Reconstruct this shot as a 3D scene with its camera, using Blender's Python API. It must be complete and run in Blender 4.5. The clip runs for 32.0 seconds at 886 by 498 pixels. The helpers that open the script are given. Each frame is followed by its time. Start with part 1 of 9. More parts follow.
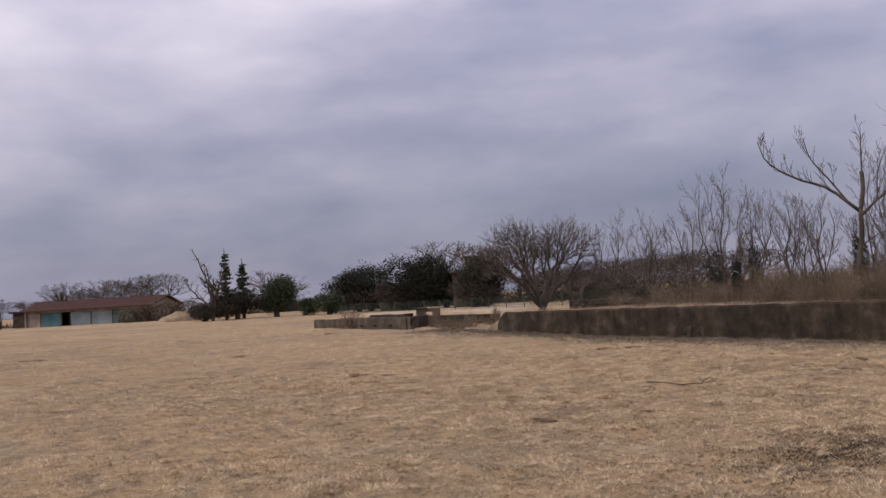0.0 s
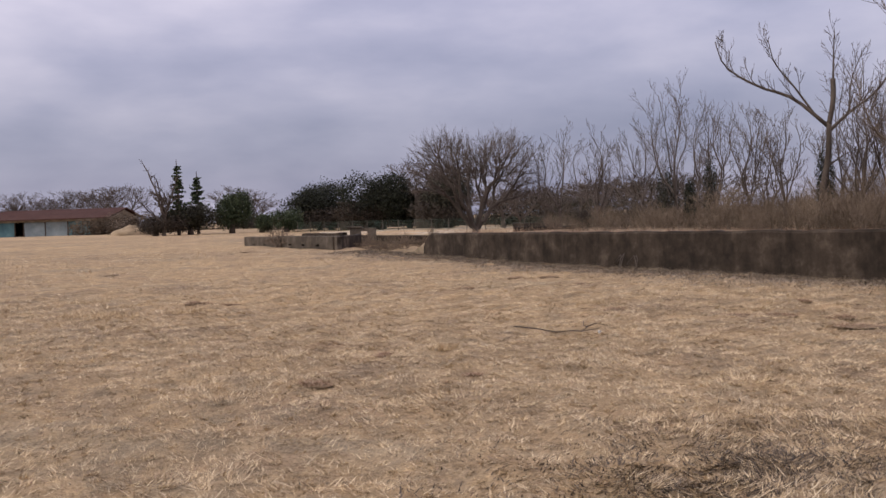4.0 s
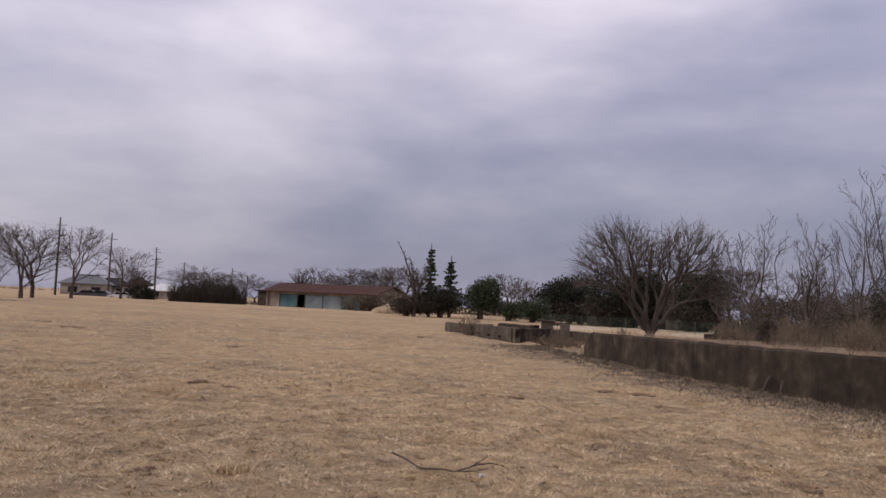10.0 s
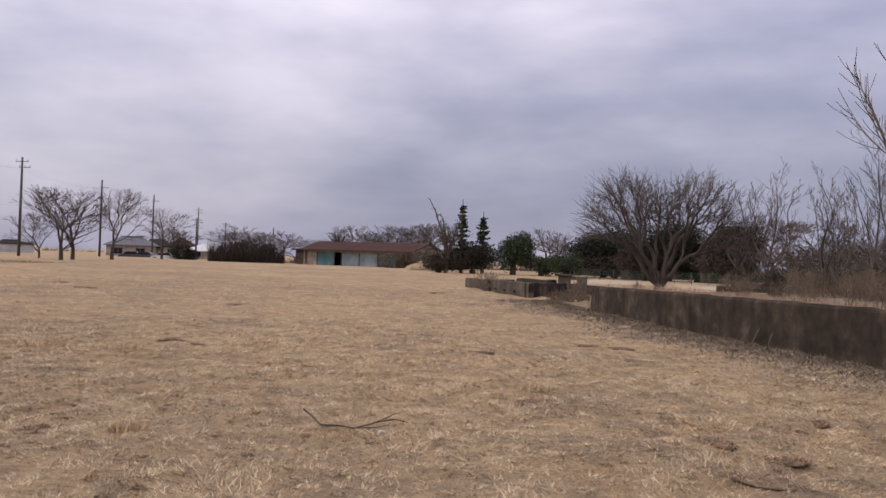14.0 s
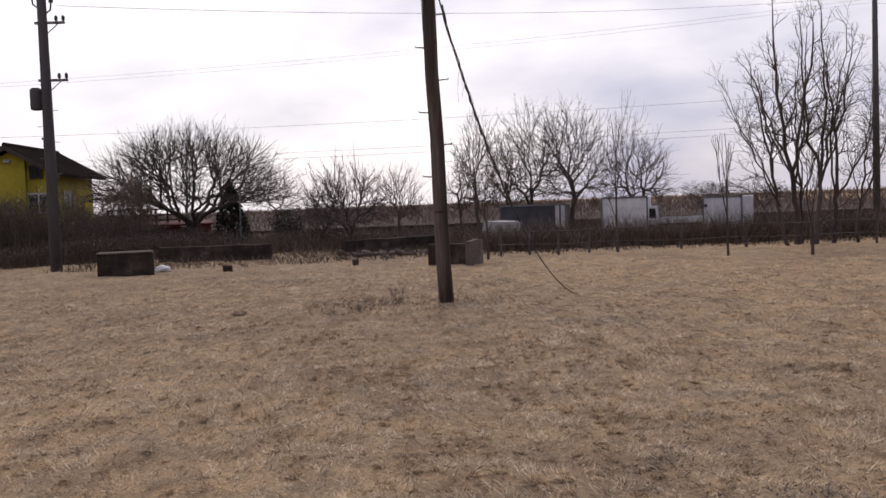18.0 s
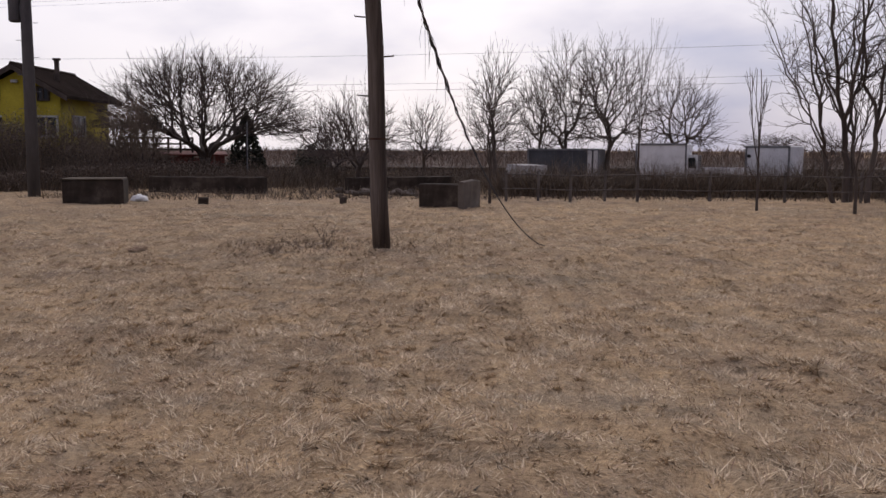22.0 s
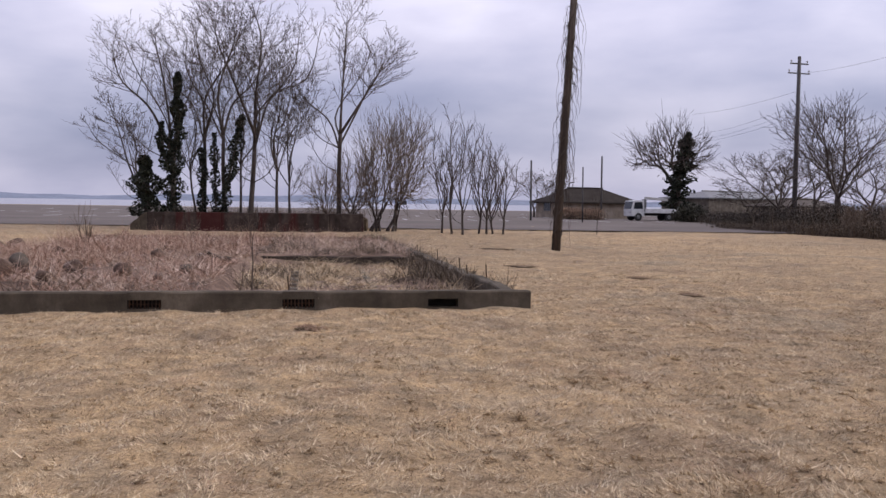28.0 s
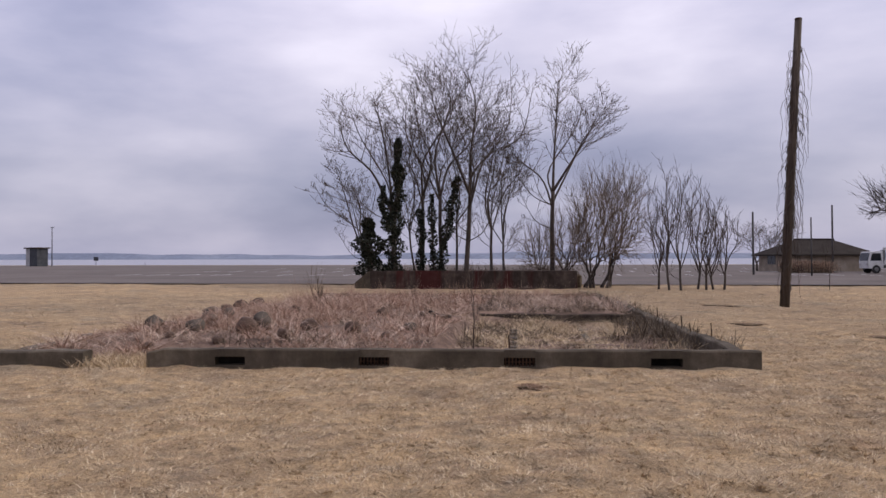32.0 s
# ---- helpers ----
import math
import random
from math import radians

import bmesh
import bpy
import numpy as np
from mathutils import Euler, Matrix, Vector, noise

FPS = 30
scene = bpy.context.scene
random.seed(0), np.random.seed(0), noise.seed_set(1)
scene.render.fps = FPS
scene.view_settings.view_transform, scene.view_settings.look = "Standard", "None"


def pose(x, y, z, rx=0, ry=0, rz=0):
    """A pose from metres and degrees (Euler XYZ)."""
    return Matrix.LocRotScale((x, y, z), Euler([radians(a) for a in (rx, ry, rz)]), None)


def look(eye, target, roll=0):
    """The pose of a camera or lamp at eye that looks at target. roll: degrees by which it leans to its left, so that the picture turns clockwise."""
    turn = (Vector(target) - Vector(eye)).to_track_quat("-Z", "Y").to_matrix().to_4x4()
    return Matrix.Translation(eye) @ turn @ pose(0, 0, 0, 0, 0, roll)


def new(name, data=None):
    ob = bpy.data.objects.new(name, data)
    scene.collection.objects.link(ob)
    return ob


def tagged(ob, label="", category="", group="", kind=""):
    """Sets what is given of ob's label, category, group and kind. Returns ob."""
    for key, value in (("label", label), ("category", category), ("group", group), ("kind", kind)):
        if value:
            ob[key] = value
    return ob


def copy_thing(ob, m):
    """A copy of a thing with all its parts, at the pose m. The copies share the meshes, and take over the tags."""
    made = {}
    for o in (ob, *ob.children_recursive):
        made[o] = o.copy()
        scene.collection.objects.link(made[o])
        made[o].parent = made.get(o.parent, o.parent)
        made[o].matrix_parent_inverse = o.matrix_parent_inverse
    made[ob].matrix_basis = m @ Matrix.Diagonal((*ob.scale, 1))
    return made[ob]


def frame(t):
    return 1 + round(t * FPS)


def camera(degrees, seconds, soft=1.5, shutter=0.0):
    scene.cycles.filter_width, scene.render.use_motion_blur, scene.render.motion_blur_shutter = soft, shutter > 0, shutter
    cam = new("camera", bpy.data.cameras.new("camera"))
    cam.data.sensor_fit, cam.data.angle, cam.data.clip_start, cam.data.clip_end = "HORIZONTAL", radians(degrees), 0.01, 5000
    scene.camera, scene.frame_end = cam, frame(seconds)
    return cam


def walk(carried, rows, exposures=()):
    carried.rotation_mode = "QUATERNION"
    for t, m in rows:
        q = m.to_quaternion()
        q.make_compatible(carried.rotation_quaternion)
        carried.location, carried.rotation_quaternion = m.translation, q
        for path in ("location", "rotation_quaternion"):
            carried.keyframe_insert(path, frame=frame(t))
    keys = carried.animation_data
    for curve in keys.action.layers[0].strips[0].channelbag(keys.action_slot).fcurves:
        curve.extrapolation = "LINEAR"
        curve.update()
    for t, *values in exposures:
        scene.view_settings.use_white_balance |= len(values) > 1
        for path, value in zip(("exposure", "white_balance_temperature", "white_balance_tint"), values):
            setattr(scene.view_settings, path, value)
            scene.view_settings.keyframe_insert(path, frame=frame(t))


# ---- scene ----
cam = camera(52.99, 32.0)
PATH = [
    (0, (-7.184, -6.115, 1.715), (-2.971, 2.940, 2.224), -3.28),
    (0.5, (-6.713, -5.427, 1.600), (-1.608, 3.160, 2.057), -3.00),
    (1, (-6.141, -5.093, 1.573), (-0.628, 3.242, 1.941), -3.15),
    (1.5, (-5.781, -4.857, 1.532), (-0.140, 3.398, 1.722), -2.93),
    (2, (-5.085, -4.170, 1.436), (-0.089, 4.493, 1.369), -2.61),
    (2.5, (-4.602, -3.810, 1.403), (-0.108, 5.121, 1.219), -2.47),
    (4.5, (-3.349, -3.769, 1.535), (0.858, 5.296, 1.154), -1.36),
    (5, (-2.846, -3.676, 1.543), (0.885, 5.598, 1.267), -1.85),
    (5.5, (-2.339, -3.544, 1.512), (0.928, 5.908, 1.444), -1.83),
    (6, (-1.832, -3.460, 1.506), (0.949, 6.144, 1.684), -1.67),
    (6.5, (-1.347, -3.257, 1.505), (1.091, 6.438, 1.763), -0.74),
    (7, (-0.854, -3.097, 1.480), (1.299, 6.667, 1.669), 0.17),
    (7.5, (-0.466, -3.068, 1.479), (1.371, 6.761, 1.624), 1.30),
    (8, (-0.147, -3.071, 1.541), (1.454, 6.796, 1.843), 2.28),
    (8.5, (0.168, -2.897, 1.501), (1.677, 6.973, 2.040), 2.57),
    (9, (0.435, -2.788, 1.491), (1.842, 7.088, 2.189), 2.61),
    (9.5, (0.687, -2.767, 1.504), (1.936, 7.127, 2.236), 2.62),
    (10, (1.006, -2.679, 1.485), (2.196, 7.229, 2.130), 2.72),
    (10.5, (1.428, -2.532, 1.493), (3.308, 7.282, 1.897), 3.28),
    (11, (1.819, -2.265, 1.448), (4.657, 7.322, 1.631), 4.36),
    (11.5, (1.974, -2.318, 1.468), (4.950, 7.228, 1.429), 4.75),
    (12, (2.055, -2.363, 1.489), (4.571, 7.314, 1.344), 4.26),
    (12.5, (2.062, -2.510, 1.511), (4.029, 7.294, 1.478), 3.38),
    (13, (2.079, -2.583, 1.534), (3.709, 7.282, 1.675), 2.91),
    (13.5, (2.094, -2.565, 1.504), (3.676, 7.308, 1.662), 2.43),
    (15.5, (2.814, -2.393, 1.543), (-4.443, 4.487, 1.590), 2.24),
    (16, (2.345, -2.182, 1.586), (-7.052, 1.237, 1.658), 1.38),
    (16.5, (2.490, -2.220, 1.594), (-7.455, -1.180, 1.446), -0.06),
    (17, (2.617, -2.308, 1.585), (-7.371, -1.947, 1.251), -0.93),
    (17.5, (2.601, -2.271, 1.603), (-7.379, -1.855, 1.135), -1.63),
    (18, (2.561, -2.231, 1.606), (-7.414, -1.735, 1.095), -2.05),
    (18.5, (2.468, -2.184, 1.585), (-7.500, -1.613, 1.028), -2.26),
    (19, (2.109, -2.112, 1.541), (-7.857, -1.530, 0.968), -2.26),
    (19.5, (1.600, -2.007, 1.493), (-8.378, -1.580, 0.989), -2.07),
    (20, (1.535, -1.766, 1.499), (-8.459, -1.727, 1.168), -1.92),
    (20.5, (1.258, -1.477, 1.470), (-8.736, -1.800, 1.300), -1.40),
    (21, (0.923, -1.157, 1.411), (-9.066, -1.634, 1.414), -0.84),
    (21.5, (0.629, -0.765, 1.330), (-9.365, -1.114, 1.443), -0.28),
    (22, (0.344, -0.516, 1.342), (-9.592, -0.720, 0.238), 0.25),
    (22.5, (-0.201, -0.282, 1.362), (-10.183, -0.495, 0.798), 0.67),
    (23, (-0.582, 0.061, 1.416), (-10.551, -0.211, 0.676), 0.73),
    (23.5, (-0.999, 0.453, 1.408), (-10.963, -0.003, 0.698), 0.45),
    (24, (-1.287, 0.977, 1.469), (-11.237, 0.265, 0.772), -0.13),
    (24.5, (-1.301, 1.604, 1.540), (-11.228, 0.675, 0.767), -1.01),
    (26.5, (-3.742, 2.239, 1.440), (-11.308, -4.265, 0.768), 1.77),
    (27, (-3.523, 1.846, 1.464), (-6.421, -7.701, 0.788), 0.65),
    (27.5, (-3.541, 1.682, 1.463), (-4.976, -8.197, 0.884), 1.06),
    (28, (-3.537, 1.837, 1.484), (-4.735, -8.078, 0.975), 0.82),
    (28.5, (-3.526, 1.916, 1.506), (-4.478, -8.029, 1.069), 0.70),
    (29, (-3.531, 1.956, 1.518), (-4.232, -8.013, 1.157), 0.54),
    (29.5, (-3.506, 1.891, 1.510), (-3.958, -8.095, 1.240), 0.46),
    (30, (-3.507, 1.833, 1.514), (-3.691, -8.164, 1.323), 0.41),
    (30.5, (-3.490, 1.861, 1.512), (-3.354, -8.137, 1.402), 0.27),
    (31, (-3.469, 1.878, 1.517), (-2.912, -8.106, 1.482), 0.10),
    (31.5, (-3.436, 1.863, 1.512), (-2.479, -8.091, 1.556), -0.02),
    (32, (-3.427, 1.916, 1.523), (-2.261, -8.015, 1.630), -0.12),
]
walk(cam, [(t, look(eye, target, roll)) for t, eye, target, roll in PATH],
     [(0, 0.16, 6950, 14), (1, 0.36, 6950, 14), (2, 0.42, 6950, 14), (5.5, 0.42, 6950, 14), (7, 0.32, 6950, 14), (8, 0.36, 6950, 14), (9, 0.08, 6950, 14), (10, 0.12, 6950, 14), (11, 0.36, 6950, 14), (11.6, 0.50, 6950, 14), (12.2, 0.51, 6950, 14), (12.9, 0.46, 6950, 14), (13.5, 0.44, 6950, 14), (15.5, -0.22, 6700, 14), (16.1, -0.38, 6700, 14), (17.0, -0.18, 6700, 14), (18.5, 0.0, 6700, 14), (20.2, -0.04, 6680, 14), (21, -0.27, 6680, 14), (22, -0.14, 6660, 15), (24, 0.0, 6650, 15), (24.5, 0.0, 6650, 15), (26.5, 0.12, 6480, 14), (27.2, 0.40, 6480, 14), (28.5, 0.38, 6540, 14), (30, 0.34, 6600, 14), (32, 0.22, 6620, 14)])

# ---- world, sun ----
SUN_AZ, SUN_EL = -88, 42          # degrees from +y towards +x, and up
world = bpy.data.worlds.new("overcast_sky")
scene.world = world
world.use_nodes = True
wt = world.node_tree
wn, wl = wt.nodes, wt.links
back = wn["Background"]
sky = wn.new("ShaderNodeTexSky")
sky.sky_type, sky.sun_disc = "NISHITA", False
sky.sun_elevation, sky.sun_rotation = radians(SUN_EL), radians(SUN_AZ)
sky.air_density, sky.dust_density = 1.0, 2.0
sun_dir = Vector((math.sin(radians(SUN_AZ)) * math.cos(radians(SUN_EL)), math.cos(radians(SUN_AZ)) * math.cos(radians(SUN_EL)), math.sin(radians(SUN_EL))))
coord = wn.new("ShaderNodeTexCoord")


def cloud_layer(scale, stretch, detail, shift, distortion=0.6):
    m = wn.new("ShaderNodeMapping")
    m.inputs["Scale"].default_value = (1, 1, stretch)
    m.inputs["Location"].default_value = shift
    wl.new(coord.outputs["Generated"], m.inputs["Vector"])
    n = wn.new("ShaderNodeTexNoise")
    n.inputs["Scale"].default_value, n.inputs["Detail"].default_value = scale, detail
    n.inputs["Roughness"].default_value, n.inputs["Distortion"].default_value = 0.5, distortion
    wl.new(m.outputs[0], n.inputs["Vector"])
    return n.outputs["Fac"]


def wmath(op, a, b, clamp=False):
    n = wn.new("ShaderNodeMath")
    n.operation, n.use_clamp = op, clamp
    n.inputs[2].default_value = 0.5
    for k, v in enumerate((a, b)):
        if isinstance(v, (int, float)):
            n.inputs[k].default_value = v
        else:
            wl.new(v, n.inputs[k])
    return n.outputs[0]


def wramp(fac, stops):
    n = wn.new("ShaderNodeValToRGB")
    r = n.color_ramp
    while len(r.elements) < len(stops):
        r.elements.new(0.5)
    for e, (p, c) in zip(r.elements, stops):
        e.position, e.color = p, (*c, 1)
    wl.new(fac, n.inputs[0])
    return n.outputs[0]


def wmix(fac, a, b, mode="MIX"):
    n = wn.new("ShaderNodeMix")
    n.data_type, n.blend_type = "RGBA", mode
    for k, v in ((0, fac), (6, a), (7, b)):
        if isinstance(v, (int, float)):
            n.inputs[k].default_value = v
        elif isinstance(v, tuple):
            n.inputs[k].default_value = (*v, 1)
        else:
            wl.new(v, n.inputs[k])
    return n.outputs[2]


sheets = wmath("ADD", wmath("MULTIPLY", cloud_layer(1.25, 2.3, 4, (3.6, 0.9, 0.2), 0.25), 0.64), wmath("MULTIPLY", cloud_layer(3.6, 2.9, 7, (0.3, 5.2, 1.1), 0.05), 0.36))
clouds = wramp(sheets, ((0.36, (0.24, 0.262, 0.395)), (0.45, (0.37, 0.383, 0.52)), (0.54, (0.55, 0.545, 0.67)), (0.64, (0.76, 0.748, 0.86))))
# an overcast sky is brightest overhead
split = wn.new("ShaderNodeSeparateXYZ")
wl.new(coord.outputs["Generated"], split.inputs[0])
height = wramp(split.outputs["Z"], ((0.0, (0.80, 0.80, 0.81)), (0.10, (0.72, 0.725, 0.745)), (0.30, (1.10, 1.09, 1.09)), (0.8, (1.48, 1.46, 1.43))))
clouds = wmix(1.0, clouds, height, "MULTIPLY")
# the cloud cover is thinner over the sea to the south
clouds = wmix(1.0, clouds, wramp(wmath("MULTIPLY_ADD", split.outputs["Y"], 0.5), ((0.0, (1.14, 1.13, 1.125)), (0.30, (1.17, 1.16, 1.155)), (0.55, (0.98, 0.98, 0.99)), (1.0, (0.94, 0.945, 0.96)))), "MULTIPLY")
dot = wn.new("ShaderNodeVectorMath")
dot.operation = "DOT_PRODUCT"
dot.inputs[1].default_value = sun_dir
wl.new(coord.outputs["Generated"], dot.inputs[0])
near_sun = wn.new("ShaderNodeMapRange")
near_sun.interpolation_type = "SMOOTHSTEP"
for k, v in zip(range(1, 5), (0.40, 0.86, 0.0, 1.0)):
    near_sun.inputs[k].default_value = v
wl.new(dot.outputs["Value"], near_sun.inputs[0])
thin = wramp(sheets, ((0.40, (0.44, 0.49, 0.70)), (0.48, (0.74, 0.74, 0.86)), (0.57, (1.10, 1.08, 1.12))))
clouds = wmix(wmath("MULTIPLY", near_sun.outputs[0], 0.9), clouds, thin)
sky_part = wmix(1.0, sky.outputs[0], (0.10, 0.10, 0.10), "MULTIPLY")
total = wmix(0.86, sky_part, clouds)
wl.new(total, back.inputs["Color"])
back.inputs["Strength"].default_value = 1.07

sun = new("sun", bpy.data.lights.new("sun", "SUN"))
sun.data.energy, sun.data.angle, sun.data.color = 1.10, radians(18), (1.0, 0.95, 0.88)
sun.matrix_basis = look(sun_dir * 50, (0, 0, 0))

# ---- materials ----
def nodes_of(name):
    m = bpy.data.materials.new(name)
    m.use_nodes = True
    return m, m.node_tree.nodes, m.node_tree.links, m.node_tree.nodes["Principled BSDF"]


def ramp_node(nd, lk, fac, stops):
    n = nd.new("ShaderNodeValToRGB")
    r = n.color_ramp
    while len(r.elements) < len(stops):
        r.elements.new(0.5)
    for e, (p, c) in zip(r.elements, stops):
        e.position, e.color = p, (*c, 1)
    lk.new(fac, n.inputs[0])
    return n.outputs[0]


def noise_node(nd, lk, scale, detail=5, rough=0.55, stretch=None, kind="Object"):
    tc = nd.new("ShaderNodeTexCoord")
    n = nd.new("ShaderNodeTexNoise")
    n.inputs["Scale"].default_value, n.inputs["Detail"].default_value, n.inputs["Roughness"].default_value = scale, detail, rough
    src = tc.outputs[kind]
    if stretch:
        mp = nd.new("ShaderNodeMapping")
        mp.inputs["Scale"].default_value = stretch
        lk.new(src, mp.inputs["Vector"])
        src = mp.outputs[0]
    lk.new(src, n.inputs["Vector"])
    return n.outputs["Fac"]


def mix_node(nd, lk, fac, a, b, mode="MIX"):
    n = nd.new("ShaderNodeMix")
    n.data_type, n.blend_type = "RGBA", mode
    for k, v in ((0, fac), (6, a), (7, b)):
        if isinstance(v, (int, float)):
            n.inputs[k].default_value = v
        elif isinstance(v, tuple):
            n.inputs[k].default_value = (*v, 1)
        else:
            lk.new(v, n.inputs[k])
    return n.outputs[2]


def bump_node(nd, lk, fac, bsdf, strength, distance=0.02):
    b = nd.new("ShaderNodeBump")
    b.inputs["Strength"].default_value, b.inputs["Distance"].default_value = strength, distance
    lk.new(fac, b.inputs["Height"])
    lk.new(b.outputs[0], bsdf.inputs["Normal"])


def surface(name, dark, mid, light, scale=3.0, fine=40.0, rough=0.85, metal=0.0, bump=0.3, stretch=None, vary=0.0, island=0.0):
    """A worn surface: coarse stains and fine grain, with some spread from piece to piece."""
    m, nd, lk, bs = nodes_of(name)
    coarse = noise_node(nd, lk, scale, 6, 0.6, stretch)
    grain = noise_node(nd, lk, fine, 3, 0.6, stretch)
    col = ramp_node(nd, lk, coarse, ((0.32, dark), (0.5, mid), (0.7, light)))
    g = ramp_node(nd, lk, grain, ((0.3, (0.72, 0.72, 0.72)), (0.7, (1.0, 1.0, 1.0))))
    col = mix_node(nd, lk, 0.8, col, g, "MULTIPLY")
    if vary or island:
        src = nd.new("ShaderNodeObjectInfo").outputs["Random"] if vary else nd.new("ShaderNodeNewGeometry").outputs["Random Per Island"]
        k = vary or island
        col = mix_node(nd, lk, 1.0, col, ramp_node(nd, lk, src, ((0.0, (1 - k,) * 3), (1.0, (1.0, 1.0, 1.0)))), "MULTIPLY")
    lk.new(col, bs.inputs["Base Color"])
    bs.inputs["Roughness"].default_value, bs.inputs["Metallic"].default_value = rough, metal
    bs.inputs["Specular IOR Level"].default_value = 0.3
    if bump:
        bump_node(nd, lk, grain, bs, bump)
    return m


def thatch_stain(nd, lk, colour):
    """Greyer rotted spots and paler dry spots in the thatch, a hand to an arm across."""
    spots = ramp_node(nd, lk, noise_node(nd, lk, 2.3, 7, 0.75, (1, 1.15, 0)), ((0.36, (0.70, 0.71, 0.735)), (0.46, (0.91, 0.91, 0.92)), (0.54, (1.02, 1.01, 1.0)), (0.66, (1.14, 1.13, 1.11))))
    return mix_node(nd, lk, 1.0, colour, spots, "MULTIPLY")


def leafy(name, dark, mid, light, rough=0.6, stain=False):
    """Small leaves or blades, each of a slightly different colour, that let some light through."""
    m, nd, lk, bs = nodes_of(name)
    rnd = nd.new("ShaderNodeNewGeometry").outputs["Random Per Island"]
    col = ramp_node(nd, lk, rnd, ((0.0, dark), (0.5, mid), (1.0, light)))
    if stain:
        col = thatch_stain(nd, lk, col)
    lk.new(col, bs.inputs["Base Color"])
    bs.inputs["Roughness"].default_value = rough
    bs.inputs["Specular IOR Level"].default_value = 0.2
    return m


def ground_material():
    m, nd, lk, bs = nodes_of("dry_grass_ground")
    big = noise_node(nd, lk, 0.07, 5, 0.6)
    patch = noise_node(nd, lk, 0.55, 6, 0.65)
    tuft = noise_node(nd, lk, 5.0, 6, 0.75)
    straw = noise_node(nd, lk, 38.0, 4, 0.8)
    a = ramp_node(nd, lk, patch, ((0.32, (0.38, 0.285, 0.188)), (0.45, (0.52, 0.385, 0.232)), (0.56, (0.585, 0.43, 0.25)), (0.68, (0.64, 0.49, 0.31))))
    b = ramp_node(nd, lk, big, ((0.38, (0.78, 0.78, 0.82)), (0.62, (1.05, 1.02, 1.0))))
    a = mix_node(nd, lk, 1.0, a, b, "MULTIPLY")
    grey = ramp_node(nd, lk, noise_node(nd, lk, 0.28, 5, 0.7), ((0.53, (0, 0, 0)), (0.64, (1, 1, 1))))
    a = mix_node(nd, lk, grey, a, mix_node(nd, lk, 0.55, a, (0.25, 0.225, 0.175)))
    red = ramp_node(nd, lk, noise_node(nd, lk, 0.9, 6, 0.75, (1, 1.3, 1)), ((0.54, (0, 0, 0)), (0.66, (1, 1, 1))))
    a = mix_node(nd, lk, red, a, mix_node(nd, lk, 0.32, a, (0.46, 0.30, 0.20)))
    ash = ramp_node(nd, lk, noise_node(nd, lk, 2.6, 6, 0.8), ((0.50, (0, 0, 0)), (0.62, (1, 1, 1))))
    a = mix_node(nd, lk, ash, a, mix_node(nd, lk, 0.40, a, (0.33, 0.285, 0.21)))
    t = ramp_node(nd, lk, tuft, ((0.30, (0.52, 0.49, 0.47)), (0.44, (0.88, 0.87, 0.86)), (0.58, (1.06, 1.05, 1.04)), (0.7, (1.2, 1.18, 1.15))))
    a = mix_node(nd, lk, 0.9, a, t, "MULTIPLY")
    s = ramp_node(nd, lk, straw, ((0.34, (0.45, 0.43, 0.41)), (0.52, (0.95, 0.95, 0.95)), (0.7, (1.2, 1.18, 1.12))))
    a = thatch_stain(nd, lk, mix_node(nd, lk, 0.8, a, s, "MULTIPLY"))
    lk.new(a, bs.inputs["Base Color"])
    bs.inputs["Roughness"].default_value, bs.inputs["Specular IOR Level"].default_value = 0.95, 0.1
    mixed = nd.new("ShaderNodeMath")
    mixed.operation = "ADD"
    lk.new(tuft, mixed.inputs[0])
    lk.new(straw, mixed.inputs[1])
    bump_node(nd, lk, mixed.outputs[0], bs, 0.75, 0.07)
    return m


def stained_concrete(name, dark, mid, light, rust=None, drip=0.6):
    """Old concrete with streaks running down it and mottled lichen."""
    m, nd, lk, bs = nodes_of(name)
    mott = noise_node(nd, lk, 2.2, 7, 0.65)
    streak = noise_node(nd, lk, 0.9, 7, 0.7, (1.0, 1.0, 0.20))
    grain = noise_node(nd, lk, 60, 3, 0.6)
    col = ramp_node(nd, lk, mott, ((0.3, dark), (0.52, mid), (0.72, light)))
    st = ramp_node(nd, lk, streak, ((0.36, (0.34, 0.32, 0.30)), (0.5, (0.78, 0.75, 0.72)), (0.60, (1.15, 1.12, 1.08)), (0.70, (1.7, 1.64, 1.58))))
    col = mix_node(nd, lk, drip, col, st, "MULTIPLY")
    if rust:
        rs = ramp_node(nd, lk, noise_node(nd, lk, 0.55, 4, 0.6, (1, 1, 0.2)), ((0.50, (0, 0, 0)), (0.56, (1, 1, 1))))
        col = mix_node(nd, lk, rs, col, mix_node(nd, lk, 0.8, col, rust))
    g = ramp_node(nd, lk, grain, ((0.3, (0.8, 0.8, 0.8)), (0.7, (1.0, 1.0, 1.0))))
    col = mix_node(nd, lk, 1.0, col, g, "MULTIPLY")
    lk.new(col, bs.inputs["Base Color"])
    bs.inputs["Roughness"].default_value, bs.inputs["Specular IOR Level"].default_value = 0.92, 0.2
    bump_node(nd, lk, mott, bs, 0.35, 0.03)
    return m


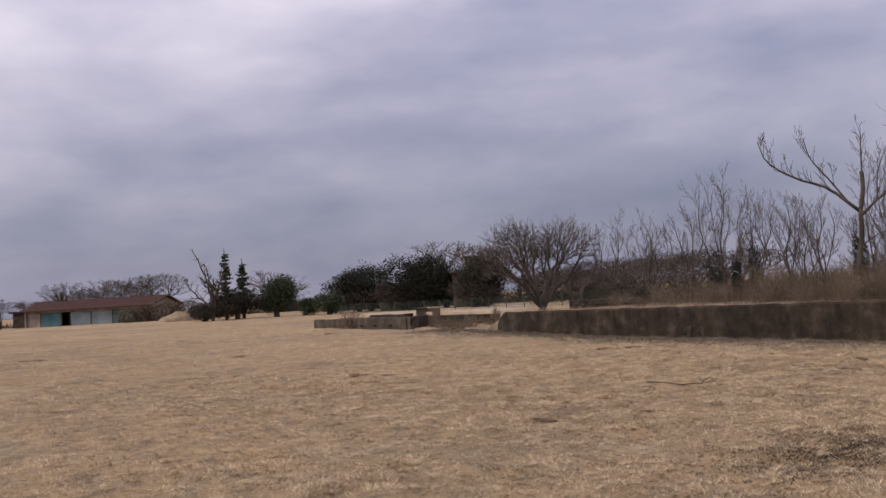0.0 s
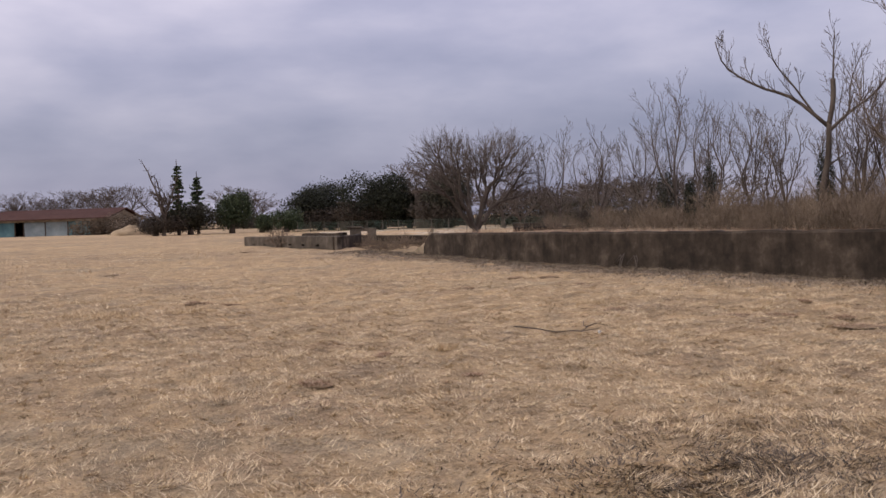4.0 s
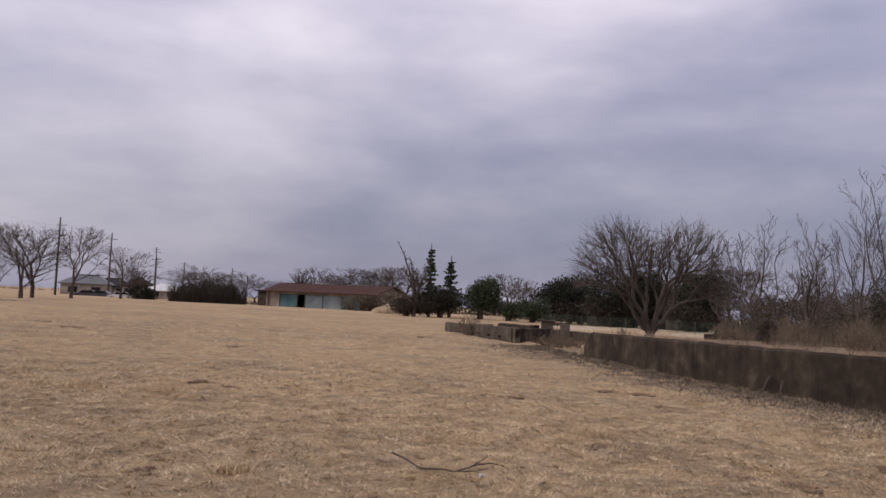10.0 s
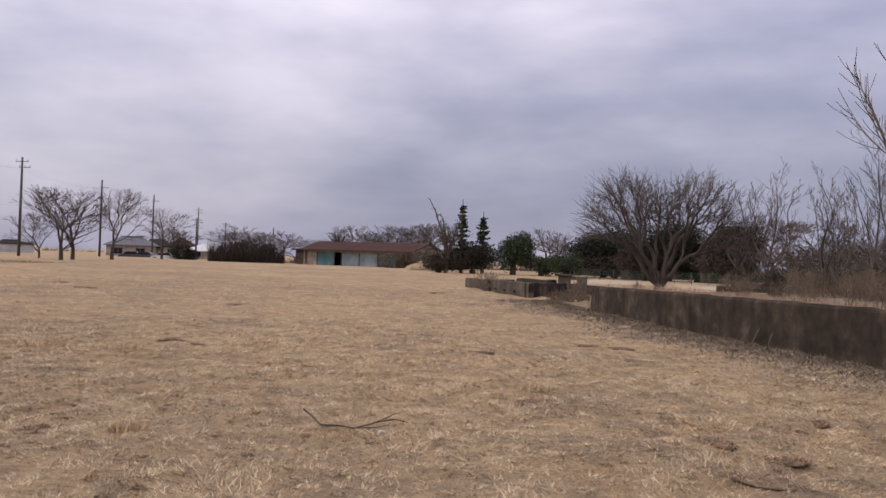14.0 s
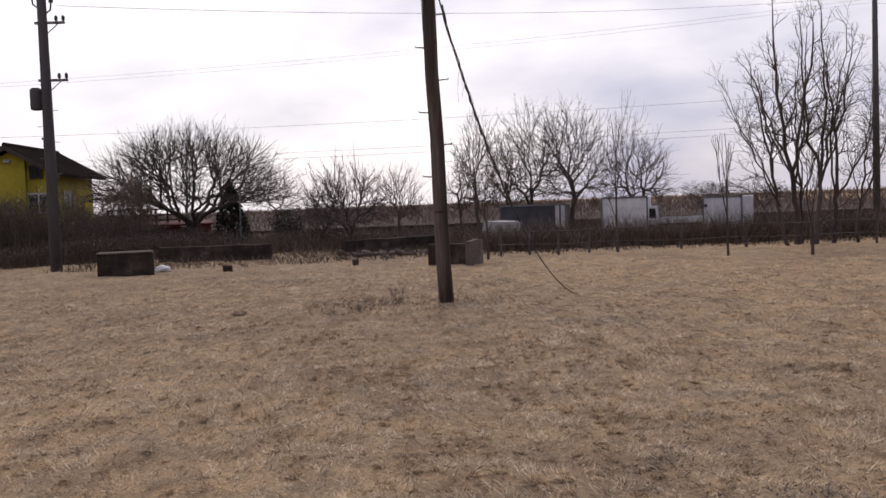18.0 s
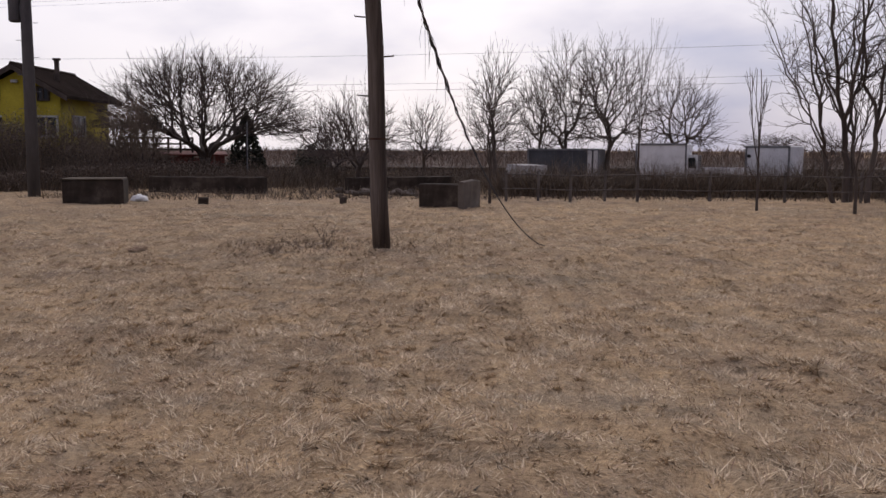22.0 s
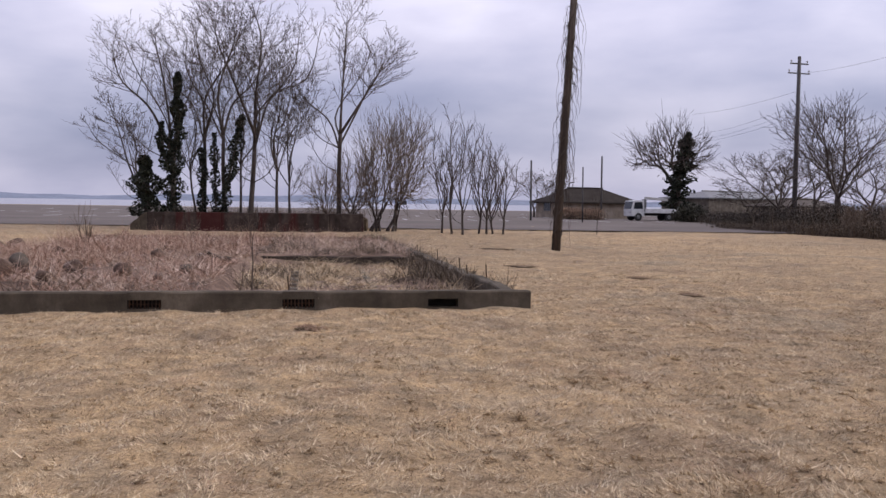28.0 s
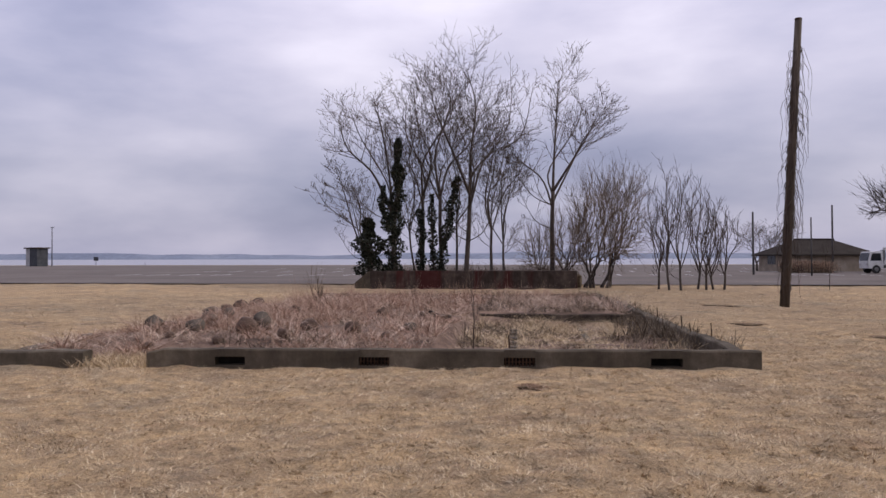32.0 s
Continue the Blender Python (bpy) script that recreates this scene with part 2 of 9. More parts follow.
def tiled(name, c1, c2, size, axis_stretch=(1, 1, 1), rough=0.6):
    """Roof tiles or ribbed sheet: courses by a wave, weathered by noise."""
    m, nd, lk, bs = nodes_of(name)
    tc = nd.new("ShaderNodeTexCoord")
    mp = nd.new("ShaderNodeMapping")
    mp.inputs["Scale"].default_value = axis_stretch
    lk.new(tc.outputs["Object"], mp.inputs["Vector"])
    w = nd.new("ShaderNodeTexWave")
    w.inputs["Scale"].default_value, w.inputs["Distortion"].default_value = 1 / size, 0.0
    lk.new(mp.outputs[0], w.inputs["Vector"])
    n = noise_node(nd, lk, 1.3, 6, 0.6)
    col = ramp_node(nd, lk, n, ((0.3, c1), (0.7, c2)))
    col = mix_node(nd, lk, 0.5, col, ramp_node(nd, lk, w.outputs["Fac"], ((0.1, (0.55, 0.55, 0.55)), (0.6, (1, 1, 1)))), "MULTIPLY")
    lk.new(col, bs.inputs["Base Color"])
    bs.inputs["Roughness"].default_value, bs.inputs["Specular IOR Level"].default_value = rough, 0.02
    bump_node(nd, lk, w.outputs["Fac"], bs, 0.5, 0.03)
    return m


def water_material():
    m, nd, lk, bs = nodes_of("bay_water")
    n = noise_node(nd, lk, 0.08, 5, 0.6, (1, 6, 1))
    col = ramp_node(nd, lk, n, ((0.35, (0.26, 0.275, 0.33)), (0.65, (0.38, 0.38, 0.42))))
    lk.new(col, bs.inputs["Base Color"])
    bs.inputs["Roughness"].default_value, bs.inputs["Specular IOR Level"].default_value = 0.6, 0.12
    bump_node(nd, lk, noise_node(nd, lk, 0.6, 4, 0.6), bs, 0.15, 0.1)
    return m


M_GROUND = ground_material()
M_BLADE = leafy("dry_grass_blades", (0.30, 0.217, 0.132), (0.54, 0.405, 0.25), (0.80, 0.655, 0.445), 0.6, True)
M_BLADE_DARK = leafy("dead_grass_tuft", (0.085, 0.060, 0.041), (0.18, 0.128, 0.082), (0.34, 0.25, 0.155))
M_WEED = leafy("dry_weeds", (0.155, 0.088, 0.056), (0.32, 0.205, 0.132), (0.48, 0.35, 0.245))
M_REDWEED = leafy("reddish_dry_weeds", (0.15, 0.078, 0.052), (0.335, 0.200, 0.138), (0.52, 0.355, 0.265))
M_PINKSTRAW = leafy("pinkish_straw", (0.26, 0.175, 0.125), (0.48, 0.35, 0.265), (0.70, 0.56, 0.45))
M_REED = leafy("dead_reeds", (0.085, 0.056, 0.040), (0.145, 0.098, 0.070), (0.21, 0.148, 0.105))
M_IVY = leafy("ivy_leaves", (0.009, 0.011, 0.008), (0.017, 0.020, 0.012), (0.036, 0.038, 0.022))
M_PINE = leafy("evergreen_leaves", (0.014, 0.022, 0.012), (0.032, 0.045, 0.022), (0.07, 0.085, 0.04))
M_HEDGE = leafy("hedge_leaves", (0.014, 0.014, 0.009), (0.030, 0.029, 0.018), (0.066, 0.056, 0.036))
M_YELLOWGREEN = leafy("young_yellow_leaves", (0.12, 0.11, 0.02), (0.22, 0.19, 0.04), (0.33, 0.28, 0.07))
M_BRUSH = leafy("bare_brush", (0.045, 0.034, 0.025), (0.095, 0.070, 0.048), (0.19, 0.142, 0.098))
M_BRUSHTWIG = surface("brown_brush_twigs", (0.105, 0.077, 0.056), (0.18, 0.134, 0.097), (0.27, 0.206, 0.15), 0.8, 12, 0.95, 0, 0)
M_THICKET = leafy("brown_twiggy_thicket", (0.034, 0.024, 0.018), (0.072, 0.050, 0.036), (0.14, 0.100, 0.072))
M_SCRUB = leafy("far_dark_scrub", (0.022, 0.0165, 0.013), (0.038, 0.029, 0.021), (0.068, 0.051, 0.038))
M_BARK = surface("grey_brown_bark", (0.042, 0.032, 0.026), (0.080, 0.062, 0.051), (0.135, 0.110, 0.092), 2.5, 30, 0.95, 0, 0.6, (1, 1, 0.3))
M_GREYBARK = surface("grey_twig_bark", (0.062, 0.047, 0.040), (0.105, 0.083, 0.072), (0.165, 0.136, 0.12), 0.8, 12, 0.95, 0, 0.2)
M_TWIG = surface("twig_bark", (0.05, 0.037, 0.032), (0.088, 0.067, 0.056), (0.13, 0.102, 0.085), 0.8, 12, 0.95, 0, 0)
M_PALEBARK = surface("pale_young_bark", (0.068, 0.050, 0.040), (0.118, 0.090, 0.072), (0.20, 0.160, 0.132), 3, 30, 0.9, 0, 0.4, (1, 1, 0.3))
M_POLEWOOD = surface("weathered_pole_wood", (0.028, 0.020, 0.015), (0.072, 0.053, 0.040), (0.165, 0.132, 0.108), 5.0, 40, 0.9, 0, 0.9, (1, 1, 0.05))
M_CONCPOLE = surface("dark_concrete_pole", (0.05, 0.045, 0.045), (0.085, 0.078, 0.076), (0.13, 0.12, 0.118), 1.5, 30, 0.8, 0, 0.2, (1, 1, 0.2))
M_STEEL = surface("galvanised_steel", (0.10, 0.10, 0.105), (0.17, 0.17, 0.175), (0.26, 0.26, 0.265), 6, 40, 0.5, 0.6, 0.1)
M_RUSTIRON = surface("rusty_iron", (0.03, 0.018, 0.012), (0.07, 0.038, 0.024), (0.13, 0.07, 0.04), 8, 60, 0.9, 0.2, 0.4)
M_PORCELAIN = surface("insulator_porcelain", (0.30, 0.29, 0.28), (0.42, 0.41, 0.40), (0.55, 0.54, 0.53), 8, 50, 0.35, 0, 0)
M_WIRE = surface("cable_sheath", (0.03, 0.03, 0.032), (0.045, 0.045, 0.048), (0.07, 0.07, 0.07), 3, 20, 0.6, 0, 0)
M_WALLCONC = stained_concrete("dark_stained_concrete", (0.024, 0.018, 0.014), (0.055, 0.042, 0.032), (0.125, 0.100, 0.080), None, 0.85)
M_RUINCONC = stained_concrete("grey_ruin_concrete", (0.055, 0.045, 0.036), (0.100, 0.083, 0.067), (0.165, 0.142, 0.118), None, 0.7)
M_FOUNDCONC = stained_concrete("mossy_foundation_concrete", (0.066, 0.054, 0.038), (0.112, 0.092, 0.068), (0.180, 0.152, 0.116), None, 0.7)
M_RUSTCONC = stained_concrete("rust_streaked_concrete", (0.034, 0.026, 0.022), (0.070, 0.053, 0.044), (0.125, 0.098, 0.082), (0.060, 0.012, 0.011), 0.8)
# near-black: painted shade inside openings, also pole splits and the black pipe
M_VOID = surface("hollow_shade_and_black", (0.012, 0.010, 0.009), (0.018, 0.016, 0.014), (0.03, 0.026, 0.022), 5, 40, 1.0, 0, 0)
M_DIRT = surface("dark_crumbled_earth", (0.11, 0.08, 0.052), (0.19, 0.137, 0.087), (0.31, 0.225, 0.142), 9, 60, 1.0, 0, 0.8)
M_RUBBLE = surface("broken_rubble", (0.062, 0.047, 0.036), (0.115, 0.091, 0.072), (0.19, 0.158, 0.13), 6, 50, 0.95, 0, 0.6, None, 0, 0.45)
M_ASPHALT = surface("worn_asphalt", (0.098, 0.079, 0.069), (0.128, 0.104, 0.091), (0.16, 0.133, 0.117), 0.12, 30, 0.9, 0, 0.2)
M_ROADPAINT = surface("faded_white_paint", (0.42, 0.42, 0.42), (0.58, 0.58, 0.58), (0.72, 0.72, 0.72), 2, 30, 0.8, 0, 0)
M_WATER = water_material()
# distance haze is painted into the hills as a pale blue-grey
M_HILL = surface("haze_tinted_shore", (0.17, 0.20, 0.27), (0.21, 0.24, 0.31), (0.25, 0.28, 0.35), 0.004, 0.05, 1.0, 0, 0)
M_WHITE = surface("white_vehicle_paint", (0.50, 0.50, 0.50), (0.62, 0.62, 0.62), (0.72, 0.72, 0.72), 2, 30, 0.4, 0, 0)
M_DARKBOX = surface("dark_blue_grey_panel", (0.035, 0.037, 0.042), (0.055, 0.058, 0.066), (0.085, 0.088, 0.096), 1.2, 20, 0.6, 0, 0.1)
M_TYRE = surface("tyre_rubber", (0.015, 0.015, 0.015), (0.025, 0.025, 0.025), (0.04, 0.04, 0.04), 5, 50, 0.9, 0, 0.2)
M_REDROOF = surface("faded_red_sheet", (0.10, 0.022, 0.016), (0.17, 0.036, 0.026), (0.25, 0.065, 0.05), 1.0, 20, 0.7, 0, 0.2)
M_MAROON = tiled("maroon_sheet_roof", (0.058, 0.030, 0.026), (0.085, 0.046, 0.039), 0.9, (1, 0, 0), 0.65)
M_TURQ = surface("turquoise_shutter", (0.05, 0.12, 0.145), (0.075, 0.17, 0.20), (0.12, 0.23, 0.255), 0.8, 20, 0.6, 0, 0.2)
M_PALEDOOR = surface("pale_blue_shutter", (0.17, 0.21, 0.235), (0.23, 0.28, 0.305), (0.30, 0.35, 0.37), 0.8, 20, 0.6, 0, 0.2)
M_PLASTER = surface("stained_plaster", (0.22, 0.185, 0.15), (0.33, 0.28, 0.235), (0.45, 0.40, 0.345), 1.0, 30, 0.9, 0, 0.2)
M_WARMPLASTER = surface("ochre_plaster", (0.20, 0.16, 0.12), (0.32, 0.26, 0.20), (0.44, 0.37, 0.30), 0.8, 30, 0.9, 0, 0.2)
M_PALEWALL = surface("pale_house_wall", (0.36, 0.35, 0.34), (0.47, 0.46, 0.45), (0.58, 0.57, 0.56), 0.8, 30, 0.8, 0, 0.1)
M_YELLOW = surface("yellow_painted_board", (0.33, 0.26, 0.02), (0.45, 0.36, 0.03), (0.54, 0.44, 0.045), 0.7, 20, 0.75, 0, 0.2)
M_BROWNROOF = tiled("brown_shingle_roof", (0.030, 0.021, 0.017), (0.052, 0.037, 0.030), 0.4, (0, 0, 1), 0.9)
M_GREYTILE = tiled("grey_clay_tile", (0.028, 0.029, 0.033), (0.055, 0.056, 0.062), 0.35, (1, 1, 0), 0.55)
M_GREYROOF = tiled("dull_grey_brown_roof", (0.034, 0.028, 0.025), (0.054, 0.046, 0.040), 0.5, (1, 1, 0), 0.8)
M_TIMBER = surface("dark_timber", (0.035, 0.026, 0.020), (0.065, 0.048, 0.037), (0.11, 0.085, 0.066), 2, 30, 0.85, 0, 0.3)
M_GREYTIMBER = surface("silvered_timber", (0.065, 0.052, 0.043), (0.105, 0.088, 0.075), (0.16, 0.138, 0.12), 2, 30, 0.9, 0, 0.3)
M_PANE = surface("window_glass", (0.012, 0.014, 0.017), (0.02, 0.023, 0.027), (0.03, 0.034, 0.04), 0.6, 5, 0.08, 0, 0)
M_BAG = surface("white_plastic_sack", (0.50, 0.49, 0.47), (0.66, 0.65, 0.63), (0.78, 0.77, 0.75), 5, 40, 0.6, 0, 0.5)
M_GREENNET = surface("green_fence_mesh", (0.030, 0.058, 0.042), (0.048, 0.085, 0.060), (0.07, 0.115, 0.085), 2, 20, 0.7, 0, 0)
M_LAWN = surface("green_winter_turf", (0.10, 0.14, 0.055), (0.15, 0.19, 0.08), (0.20, 0.24, 0.11), 0.3, 20, 0.95, 0, 0.4)
M_SAND = surface("pale_bare_earth", (0.36, 0.28, 0.19), (0.46, 0.37, 0.26), (0.55, 0.46, 0.34), 0.6, 20, 1.0, 0, 0.3)
M_CARPAINT = surface("dark_car_paint", (0.05, 0.05, 0.06), (0.07, 0.07, 0.08), (0.10, 0.10, 0.11), 1, 20, 0.25, 0.1, 0)


# ---- building tools ----
class Geo:
    """Vertices and faces gathered for one mesh."""

    def __init__(self):
        self.v, self.f = [], []

    def tube(self, pts, radii, sides=5, cap=False):
        base = len(self.v)
        n = len(pts)
        up = None
        for k in range(n):
            d = (pts[min(k + 1, n - 1)] - pts[max(k - 1, 0)])
            if d.length < 1e-9:
                d = Vector((0, 0, 1))
            d.normalize()
            if up is None:
                up = d.orthogonal().normalized()
            side = d.cross(up)
            if side.length < 1e-6:
                side = d.orthogonal()
            side.normalize()
            up = side.cross(d).normalized()
            for s in range(sides):
                a = 2 * math.pi * s / sides
                self.v.append(pts[k] + (side * math.cos(a) + up * math.sin(a)) * radii[k])
        for k in range(n - 1):
            for s in range(sides):
                a, b = base + k * sides + s, base + k * sides + (s + 1) % sides
                self.f.append((a, b, b + sides, a + sides))
        if cap:
            self.f.append(tuple(base + s for s in reversed(range(sides))))
            self.f.append(tuple(base + (n - 1) * sides + s for s in range(sides)))
        return self

    def box(self, lo, hi, ch=0.0, m=None):
        """A box with chamfered edges."""
        bm = bmesh.new()
        bmesh.ops.create_cube(bm, size=1)
        lo, hi = Vector(lo), Vector(hi)
        for v in bm.verts:
            v.co = Vector([(lo[k] + hi[k]) / 2 + v.co[k] * (hi[k] - lo[k]) for k in range(3)])
        if ch:
            bmesh.ops.bevel(bm, geom=bm.edges[:], offset=ch, segments=1, affect="EDGES", profile=0.5)
        if m is not None:
            bmesh.ops.transform(bm, matrix=m, verts=bm.verts)
        return self.add(bm)

    def add(self, bm):
        bm.verts.ensure_lookup_table()
        base = len(self.v)
        self.v += [v.co.copy() for v in bm.verts]
        self.f += [tuple(base + v.index for v in f.verts) for f in bm.faces]
        bm.free()
        return self

    def prism(self, outline, lo, hi, m=None):
        """An outline in x, z drawn along y from lo to hi."""
        base, n = len(self.v), len(outline)
        for y in (lo, hi):
            for x, z in outline:
                p = Vector((x, y, z))
                self.v.append(m @ p if m is not None else p)
        self.f.append(tuple(base + k for k in range(n)))
        self.f.append(tuple(base + n + k for k in reversed(range(n))))
        for k in range(n):
            j = (k + 1) % n
            self.f.append((base + j, base + k, base + n + k, base + n + j))
        return self

    def quad(self, a, b, c, d):
        n = len(self.v)
        self.v += [Vector(p) for p in (a, b, c, d)]
        self.f.append((n, n + 1, n + 2, n + 3))
        return self

    def mesh(self, name, material, smooth=False):
        me = bpy.data.meshes.new(name)
        me.from_pydata([tuple(p) for p in self.v], [], self.f)
        me.materials.append(material)
        if smooth:
            me.polygons.foreach_set("use_smooth", [True] * len(me.polygons))
        me.update()
        return me


def part(name, geo, material, parent=None, label="", smooth=False):
    ob = new(name, geo.mesh(name, material, smooth))
    ob.parent = parent
    return tagged(ob, label) if label else ob


def thing(name, m, label, category, group="", kind=""):
    ob = new(name)
    ob.matrix_basis = m
    ob.empty_display_size = 0.2
    return tagged(ob, label, category, group, kind)


def blades_mesh(name, x, y, z, height, width, lean, material, rng, swirl=0.0):
    """Many thin triangles standing at the given places, as one mesh."""
    n = len(x)
    turn = rng.uniform(0, 2 * np.pi, n)
    tilt = rng.uniform(0, 2 * np.pi, n)
    if swirl:
        cell = np.sin(np.floor(x / swirl) * 12.9 + np.floor(y / swirl) * 78.2) * 437.5
        tilt = 2 * np.pi * (cell - np.floor(cell)) + rng.normal(size=n) * 0.9
    h = height * rng.uniform(0.5, 1.3, n)
    w = width * rng.uniform(0.6, 1.4, n)
    le = lean * h * rng.uniform(0.1, 1.5, n)
    co = np.empty((n, 3, 3))
    co[:, 0] = np.stack([x - np.cos(turn) * w, y - np.sin(turn) * w, z], 1)
    co[:, 1] = np.stack([x + np.cos(turn) * w, y + np.sin(turn) * w, z], 1)
    co[:, 2] = np.stack([x + np.cos(tilt) * le, y + np.sin(tilt) * le, z + h], 1)
    me = bpy.data.meshes.new(name)
    me.vertices.add(3 * n)
    me.vertices.foreach_set("co", co.ravel())
    me.loops.add(3 * n)
    me.loops.foreach_set("vertex_index", np.arange(3 * n, dtype=np.int32))
    me.polygons.add(n)
    me.polygons.foreach_set("loop_start", np.arange(0, 3 * n, 3, dtype=np.int32))
    me.materials.append(material)
    me.update(calc_edges=True)
    return me


def leaves_mesh(name, centres, size, material, rng):
    """Small four-cornered leaves turned every way, as one mesh."""
    n = len(centres)
    a = rng.normal(size=(n, 3))
    a /= np.linalg.norm(a, axis=1, keepdims=True)
    b = np.cross(a, rng.normal(size=(n, 3)))
    b /= np.linalg.norm(b, axis=1, keepdims=True)
    s = (size * rng.uniform(0.55, 1.45, n))[:, None]
    co = np.stack([centres - a * s, centres + b * s * 0.55, centres + a * s, centres - b * s * 0.55], 1)
    me = bpy.data.meshes.new(name)
    me.vertices.add(4 * n)
    me.vertices.foreach_set("co", co.ravel())
    me.loops.add(4 * n)
    me.loops.foreach_set("vertex_index", np.arange(4 * n, dtype=np.int32))
    me.polygons.add(n)
    me.polygons.foreach_set("loop_start", np.arange(0, 4 * n, 4, dtype=np.int32))
    me.materials.append(material)
    me.update(calc_edges=True)
    return me


def blob_points(rng, blobs, n, shell=0.55):
    """Points spread through the outer part of some ellipsoids (x, y, z, rx, ry, rz)."""
    b = np.array(blobs, float)
    size = b[:, 3] * b[:, 4] + b[:, 5] * b[:, 3]
    k = rng.choice(len(b), n, p=size / size.sum())
    d = rng.normal(size=(n, 3))
    d /= np.linalg.norm(d, axis=1, keepdims=True)
    r = rng.uniform(shell, 1.0, n) ** 0.6 * (1 + 0.09 * rng.normal(size=n))
    return b[k, :3] + d * r[:, None] * b[k, 3:]


# ---- trees ----
def grow(trunk, crown, start, heading, tips, tip_r, power, rng, cut, wander, reach):
    """Limbs that part again and again until each ends at one of the tips."""
    stack = [(start, heading, tips, 0)]
    while stack:
        p, way, pts, depth = stack.pop()
        n = len(pts)
        c = Vector(pts.mean(0))
        if n == 1:
            end = c
        else:
            end = p + (c - p) * rng.uniform(reach[0], reach[1])
            gap = (end - p).length
            end = end + Vector(rng.normal(size=3)) * gap * wander
        gap = (end - p).length
        mid = p + way * gap * 0.45
        steps = 4 if n > 3 else 3
        line = []
        for k in range(steps + 1):
            t = k / steps
            q = p * (1 - t) ** 2 + mid * 2 * t * (1 - t) + end * t * t
            if 0 < k < steps:
                q = q + Vector(rng.normal(size=3)) * gap * 0.025
            line.append(q)
        r0 = tip_r * n ** power
        r1 = tip_r * max(1, n * 0.55) ** power if n > 1 else tip_r * 0.42
        radii = [r0 + (r1 - r0) * k / steps for k in range(steps + 1)]
        (trunk if n > cut else crown).tube(line, radii, 6 if n > cut * 3 else (4 if n > 4 else 3))
        if n <= 2:
            # short side twigs
            for _ in range(3 if n == 1 else 1):
                s = line[int(rng.integers(1, len(line)))]
                d = ((line[-1] - line[0]).normalized() + Vector(rng.normal(size=3)) * 0.36 + Vector((0, 0, 0.28))).normalized()
                L = min(0.7 * gap, 65 * tip_r) * rng.uniform(0.6, 1.2)
                crown.tube([s, s + d * L], [tip_r * 0.55, tip_r * 0.34], 3)
        if n == 1:
            continue
        out = (line[-1] - line[-2]).normalized()
        q = pts - pts.mean(0)
        axis = np.linalg.svd(q, full_matrices=False)[2][0] if n > 2 else q[0]
        axis = axis + rng.normal(size=3) * 0.35
        order = np.argsort(q @ axis)
        share = int(np.clip(round(n * rng.uniform(0.3, 0.7)), 1, n - 1))
        for half in (order[:share], order[share:]):
            stack.append((end, out, pts[half], depth + 1))


def dome_tips(rng, n, cx, cy, cz, rx, ry, rz, low=-0.25, shell=0.55):
    """Ends of the twigs of a crown: in the outer shell of an ellipsoid, cut off below."""
    out = []
    while len(out) < n:
        d = rng.normal(size=3)
        d /= np.linalg.norm(d)
        if d[2] < low:
            continue
        r = rng.uniform(shell, 1.0) ** 0.7 * (1 + 0.06 * rng.normal())
        out.append((cx + d[0] * r * rx, cy + d[1] * r * ry, cz + d[2] * r * rz))
    return np.array(out)


def bare_tree(name, x, y, z, tips, label, seed, tip_r=0.008, power=0.46, first=0.9, stems=1, spread=0.0, cut=14, wander=0.10,
              reach=(0.2, 0.38), bark=None, twig=None, group="", category="tree", lean=(0, 0)):
    """A leafless tree: trunk with its limbs, and a crown of fine twigs. tips are in the tree's own metres."""
    rng = np.random.default_rng(seed)
    root = thing(name, pose(x, y, z), label, category, group)
    trunk, crown = Geo(), Geo()
    parts = np.array_split(tips[np.argsort(np.arctan2(tips[:, 1], tips[:, 0]))], stems) if stems > 1 else [tips]
    for k, some in enumerate(parts):
        a = 2 * math.pi * k / max(1, stems)
        foot = Vector((math.cos(a) * spread, math.sin(a) * spread, -0.08)) if stems > 1 else Vector((0, 0, -0.08))
        c = Vector(some.mean(0))
        top = foot + Vector((lean[0] + (c.x - foot.x) * 0.10, lean[1] + (c.y - foot.y) * 0.10, first))
        r = tip_r * len(some) ** power
        mid = foot.lerp(top, 0.5) + Vector((rng.normal() * 0.04, rng.normal() * 0.04, 0)) * first
        trunk.tube([foot, foot + (mid - foot) * 0.2, mid, top], [r * 1.5, r * 1.15, r * 1.03, r], 7, True)
        grow(trunk, crown, top, (top - mid).normalized(), some, tip_r, power, rng, cut, wander, reach)
    part("trunk", trunk, bark or M_BARK, root, "", True)
    part("crown", crown, twig or M_TWIG, root)
    return root


